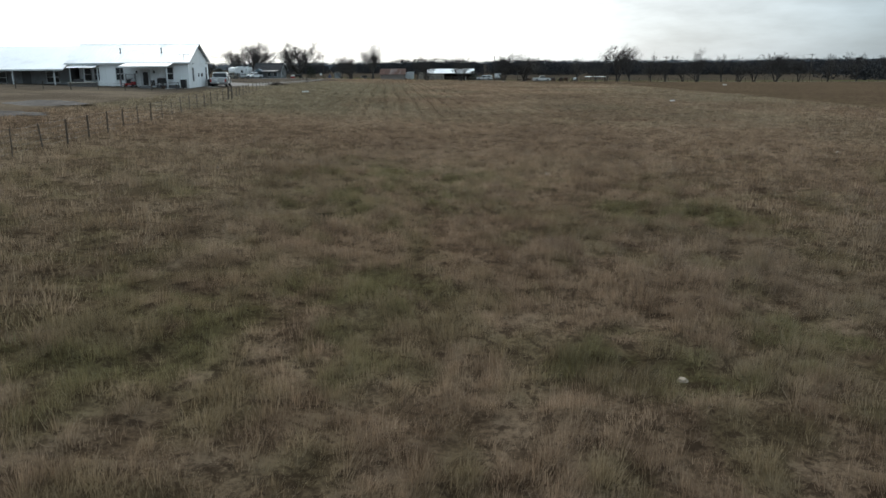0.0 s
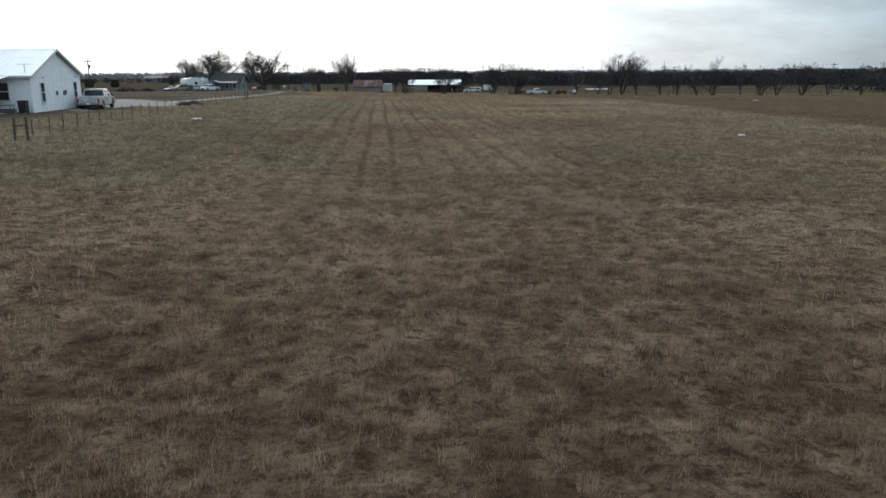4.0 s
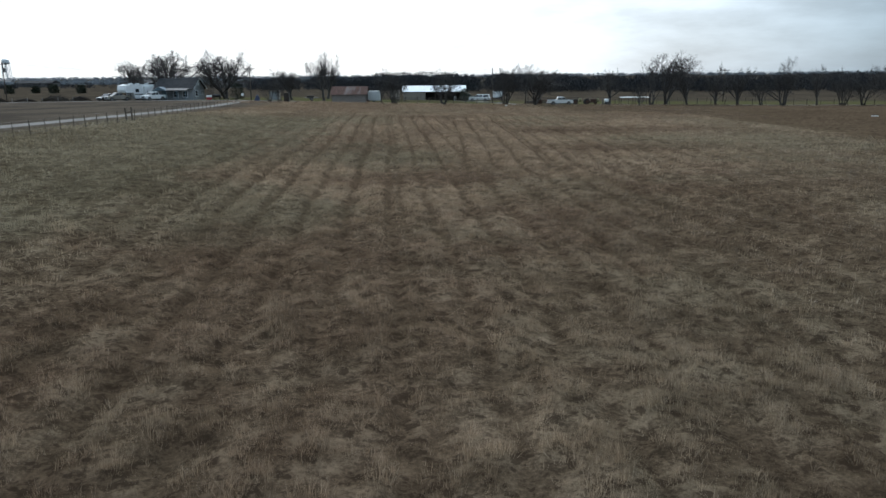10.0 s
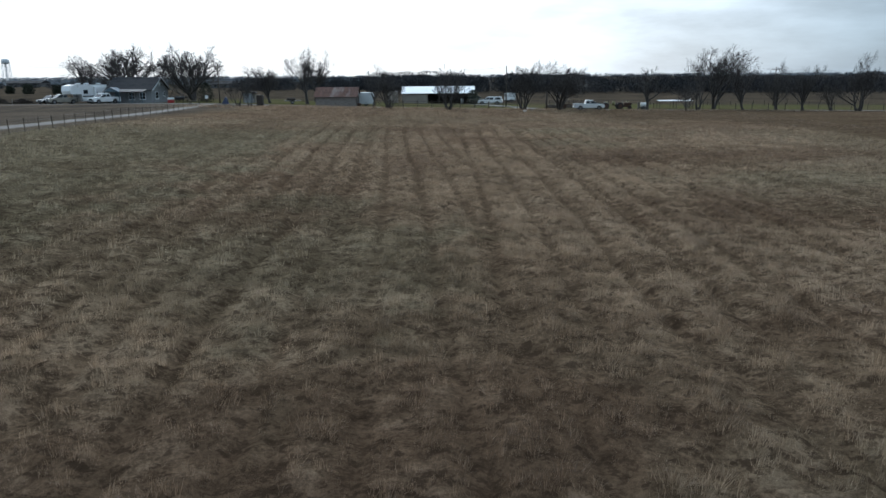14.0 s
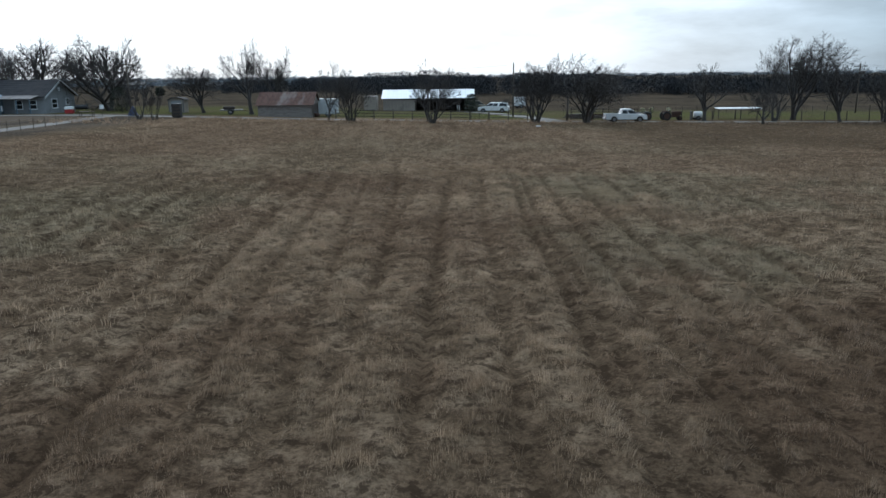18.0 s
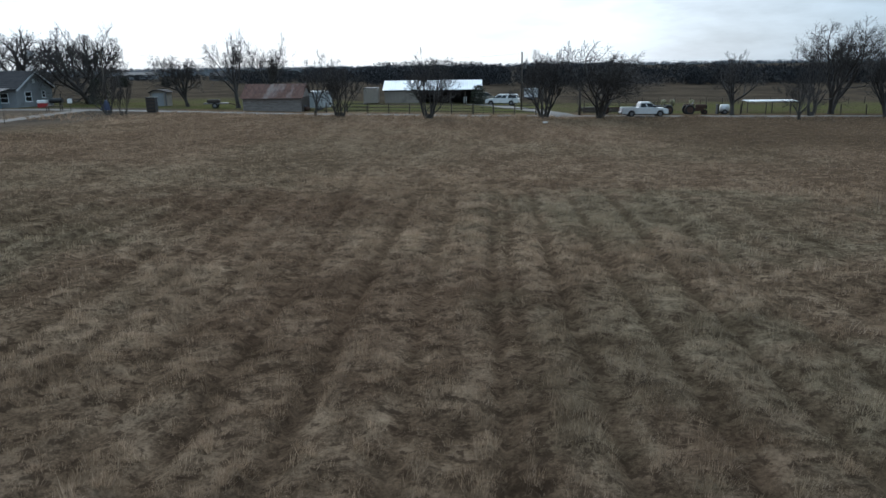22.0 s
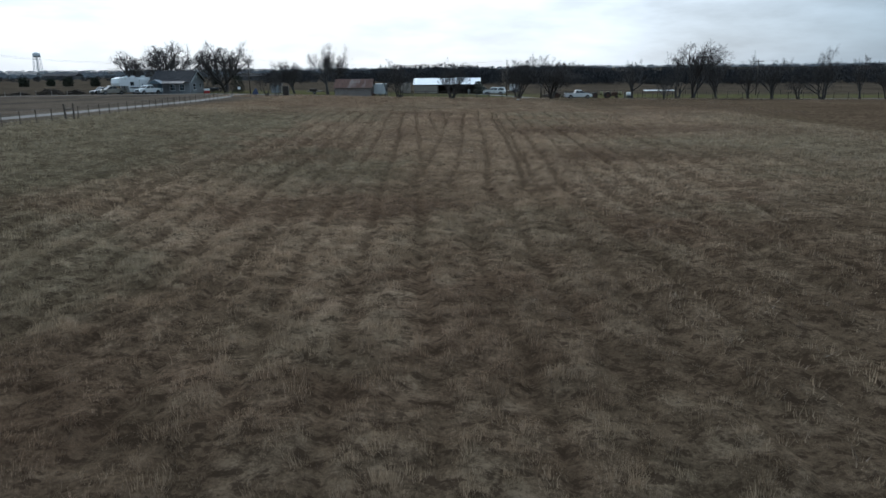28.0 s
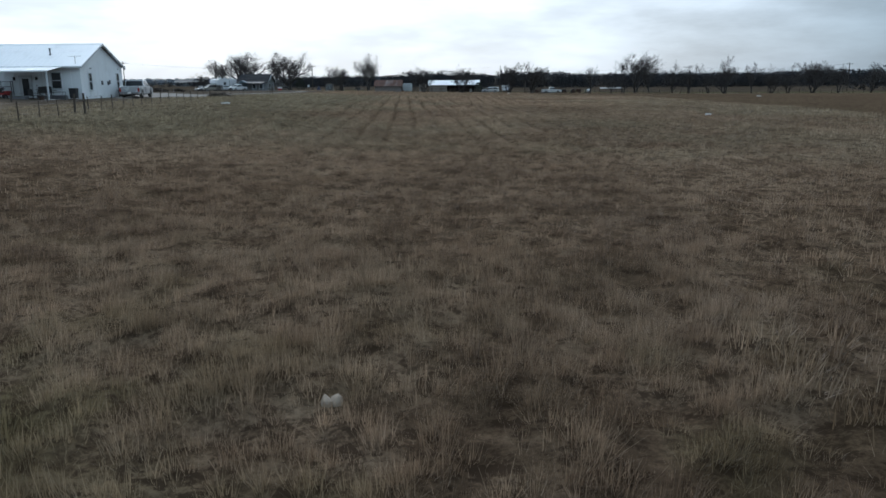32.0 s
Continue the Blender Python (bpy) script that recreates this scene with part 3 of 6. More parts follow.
def fork(rng, limbs, length, many, lo, angle, ratio, least=0.65):
    """Children along each limb and one that carries it on: start, direction, length, radius."""
    pts, dirs, rad = limbs
    n, seg = len(pts), dirs.shape[1]
    u = lo + (1 - lo) * (np.arange(many)[None] + rng.uniform(0.1, 0.9, (n, many))) / many
    u = np.concatenate([u, np.ones((n, 1))], 1)
    k = np.minimum((u * seg).astype(int), seg - 1)
    f = (u * seg - k)[..., None]
    row = np.arange(n)[:, None]
    p = pts[row, k] * (1 - f) + pts[row, k + 1] * f
    d = dirs[row, k]
    turn = rng.uniform(0, 6.28, (n, 1)) + np.arange(many + 1)[None] * 2.4 + rng.normal(0, 0.3, (n, many + 1))
    ref = np.where(np.abs(d[..., 2:3]) < 0.9, np.array([0, 0, 1.0]), np.array([1.0, 0, 0]))
    a = np.cross(d, ref)
    a /= np.linalg.norm(a, axis=2)[..., None]
    b = np.cross(d, a)
    open_by = np.radians(angle) * rng.uniform(least, 1.35 if least > 0.5 else 1.2, (n, many + 1))
    open_by[:, -1] *= 0.25
    side = a * np.cos(turn)[..., None] + b * np.sin(turn)[..., None]
    way = d * np.cos(open_by)[..., None] + side * np.sin(open_by)[..., None]
    ln = length[:, None] * ratio * rng.uniform(0.7, 1.2, (n, many + 1)) * (1.12 - 0.42 * (u - lo) / (1 - lo))
    r = (rad[row, k] * (1 - f[..., 0]) + rad[row, k + 1] * f[..., 0])
    r = np.concatenate([r[:, :-1] * 0.68, r[:, -1:]], 1)
    return p.reshape(-1, 3), way.reshape(-1, 3), ln.ravel(), r.ravel()


def tree_meshes(seed, height, width, stems=1, trunk=0.22, clear=0.28, upright=0.5, dense=1.0, lean=(0, 0), dome=0.5, wind=0.0, fine=0.013):
    """A bare winter tree: stems, limbs forking five times, the last shoots as fine twigs. dome: 1 wide and round, 0 a fan that widens upwards."""
    rng = np.random.default_rng(seed)
    t = 6.2832 * (np.arange(stems) + rng.uniform(0, 0.5, stems)) / stems
    out = np.stack([np.cos(t), np.sin(t), 0 * t], 1)
    many_stems = stems > 1
    foot = out * (0.10 + 0.05 * stems if many_stems else 0.0) - [0, 0, 0.3]
    way = out * (0.34 if many_stems else 0.06) + np.array([lean[0], lean[1], 1.0])
    low = height * clear + 0.3
    r = np.full(stems, trunk / math.sqrt(stems))
    bole = shoot(rng, foot, way / np.linalg.norm(way, axis=1)[:, None], low * rng.uniform(0.85, 1.1, stems), r, r * 0.78, 5, 0.05, np.array([0, 0, 0.02]))
    pieces, bark = [], []

    def lay(limbs, sides, into):
        pts, _, rad = limbs
        into.append(tubes(pts[:, :-1].reshape(-1, 3), pts[:, 1:].reshape(-1, 3), rad[:, :-1].ravel(), rad[:, 1:].ravel(), sides))
    lay(bole, 8, bark)
    bark.append(tubes(foot, foot + [0, 0, 0.75], r * 1.7, r * 1.02, 8))
    blow = np.array([0.22 * wind, 0, 0])
    limbs, length = bole, np.full(stems, height * 0.62)
    steps = ((8 if stems == 1 else 4, 0.5, 30 + 32 * dome, 0.78, 5, 5, 0.07), (4, 0.28, 40, 0.60, 4, 4, 0.09), (4, 0.25, 42, 0.58, 3, 3, 0.11), (4, 0.2, 44, 0.64, 2, 3, 0.12))
    for q, (many, lo, angle, ratio, seg, sides, wander) in enumerate(steps):
        many = max(2, int(round(many * (0.55 + 0.45 * dense))))
        p, d, length, r = fork(rng, limbs, length, many, lo, angle, ratio, 0.65 if q else 0.3)
        r = np.maximum(r * (0.8 if q == 0 else 0.92), fine)
        limbs = shoot(rng, p, d, length, r, np.maximum(r * 0.5, fine * 0.8), seg, wander, np.array([0, 0, (0.09 * upright + 0.02) * (1.0 if q else 0.8 - dome * 0.6)]) + blow * (q > 0))
        lay(limbs, sides, pieces)
    # the last shoots
    p, d, length, r = fork(rng, limbs, length, 5, 0.1, 42, 0.78)
    d = d + blow * 1.5 + [0, 0, 0.06 * upright]
    d /= np.linalg.norm(d, axis=1)[:, None]
    side = np.cross(d, rng.normal(0, 1, d.shape))
    side *= (fine * 0.62 / np.maximum(np.linalg.norm(side, axis=1), 1e-6))[:, None]
    tip = p + d * length[:, None]
    pieces.append((np.stack([p - side, p + side, tip + side * 0.4, tip - side * 0.4], 1).reshape(-1, 3), np.arange(len(p) * 4).reshape(-1, 4)))
    (tc, tf), (cc, cf) = joined(bark), joined(pieces)
    # fitted to its height and width
    top, mid = np.percentile(cc[:, 2], 99.6), np.median(cc[:, :2], 0)
    half = np.percentile(np.abs(cc[:, 0] - mid[0]), 97)
    base = low - 0.3
    for co in (tc, cc):
        g = np.clip(co[:, 2:3] / max(base, 0.1), 0, 1) ** 1.5
        co[:, :2] = co[:, :2] * (1 + (width / 2 / half - 1) * g)
        hi = co[:, 2] > base * 0.6
        co[hi, 2] = base * 0.6 + (co[hi, 2] - base * 0.6) * (height - base * 0.6) / (top - base * 0.6)
    T, C = mesh_from("trunk", tc, tf, True), mesh_from("crown", cc, cf)
    T.materials.append(M_BARK)
    C.materials.append(M_TWIG)
    return T, C


def put_tree(name, label, x, y, seed, group="", turn=0.0, **kw):
    T, C = tree_meshes(seed, **kw)
    t = thing(name, label, "tree", x, y, turn, group=group)
    part("trunk", T, None, t)
    part("crown", C, None, t, "leafless crown of fine twigs")
    return t


put_tree("oak_tree", "broad leafless oak with a wide spreading crown beside the road", -45.2, 246, 4, height=10.6, width=15.0, stems=2, trunk=0.5, clear=0.24, upright=0.12, dense=1.35, dome=1.0)
put_tree("pecan_tree", "broad leafless pecan behind the grey house", -63.0, 259.0, 8, height=11.6, width=14.5, trunk=0.36, clear=0.24, upright=0.35, dense=0.9, dome=0.7)
put_tree("pecan_tree", "leafless pecan behind the parked camper", -58.5, 241, 12, height=9.8, width=8.0, trunk=0.3, clear=0.25, upright=0.6, dense=0.9, dome=0.5)
put_tree("pecan_tree", "leafless pecan beside the grey house roof", -65.0, 244, 15, height=9.0, width=6.5, trunk=0.3, clear=0.25, upright=0.6, dense=0.8, dome=0.5)
put_tree("mesquite_tree", "low spreading leafless mesquite on the lawn", -28.9, 240, 21, height=6.6, width=7.0, trunk=0.22, clear=0.24, upright=0.4, dense=1.1)
put_tree("hackberry_tree", "slender leafless hackberry beside the rusty barn", -21.5, 238.5, 23, height=10.3, width=6.2, trunk=0.3, clear=0.34, upright=0.7, dense=0.95)
put_tree("hackberry_tree", "leafless hackberry behind the rusty barn", -24.0, 262, 25, height=10.2, width=6.8, trunk=0.28, clear=0.3, upright=0.6, dense=0.95)
verge = "bare trees along the field edge"
for nm, lb, x, y, sd, kw in (
    ("roadside_tree", "dark twiggy bare bush by the drive mouth", -28.5, 217, 31, dict(height=4.4, width=3.8, stems=2, trunk=0.14, clear=0.2, upright=0.7, dense=0.5, dome=0.35)),
    ("roadside_tree", "dark twiggy bare bush by the drive mouth", -26.6, 216.5, 32, dict(height=3.6, width=2.4, stems=2, trunk=0.1, clear=0.2, upright=0.7, dense=0.35, dome=0.35)),
    ("roadside_tree", "slim bare sapling in front of the rusty barn", -7.4, 220.5, 33, dict(height=6.8, width=4.4, trunk=0.13, clear=0.3, upright=0.6, dense=0.65)),
    ("roadside_tree", "many-stemmed bare bush at the field edge", -4.9, 221, 34, dict(height=6.3, width=5.2, stems=5, trunk=0.26, clear=0.16, upright=0.6, dense=0.68)),
    ("roadside_tree", "many-stemmed bare tree in front of the open shed", 4.9, 219.6, 35, dict(height=6.6, width=5.4, stems=4, trunk=0.26, clear=0.18, upright=0.6, dense=0.61)),
    ("roadside_tree", "bare tree with three straight stems beside the road", 17.2, 221.5, 36, dict(height=7.5, width=6.6, stems=3, trunk=0.28, clear=0.2, upright=0.65, dense=0.76)),
    ("roadside_tree", "bare tree with wind-swept fine twigs", 23.3, 221.3, 37, dict(height=7.5, width=8.2, stems=3, trunk=0.28, clear=0.2, upright=0.55, dense=0.79, lean=(0.10, 0), dome=0.2, wind=0.35)),
    ("roadside_tree", "bare spreading tree beside the rusty tractors", 39.6, 229, 38, dict(height=7.1, width=7.0, trunk=0.24, clear=0.26, upright=0.45, dense=0.72)),
    ("roadside_tree", "tall bare elm leaning with a wide fan of twigs", 52.2, 232, 39, dict(height=10.6, width=9.6, stems=2, trunk=0.36, clear=0.24, upright=0.95, dense=0.86, lean=(0.07, 0), dome=0.1, wind=0.25)),
    ("roadside_tree", "bare forked tree beside the leaning elm", 47.9, 227.5, 54, dict(height=9.0, width=7.0, stems=2, trunk=0.3, clear=0.22, upright=0.7, dense=0.72, dome=0.25)),
    ("roadside_tree", "low dark bare bush before the leaning elm", 43.4, 219.5, 55, dict(height=4.7, width=5.4, stems=2, trunk=0.16, clear=0.18, upright=0.4, dense=0.65, dome=0.7)),
    ("roadside_tree", "bare tree at the pasture fence", 53.7, 222.5, 40, dict(height=7.0, width=5.6, trunk=0.2, clear=0.24, upright=0.6, dense=0.72)),
    ("roadside_tree", "bare bushy tree at the pasture fence", 60.6, 225.5, 41, dict(height=7.7, width=6.4, stems=2, trunk=0.26, clear=0.2, upright=0.55, dense=0.79)),
    ("roadside_tree", "bare tree at the pasture fence", 64.8, 225, 42, dict(height=7.3, width=6.6, trunk=0.24, clear=0.24, upright=0.55, dense=0.76)),
    ("roadside_tree", "low bare tree at the pasture fence", 70.2, 226, 43, dict(height=6.2, width=5.6, stems=2, trunk=0.22, clear=0.2, upright=0.5, dense=0.72)),
    ("roadside_tree", "tall bare elm at the pasture fence", 73.2, 223, 44, dict(height=9.0, width=8.0, stems=3, trunk=0.36, clear=0.22, upright=0.6, dense=0.83)),
    ("roadside_tree", "slender bare tree at the pasture fence", 81.0, 225, 45, dict(height=7.9, width=4.6, trunk=0.2, clear=0.34, upright=0.75, dense=0.65)),
    ("roadside_tree", "thicket of bare stems at the pasture fence", 86.0, 224.5, 46, dict(height=7.1, width=7.0, stems=5, trunk=0.26, clear=0.2, upright=0.6, dense=0.72)),
    ("roadside_tree", "thicket of bare stems at the pasture fence", 90.5, 225, 47, dict(height=7.5, width=7.0, stems=4, trunk=0.26, clear=0.2, upright=0.6, dense=0.72)),
    ("roadside_tree", "dense dark bare tree at the pasture fence", 96.5, 224, 48, dict(height=7.9, width=8.4, stems=3, trunk=0.3, clear=0.2, upright=0.5, dense=0.86)),
    ("roadside_tree", "bare tree at the pasture fence", 103.5, 225, 49, dict(height=7.1, width=6.4, stems=2, trunk=0.24, clear=0.22, upright=0.55, dense=0.76)),
    ("roadside_tree", "bare tree at the pasture fence", 112.0, 225, 50, dict(height=7.7, width=7.6, stems=2, trunk=0.26, clear=0.22, upright=0.55, dense=0.79)),
    ("roadside_tree", "bare tree at the pasture fence", 121.0, 226, 51, dict(height=8.3, width=7.4, trunk=0.26, clear=0.22, upright=0.55, dense=0.79)),
    ("roadside_tree", "bare tree at the pasture fence", 131.0, 227, 52, dict(height=7.9, width=8.0, stems=2, trunk=0.26, clear=0.2, upright=0.5, dense=0.79)),
    ("roadside_tree", "bare tree at the pasture fence", 142.0, 228, 53, dict(height=7.5, width=8.0, stems=2, trunk=0.26, clear=0.2, upright=0.5, dense=0.79)),
):
    put_tree(nm, lb, x, y, sd, verge, **kw)
put_tree("lone_tree", "small round bare tree far out in the pasture", -100, 330, 61, height=6.6, width=6.4, trunk=0.3, clear=0.25, upright=0.4, dense=1.1)


# ---- far woods: one uncountable thicket of stems, twigs and dark scrub ----
def thicket(name, label, band, count, h, mat, seed, per=90, size=0.32):
    """Scrub woods inside a band of (x0, x1, y0, y1): every bush is a loose cloud of short, thin twig blades with a few stems."""
    rng = np.random.default_rng(seed)
    x0, x1, y0, y1 = band
    cx, cy = rng.uniform(x0, x1, count), rng.uniform(y0, y1, count)
    hh = h * rng.uniform(0.62, 1.12, count) * (0.86 + 0.3 * value_noise(cx * 0.05, cy * 0.02, seed))
    ww = hh * rng.uniform(0.45, 0.85, count)
    k = np.repeat(np.arange(count), per)
    m = len(k)
    th, u, q = rng.uniform(0, 6.2832, m), rng.uniform(0, 1, m) ** 0.5, rng.uniform(0, 1, m) ** 0.8
    prof = np.sqrt(np.clip(1 - ((q - 0.45) / 0.56) ** 2, 0.02, 1))
    px, py = cx[k] + np.cos(th) * u * ww[k] * prof, cy[k] + np.sin(th) * u * ww[k] * prof
    pz = land(cx, cy)[k] + q * hh[k]
    d = np.stack([np.cos(th) * 0.7 + rng.normal(0, 0.5, m), np.sin(th) * 0.7 + rng.normal(0, 0.5, m), rng.uniform(0.2, 1.4, m)], 1)
    d /= np.linalg.norm(d, axis=1)[:, None]
    s = np.stack([rng.normal(0, 1, m), rng.normal(0, 0.4, m), rng.normal(0, 0.4, m)], 1)
    s /= np.linalg.norm(s, axis=1)[:, None]
    L = (rng.uniform(0.5, 1.5, m) * h * 0.13)[:, None]
    W = (rng.uniform(0.5, 1.3, m) * size)[:, None]
    p = np.stack([px, py, pz], 1)
    co = np.stack([p - s * W, p + s * W, p + d * L], 1).reshape(-1, 3)
    ob = new(name, mesh_from(name, co, np.arange(len(co)).reshape(-1, 3)))
    ob.data.materials.append(mat)
    return tagged(ob, label, "woods", kind="stuff")


thicket("far_woods", "dark belt of leafless scrub woods beyond the pasture", (-25, 380, 385, 425), 1050, 6.3, M_THICKET, 71, 150, 0.17)
thicket("far_woods", "dark belt of leafless woods behind the farm sheds", (-95, 20, 440, 490), 330, 5.6, M_THICKET, 72, 120, 0.17)
# the two M_FARHILL belts carry their haze in the material colour
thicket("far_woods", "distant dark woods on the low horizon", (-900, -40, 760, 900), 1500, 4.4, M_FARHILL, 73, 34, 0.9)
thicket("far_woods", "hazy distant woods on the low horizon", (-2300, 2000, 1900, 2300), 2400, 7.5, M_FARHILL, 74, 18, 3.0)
thicket("far_woods", "dark scrub between the pastures", (-330, -60, 560, 640), 150, 3.4, M_THICKET, 75, 60, 0.5)
thicket("far_woods", "dark belt of scrub woods far along the fence", (140, 420, 236, 300), 420, 7.0, M_THICKET, 76, 120, 0.34)
for x, y, h in ((-189, 412, 3.6), (-181, 420, 3.0), (-169, 412, 3.8), (-153, 405, 3.4), (-120, 415, 3.5), (-106, 420, 2.8)):
    rng = np.random.default_rng(int(-x))
    n = 1400
    th, q = rng.uniform(0, 6.28, n), rng.uniform(0, 1, n)
    r = np.sqrt(rng.uniform(0.1, 1, n)) * 0.52 * h * np.sqrt(np.clip(1 - ((q - 0.4) / 0.66) ** 2, 0.02, 1)) * (1 + 0.25 * np.sin(th * 3 + x))
    p = np.stack([np.cos(th) * r, np.sin(th) * r, q * h], 1)
    d = rng.normal(0, 1, (n, 3)) * 0.3 + np.stack([np.cos(th), np.sin(th), 0.7 + 0 * th], 1) * 0.3
    s = rng.normal(0, 1, (n, 3)) * 0.11
    t = thing("cedar_bush", "dark round cedar bush in the pasture", "bush", x, y, group="cedar bushes in the pasture")
    part("foliage", mesh_from("foliage", np.stack([p - s, p + s, p + d], 1).reshape(-1, 3), np.arange(3 * n).reshape(-1, 3)), None, t)
    t.children[0].data.materials.append(M_CEDAR)
    part("trunk", Shape().tube((0, 0, -0.1), (0, 0, h * 0.5), 0.12, 0.05, 7), M_BARK, t)


# ---- the grass itself ----
def blades_mesh(name, label, rng, base, tip, half, kinds):
    """One narrow three-cornered blade for each base and tip."""
    m = len(base)
    d = tip - base
    a = np.arctan2(d[:, 1], d[:, 0]) + 1.5708 + rng.normal(0, 0.6, m)
    side = np.stack([np.cos(a), np.sin(a), 0 * a], 1) * half[:, None]
    co = np.stack([base - side, base + side, tip], 1).reshape(-1, 3)
    ob = new(name, mesh_from(name, co, np.arange(m * 3).reshape(-1, 3)))
    ob.data.materials.append(M_BLADE)
    sow(ob.data, np.repeat(kinds, 3, 0))
    return tagged(ob, label, "grass", kind="stuff")


def tufts(name, label, boxes, seed, blades, height, width, reach, even=0.66):
    """Tussocks, each a loose dome of blades bent by the wind, over areas (x0, x1, y0, y1, tussocks per square metre); few in the furrows."""
    rng = np.random.default_rng(seed)
    xs, ys = [], []
    for x0, x1, y0, y1, dn in boxes:
        n = int((x1 - x0) * (y1 - y0) * dn)
        xs.append(rng.uniform(x0, x1, n))
        ys.append(rng.uniform(y0, y1, n))
    x, y = np.concatenate(xs), np.concatenate(ys)
    thick = tussock(x, y)
    keep = rng.uniform(0, 1, len(x)) < (even + (1 - even) * thick) * np.clip(1 - 1.1 * rows_mask(x, y), 0, 1)
    x, y, thick = x[keep], y[keep], thick[keep]
    wild = 1 + 0.55 * smooth(y, 44, 26) - 0.3 * smooth(y, 166, 176)
    sz = (0.34 + 1.15 * thick) * rng.uniform(0.7, 1.3, len(x)) * wild
    kinds = sward(x, y)
    sz *= 1 - 0.28 * kinds[:, 0]
    kinds[:, 3] = np.clip(kinds[:, 3] + rng.normal(0, 0.10, len(x)), 0, 1)
    count = np.maximum(3, (blades * (0.6 + 0.5 * sz)).astype(int))
    k = np.repeat(np.arange(len(x)), count)
    m = len(k)
    th, q = rng.uniform(0, 6.2832, m), rng.uniform(0, 1, m)
    r = q ** 0.7 * reach * sz[k]
    lay = np.clip(0.08 + 0.64 * q + rng.normal(0, 0.2, m), 0.02, 1.05)
    L = height * sz[k] * rng.uniform(0.65, 1.25, m)
    blow = np.stack([0.15 + 0.7 * (value_noise(x * 0.35, y * 0.3, 61) - 0.5), 0.7 * (value_noise(x * 0.35, y * 0.3, 62) - 0.5)], 1) + rng.normal(0, 0.2, (len(x), 2))
    out = np.stack([np.cos(th) * lay + blow[k, 0] * 0.55, np.sin(th) * lay + blow[k, 1] * 0.55], 1)
    bx, by = x[k] + np.cos(th) * r, y[k] + np.sin(th) * r
    base = np.stack([bx, by, land(bx, by) + turf(bx, by) - 0.02], 1)
    run = np.hypot(out[:, 0], out[:, 1])
    rise = np.sqrt(np.clip(1 - (0.85 * np.minimum(run, 1.1)) ** 2, 0.03, 1))
    tip = base + np.stack([out[:, 0] * 0.85 * L, out[:, 1] * 0.85 * L, L * rise + 0.01], 1)
    return blades_mesh(name, label, rng, base, tip, width * rng.uniform(0.6, 1.3, m), kinds[k])


tufts("grass", "dense tussocks of dry straw-coloured winter grass", [(-6, 8, 4, 30, 100), (-4, 10, 30, 66, 92), (-2.5, 12, 66, 112, 92), (2, 17, 112, 174, 88)], 81, 9, 0.128, 0.0033, 0.066, 0.5)
tufts("grass", "dry winter grass farther across the field",
      [(-15, -6, 4, 30, 26), (8, 20, 4, 30, 26), (-15, -4, 30, 66, 22), (10, 22, 30, 66, 22), (-15, -2.5, 66, 112, 20), (12, 25, 66, 112, 20), (-16, 2, 112, 174, 18), (17, 30, 112, 174, 18)], 82, 7, 0.14, 0.0075, 0.10)
tufts("grass", "dry winter grass on the far sides of the field", [(-26, -15, 2, 174, 6), (22, 40, 4, 174, 5)], 84, 6, 0.18, 0.015, 0.18)
tufts("grass", "short brown grass of the field's unploughed end", [(-24, 50, 172, 217, 11)], 85, 6, 0.16, 0.013, 0.16)
tufts("weeds", "tall dead weeds along the verge of the road", [(-36, -23, 207, 218, 3), (-24, 14, 216.5, 223.5, 4), (14, 60, 217, 223.4, 5), (60, 130, 217, 222, 2)], 83, 12, 0.42, 0.012, 0.22)


# ---- shared parts ----
def window(parent, x, y, z, w, h, face="y", label="", sign=-1, frame_mat=None):
    """A double-hung window on a wall: frame bars, sill, two panes. x, y, z: its lower middle on the wall's outside."""
    fm = frame_mat or M_TRIM
    hold = Shape()
    t = 0.07

    def bx(s, u0, u1, d0, d1, z0, z1):
        if face == "y":
            s.box(x + u0, x + u1, y + sign * d0, y + sign * d1, z + z0, z + z1)
        else:
            s.box(x + sign * d0, x + sign * d1, y + u0, y + u1, z + z0, z + z1)
        return s
    bx(hold, -w / 2, w / 2, -0.02, 0.05, h - t, h)
    bx(hold, -w / 2, w / 2, -0.02, 0.05, 0, t)
    bx(hold, -w / 2, -w / 2 + t, -0.02, 0.05, t, h - t)
    bx(hold, w / 2 - t, w / 2, -0.02, 0.05, t, h - t)
    bx(hold, -w / 2 + t, w / 2 - t, -0.02, 0.045, h / 2 - t / 2, h / 2 + t / 2)
    win = part("window", hold, fm, parent, label)
    for z0, z1 in ((t, h / 2 - t / 2), (h / 2 + t / 2, h - t)):
        part("pane", bx(Shape(), -w / 2 + t, w / 2 - t, -0.02, 0.015, z0, z1), M_PANE, win)
    part("sill", bx(Shape(), -w / 2 - 0.05, w / 2 + 0.05, -0.01, 0.10, -0.05, 0), fm, win)
    return win


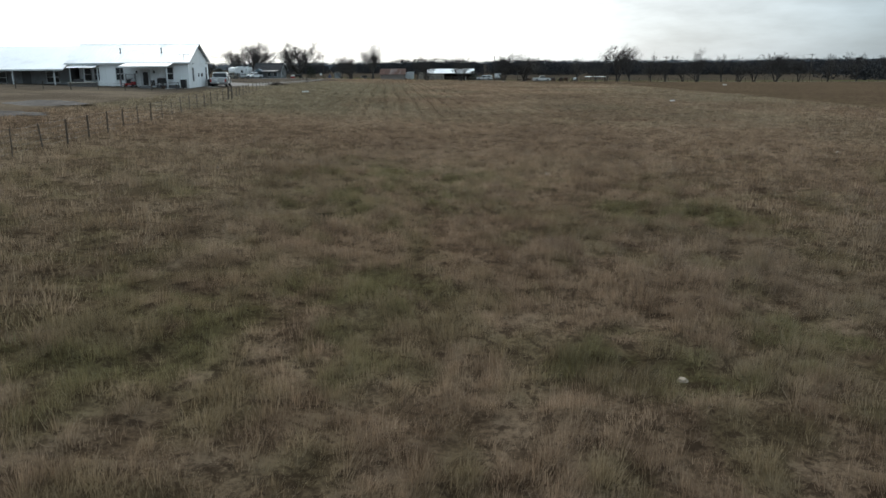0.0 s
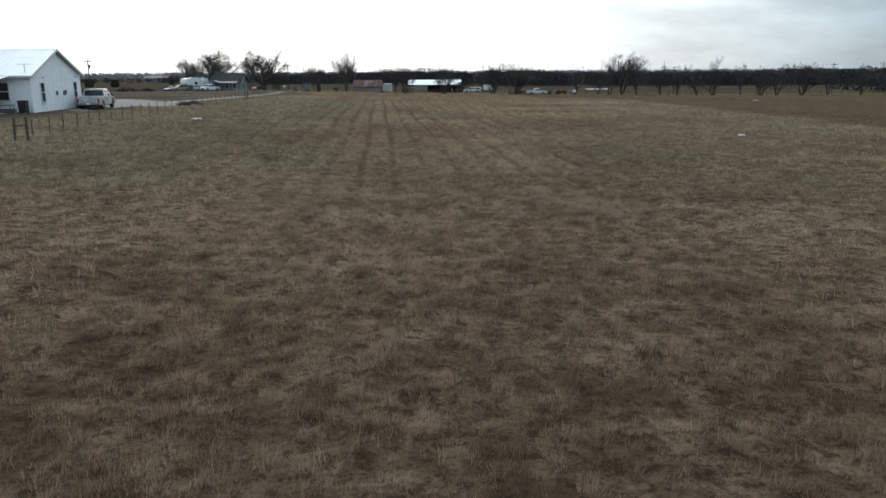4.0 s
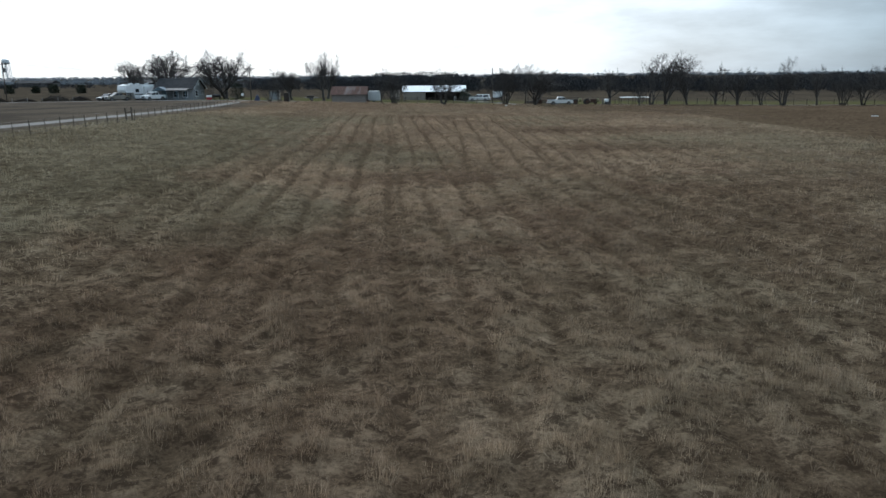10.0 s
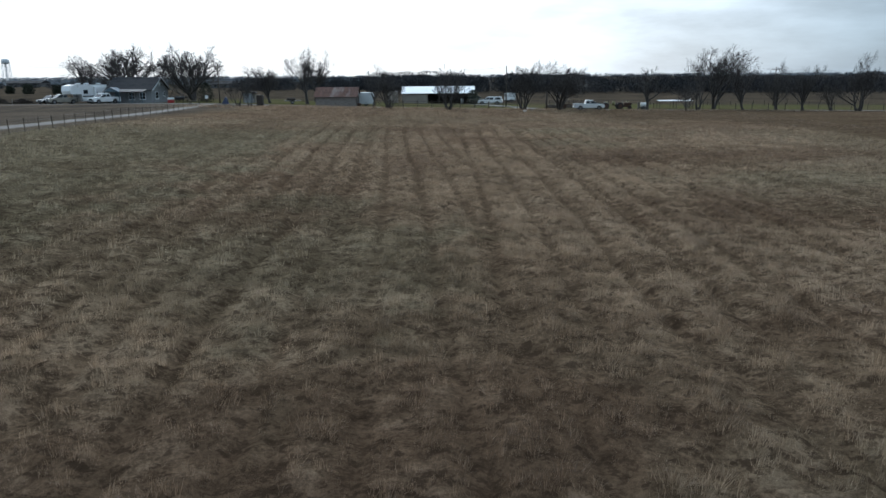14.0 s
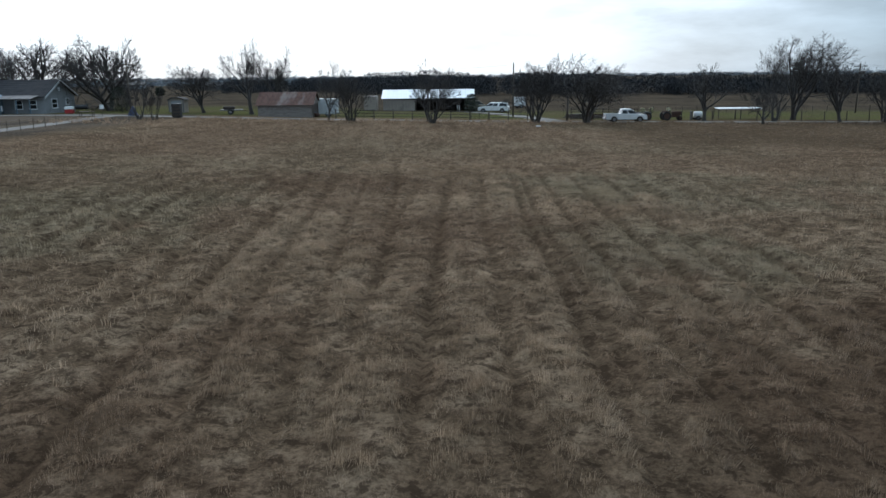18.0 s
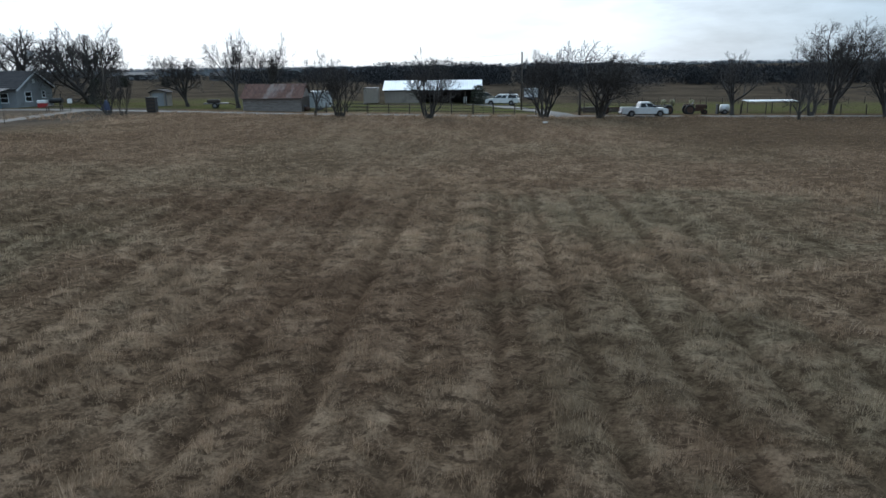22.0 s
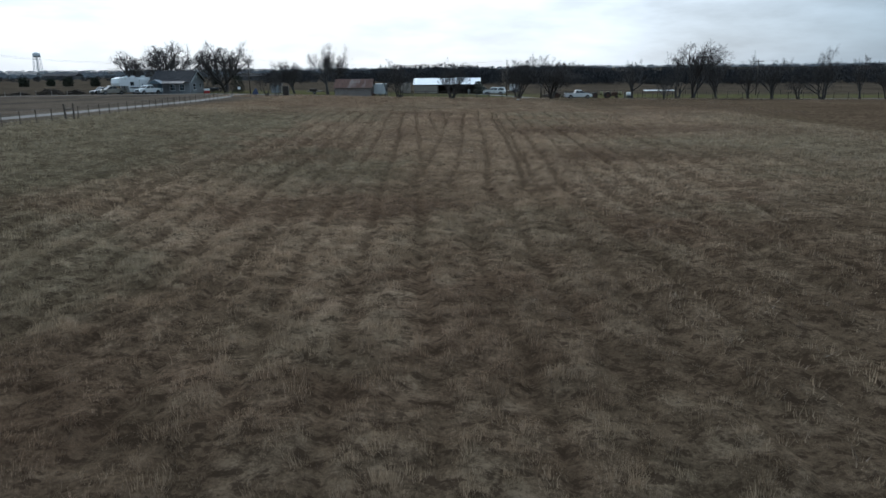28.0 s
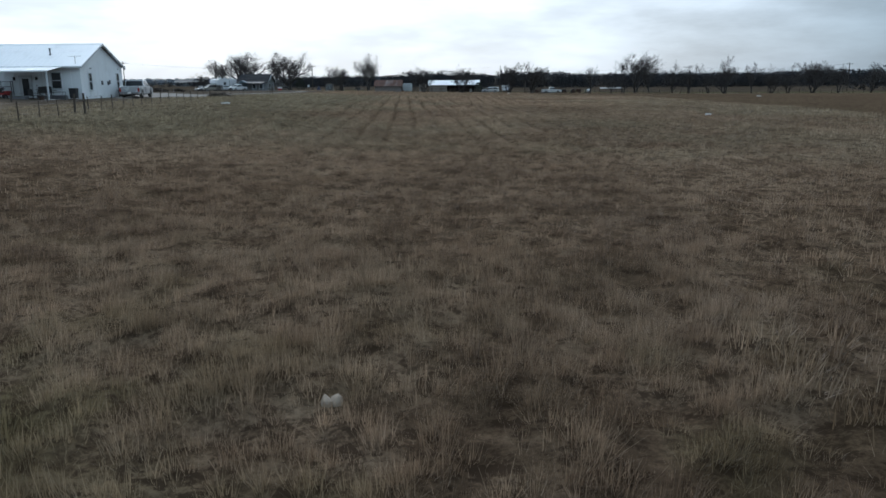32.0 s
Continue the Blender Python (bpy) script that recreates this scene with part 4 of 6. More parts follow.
def wheel_part(parent, x, y, z, r, w, axis="y", rim=0.6, name="wheel", rim_mat=None):
    d = Vector((0, w / 2, 0)) if axis == "y" else Vector((w / 2, 0, 0))
    c = Vector((x, y, z))
    hub = part(name, Shape().tube(c - d * 0.5, c + d * 0.5, r * 0.3, r * 0.3, 10), M_BLACK, parent)
    ty = Shape()
    n = 18
    u = Vector((1, 0, 0)) if axis == "y" else Vector((0, 1, 0))
    prof = ((rim, -1), (0.93, -1), (1, -0.65), (1, 0.65), (0.93, 1), (rim, 1))
    vs = [c + (u * math.cos(6.2832 * q / n) + Vector((0, 0, 1)) * math.sin(6.2832 * q / n)) * r * pr + d * s for q in range(n) for pr, s in prof]
    k = len(prof)
    ty.add(vs, [(q * k + j, q * k + (j + 1) % k, ((q + 1) % n) * k + (j + 1) % k, ((q + 1) % n) * k + j) for q in range(n) for j in range(k)])
    part("tyre", ty, M_TYRE, hub, smooth=True)
    part("rim", Shape().tube(c - d * 0.8, c + d * 0.8, r * (rim + 0.01), r * (rim + 0.01), 16), rim_mat or M_RIM, hub)
    return hub


# ---- the white metal house ----
HX, HY, HZ = -30.3, 92.0, 1.80
house = thing("white_house", "white metal-sided farmhouse with a gable end and porch", "house", HX, HY, 5.0, HZ)
L, W, EH, AH = 13.6, 10.9, 2.92, 5.02
S = Shape()
S.ribbed((0, 0, -0.3), (0, W, 0), (0, 0, EH + 0.3), 12, 0.02, 0.05)
S.add([(0.0, 0, EH), (0.0, W, EH), (0.0, W / 2, AH - 0.08)], [(0, 1, 2)])
part("gable_wall", S, M_WHITE, house)
part("front_wall", Shape().ribbed((-10.2, 0, -0.3), (10.2, 0, 0), (0, 0, EH + 0.3), 12, 0.02, 0.05), M_WHITE, house)
part("back_wall", Shape().box(-L, 0, W - 0.15, W, -0.3, EH), M_WHITE, house)
part("core_wall", Shape().box(-10.1, -0.06, 0.06, W - 0.2, -0.3, EH - 0.02), M_WHITE, house)
S = Shape().box(-L, -10.15, 3.0, 3.15, -0.3, EH).box(-10.25, -10.1, 0.03, 3.0, -0.3, EH)
S.add([(-L, 3.1, EH), (-L, W, EH), (-L, W / 2, AH - 0.1), (-L, 3.1, -0.3), (-L, W, -0.3)], [(0, 1, 2), (3, 4, 1, 0)])
part("porch_wall", S, M_WHITE, house)
roof = part("roof", Shape().ribbed((-L - 0.35, -0.35, EH + 0.02), (L + 0.65, 0, 0), (0, W / 2 + 0.35, AH - EH + 0.15), 30, 0.016, 0.03)
            .ribbed((0.3, W + 0.35, EH + 0.02), (-L - 0.65, 0, 0), (0, -W / 2 - 0.35, AH - EH + 0.15), 30, 0.016, 0.03), M_ROOFW, house, "white standing-seam metal roof")
part("ridge_cap", Shape().prism([(W / 2 - 0.3, AH + 0.06), (W / 2, AH + 0.21), (W / 2 + 0.3, AH + 0.06), (W / 2, AH + 0.17)], 0, -L - 0.36, 0.31), M_ROOFW, roof)
part("rake_trim", Shape().prism([(-0.37, EH - 0.12), (-0.37, EH + 0.06), (W / 2, AH + 0.2), (W / 2, AH + 0.02)], 0, 0.26, 0.32)
     .prism([(W + 0.37, EH - 0.12), (W + 0.37, EH + 0.06), (W / 2, AH + 0.2), (W / 2, AH + 0.02)], 0, 0.26, 0.32), M_TRIM, roof)
part("eave_trim", Shape().box(-L - 0.36, 0.3, -0.40, -0.35, EH - 0.12, EH + 0.05), M_TRIM, roof)
for vx, vy in ((-3.6, 2.6), (-8.4, 2.6)):
    z0 = EH + (vy + 0.35) / (W / 2 + 0.35) * (AH - EH + 0.15)
    part("vent_pipe", Shape().tube((vx, vy, z0 - 0.1), (vx, vy, z0 + 0.55), 0.06, 0.06, 10).tube((vx, vy, z0 + 0.5), (vx, vy, z0 + 0.62), 0.10, 0.10, 10).tube((vx, vy, z0 - 0.05), (vx, vy, z0 + 0.12), 0.16, 0.08, 10), M_DARKTRIM, roof)
part("television_aerial", Shape().tube((-0.5, 0.4, EH), (-0.5, 0.4, EH + 1.0), 0.02, 0.02, 6).tube((-1.1, 0.4, EH + 0.95), (0.1, 0.4, EH + 0.95), 0.012, 0.012, 5)
     .tube((-0.9, 0.1, EH + 0.95), (-0.9, 0.7, EH + 0.95), 0.01, 0.01, 5).tube((-0.1, 0.1, EH + 0.95), (-0.1, 0.7, EH + 0.95), 0.01, 0.01, 5), M_WIRE, roof)
part("porch_roof", Shape().ribbed((-7.0, -3.3, 2.55), (5.5, 0, 0), (0, 3.35, 0.42), 8, 0.03, 0.05).box(-7.0, -1.5, -3.34, -3.3, 2.44, 2.58), M_ROOFW, house, "white lean-to porch roof")
for px in (-6.85, -1.7):
    part("porch_post", Shape().box(px - 0.07, px + 0.07, -3.22, -3.08, -0.2, 2.52, 0.015), M_TRIM if px > -5 else M_DARKTRIM, house)
part("porch_slab", Shape().box(-7.2, -1.3, -3.5, 0, -0.25, 0.06, 0.02), M_CONC, house)
for px, py in ((-13.5, -0.1), (-11.9, -0.2), (-10.4, -0.1)):
    part("porch_post", Shape().box(px - 0.07, px + 0.07, py - 0.07, py + 0.07, -0.2, EH, 0.015), M_TRIM, house)
part("side_awning", Shape().ribbed((-13.4, -1.6, 2.45), (3.2, 0, 0), (0, 1.7, 0.3), 5, 0.03, 0.05), M_ROOFW, house)
for wx in (-2.2, -7.9):
    window(house, wx, -0.02, 0.95, 0.95, 1.5)
for wy in (2.1, 9.4):
    window(house, 0.03, wy, 0.75, 0.8, 1.65, "x", sign=1)
window(house, -11.3, 2.98, 0.9, 1.1, 1.5)
window(house, -12.7, 2.98, 0.9, 1.1, 1.5)
door = part("door", Shape().box(-5.45, -4.5, -0.06, -0.02, 0.05, 2.08, 0.01), M_TRIM, house, "white front door with a tall dark pane")
part("pane", Shape().box(-5.27, -4.68, -0.075, -0.06, 0.35, 1.9), M_PANE, door)
part("door_frame", Shape().box(-5.55, -5.45, -0.09, -0.02, 0.05, 2.18).box(-4.5, -4.4, -0.09, -0.02, 0.05, 2.18).box(-5.55, -4.4, -0.09, -0.02, 2.08, 2.18), M_TRIM, door)
part("door_knob", Shape().tube((-4.6, -0.06, 1.0), (-4.6, -0.13, 1.0), 0.03, 0.03, 8), M_RIM, door)
for wx in (-5.95, -3.95):
    part("wall_lantern", Shape().box(wx - 0.08, wx + 0.08, -0.2, -0.02, 1.75, 2.05, 0.02), M_BLACK, house)
for wy in (2.4, 9.7):
    part("flood_lamp", Shape().box(0.0, 0.14, wy - 0.12, wy + 0.12, 2.75, 2.87, 0.02), M_TRIM, house)
for wy, wz in ((5.0, 1.25), (6.6, 1.2), (7.0, 1.3)):
    part("meter_box", Shape().box(0.0, 0.12, wy - 0.12, wy + 0.12, wz, wz + 0.38, 0.015), M_DARKTRIM, house)

wing = thing("ranch_wing", "long low white-roofed ranch building with a deep porch", "house", HX - 13.7, HY - 2.0, 5.0, HZ)
WL = 34
part("wall", Shape().box(-WL, -0.4, 2.6, 2.8, -0.3, 2.5).box(-WL, -0.4, 12.6, 12.8, -0.3, 2.5).box(-WL, -WL + 0.2, 2.6, 12.8, -0.3, 2.5).box(-0.6, -0.4, 2.6, 12.8, -0.3, 2.5), M_GREYSIDE, wing, "grey shaded porch wall")
wroof = part("roof", Shape().ribbed((-WL - 0.4, -0.4, 2.28), (WL + 0.4, 0, 0), (0, 7.9, 2.75), 70, 0.016, 0.03)
             .ribbed((0, 15.4, 2.28), (-WL - 0.4, 0, 0), (0, -7.9, 2.75), 70, 0.016, 0.03), M_ROOFW, wing, "white metal roof")
part("eave_trim", Shape().box(-WL - 0.4, 0, -0.45, -0.40, 2.14, 2.32), M_TRIM, wroof)
for q in range(8):
    px = -1.2 - q * 4.6
    part("porch_post", Shape().box(px - 0.08, px + 0.08, -0.1, 0.06, -0.3, 2.3, 0.015), M_TRIM, wing)
for q in range(11):
    px = -2.4 - q * 3.0
    if q % 3 != 1:
        window(wing, px, 2.58, 0.7, 1.5, 1.35)
    else:
        d = part("door", Shape().box(px - 0.48, px + 0.48, 2.52, 2.6, 0.0, 2.05, 0.01), M_DARKTRIM, wing)
        part("door_knob", Shape().tube((px + 0.36, 2.52, 1.0), (px + 0.36, 2.45, 1.0), 0.03, 0.03, 8), M_RIM, d)
part("porch_slab", Shape().box(-WL, 0, -0.4, 2.6, -0.3, 0.05), M_CONC, wing)


def house_point(lx, ly):
    a = radians(5.0)
    return HX + lx * math.cos(a) - ly * math.sin(a), HY + lx * math.sin(a) + ly * math.cos(a)


def yard(name, label, cat, lx, ly, turn=0.0, z=HZ - 0.02, group=""):
    x, y = house_point(lx, ly)
    return thing(name, label, cat, x, y, 5.0 + turn, z, group)


def garden_chair(lx, ly, turn, mat, label):
    t = yard("patio_chair", label, "chair", lx, ly, turn, group="chairs round the white house")
    for sx in (-0.26, 0.26):
        for sy in (-0.24, 0.24):
            part("leg", Shape().tube((sx, sy, 0), (sx, sy, 0.42), 0.022, 0.022, 6), mat, t)
        part("armrest", Shape().box(sx - 0.03, sx + 0.03, -0.26, 0.26, 0.62, 0.66, 0.01), mat, t)
    part("seat", Shape().box(-0.29, 0.29, -0.27, 0.27, 0.40, 0.45, 0.015), mat, t)
    b = Shape()
    for q in range(5):
        b.box(-0.27 + q * 0.115, -0.19 + q * 0.115, 0.24, 0.28, 0.44, 1.0)
    part("backrest", b, mat, t)


def grill(lx, ly, label):
    t = yard("barbecue_grill", label, "grill", lx, ly, 10)
    S = Shape()
    n = 10
    prof = [(0.34 * math.cos(3.1416 * q / n), 0.9 + 0.3 * math.sin(3.1416 * q / n)) for q in range(n + 1)]
    part("lid", S.prism(prof, 0, -0.5, 0.5), M_BLACK, t)
    part("firebox", Shape().box(-0.5, 0.5, -0.34, 0.34, 0.62, 0.9, 0.04), M_BLACK, t)
    for sx in (-0.45, 0.45):
        for sy in (-0.28, 0.28):
            part("leg", Shape().tube((sx, sy, 0), (sx, sy, 0.64), 0.025, 0.025, 6), M_BLACK, t)
    part("side_shelf", Shape().box(0.5, 0.95, -0.28, 0.28, 0.82, 0.86, 0.01), M_BLACK, t)


garden_chair(-3.4, -2.4, 160, M_BLACK, "black metal patio chair under the porch roof")
garden_chair(-8.3, -0.9, 190, M_WHITE, "white slatted patio chair against the house wall")
garden_chair(-9.6, -1.1, 170, M_WHITE, "white slatted patio chair against the house wall")
garden_chair(-6.9, -2.3, 120, M_RED, "red patio chair under the porch roof")
grill(-2.9, -1.0, "black barbecue grill beside the porch")
grill(-12.2, -1.2, "black barbecue grill at the house corner")
t = yard("hot_tub", "round-edged grey covered hot tub beside the house", "hot tub", -10.9, -2.9)
part("tub", Shape().box(-1.6, 1.1, -0.9, 0.9, 0, 0.75, 0.12), M_FADED, t)
part("cover", Shape().box(-1.65, 1.15, -0.95, 0.95, 0.76, 0.88, 0.04), M_CARTAN, t)
part("step", Shape().box(1.12, 1.5, -0.4, 0.4, 0, 0.3, 0.03), M_DARKTRIM, t)
t = yard("red_garden_tractor", "small red garden tractor parked under the porch", "mower", -6.2, -1.9, 80)
part("hood", Shape().box(0.15, 0.85, -0.26, 0.26, 0.45, 0.85, 0.08), M_RED, t)
part("fender", Shape().box(-0.65, 0.05, -0.45, 0.45, 0.5, 0.68, 0.06), M_RED, t)
part("seat", Shape().box(-0.5, -0.1, -0.22, 0.22, 0.68, 0.78, 0.03).box(-0.55, -0.45, -0.22, 0.22, 0.75, 1.12, 0.03), M_BLACK, t)
part("steering_wheel", Shape().tube((0.1, 0, 0.8), (-0.02, 0, 1.02), 0.02, 0.02, 6).tube((-0.02, 0, 1.02), (-0.05, 0, 1.05), 0.18, 0.18, 12), M_BLACK, t)
for x, y, r in ((-0.4, -0.42, 0.28), (-0.4, 0.42, 0.28), (0.62, -0.36, 0.19), (0.62, 0.36, 0.19)):
    wheel_part(t, x, y, r, r, 0.2)
t = yard("air_conditioner", "dark outdoor air conditioner unit against the gable wall", "air conditioner", 0.75, 9.9)
part("cabinet", Shape().box(-0.45, 0.45, -0.45, 0.45, 0.05, 0.95, 0.03), M_DARKTRIM, t)
part("fan_grille", Shape().tube((0, 0, 0.95), (0, 0, 1.0), 0.38, 0.36, 16), M_BLACK, t)
part("pad", Shape().box(-0.55, 0.55, -0.55, 0.55, -0.1, 0.05, 0.01), M_CONC, t)
t = yard("air_conditioner", "dark outdoor air conditioner unit against the gable wall", "air conditioner", 0.75, 8.7)
part("cabinet", Shape().box(-0.4, 0.4, -0.4, 0.4, 0.05, 0.85, 0.03), M_BLACK, t)
part("pad", Shape().box(-0.5, 0.5, -0.5, 0.5, -0.1, 0.05, 0.01), M_CONC, t)
t = yard("trash_bin", "tall dark wheeled trash bin at the house corner", "bin", -0.5, -0.7)
part("body", Shape().prism([(-0.26, 0.08), (0.26, 0.08), (0.31, 0.95), (-0.31, 0.95)], 1, -0.3, 0.3), M_BLACK, t)
part("lid", Shape().box(-0.34, 0.34, -0.34, 0.34, 0.95, 1.02, 0.02), M_BLACK, t)
for sx in (-0.22, 0.22):
    part("wheel", Shape().tube((sx - 0.03, 0.28, 0.1), (sx + 0.03, 0.28, 0.1), 0.1, 0.1, 10), M_TYRE, t)
for lx, w in ((-4.0, 1.4), (-1.6, 1.7), (-2.9, 0.9)):
    t = yard("planter_box", "low dark planter box along the house front", "planter", lx, -1.6 if lx > -3 else -3.7, group="planters at the white house")
    part("box", Shape().box(-w / 2, w / 2, -0.22, 0.22, 0, 0.38, 0.02), M_DARKTRIM, t)
    part("soil", Shape().box(-w / 2 + 0.05, w / 2 - 0.05, -0.17, 0.17, 0.36, 0.40), M_BRUSH, t)
t = yard("patio_table", "small dark patio table in front of the window", "table", -1.3, -2.1)
part("tabletop", Shape().box(-0.6, 0.6, -0.35, 0.35, 0.68, 0.73, 0.015), M_DARKTRIM, t)
for sx in (-0.52, 0.52):
    for sy in (-0.28, 0.28):
        part("leg", Shape().tube((sx, sy, 0), (sx, sy, 0.68), 0.025, 0.025, 6), M_DARKTRIM, t)
t = yard("potted_shrub", "bare shrub in a pot beside the porch steps", "plant", -2.0, -3.9)
part("pot", Shape().tube((0, 0, 0), (0, 0, 0.35), 0.17, 0.24, 12), M_RUSTIRON, t)
part("twigs", tree_meshes(5, height=1.3, width=0.8, stems=3, trunk=0.03, clear=0.25, dense=0.2, fine=0.006)[1], None, t)
t = yard("garden_shelf", "cluttered dark plant stand against the porch wall", "shelf", -6.6, -0.4)
for q in range(4):
    part("shelf", Shape().box(-0.55, 0.55, -0.2, 0.2, 0.3 + q * 0.45, 0.34 + q * 0.45, 0.01), M_DARKTRIM, t)
for sx in (-0.53, 0.53):
    for sy in (-0.18, 0.18):
        part("upright", Shape().box(sx - 0.025, sx + 0.025, sy - 0.025, sy + 0.025, 0, 1.75), M_DARKTRIM, t)

# ---- wire fences ----
FENCE = ((-15.0, 4), (-16.0, 29), (-17.0, 43), (-18.1, 55), (-19.2, 68), (-21.0, 83), (-22.1, 98), (-23.4, 118), (-24.8, 140), (-26.2, 155), (-28.0, 172), (-29.4, 190), (-30.6, 203))


def wire_fence(name, label, line, step, height, wires, heavy=(), rng=None, post_mat=None, r=0.030):
    """Posts along a line with strands of wire between them."""
    rng = rng or random.Random(7)
    pts = [Vector(p) for p in line]
    t = thing(name, label, "fence", pts[0].x, pts[0].y)
    z0 = gz(pts[0].x, pts[0].y)
    spots, left = [], 0.0
    for a, b in zip(pts, pts[1:]):
        ln, d = (b - a).length, left
        while d < ln:
            spots.append(a.lerp(b, d / ln))
            d += step
        left = d - ln
    tops = []
    shapes = []
    for q in range(4):
        s = Shape().tube((0, 0, -0.3), (0, 0, height * 0.9), r, r * 0.9, 6).tube((0, 0, height * 0.9), (0, 0, height), r * 1.05, r * 0.8, 6)
        s.box(-0.012, 0.012, -r * 1.9, -r * 0.8, -0.1, height * 0.96)
        shapes.append(s.mesh("post", post_mat or M_POST))
    for q, p in enumerate(spots):
        big = any(abs(p.y - h) < step * 0.5 for h in heavy)
        z = gz(p.x, p.y) - z0
        me = shapes[q % 4]
        if big:
            me = Shape().tube((0, 0, -0.4), (0, 0, height * 1.22), 0.075, 0.07, 8).mesh("post", M_POLE)
        o = part("post", me, None, t, at=pose(p.x - pts[0].x, p.y - pts[0].y, z, rng.uniform(-3, 3), rng.uniform(-3, 3), rng.uniform(0, 360)))
        if big:
            o2 = part("brace", Shape().tube((0, 0, -0.4), (0, 0, height * 1.22), 0.075, 0.07, 8).tube((0, 0, height * 0.8), (0.05, -1.4, height * 0.8), 0.05, 0.05, 7), M_POLE, t,
                      at=pose(p.x - pts[0].x - 0.05, p.y - pts[0].y + 1.4, z))
        tops.append(Vector((p.x - pts[0].x, p.y - pts[0].y, z)))
    for w in range(wires):
        s = Shape()
        h = height * (0.16 + 0.80 * w / max(1, wires - 1))
        for a, b in zip(tops, tops[1:]):
            m = a.lerp(b, 0.5) + Vector((0, 0, h - 0.02 - rng.random() * 0.02))
            s.tube(a + Vector((0, 0, h)), m, 0.0045, 0.0045, 3, False).tube(m, b + Vector((0, 0, h)), 0.0045, 0.0045, 3, False)
        part("wire", s, M_WIRE, t)
    return t


wire_fence("wire_fence", "steel-post wire fence along the gravel drive", FENCE, 2.4, 1.05, 5, heavy=(67.6, 139.6), r=0.024)
wire_fence("pasture_fence", "wire fence on thin wooden posts along the road", [(41, 230.2), (80, 230.4), (112, 231.5), (150, 233)], 2.9, 1.2, 4, rng=random.Random(9), post_mat=M_POLE, r=0.05)
wire_fence("yard_fence", "short wooden posts of a low yard fence before the house", [(-56, 76), (-44, 77.5), (-34, 79.5), (-27.5, 84)], 2.6, 0.75, 2, rng=random.Random(10), post_mat=M_POLE, r=0.045)
wire_fence("back_fence", "far pasture fence of short posts", [(26, 262), (52, 264), (95, 268)], 2.6, 1.1, 3, rng=random.Random(11), post_mat=M_POLE, r=0.05)
wire_fence("paddock_fence", "short posts of a fence past the parked cars", [(-135, 240), (-100, 239), (-74, 239)], 3.4, 0.9, 2, rng=random.Random(12), post_mat=M_GREYWOOD, r=0.06)


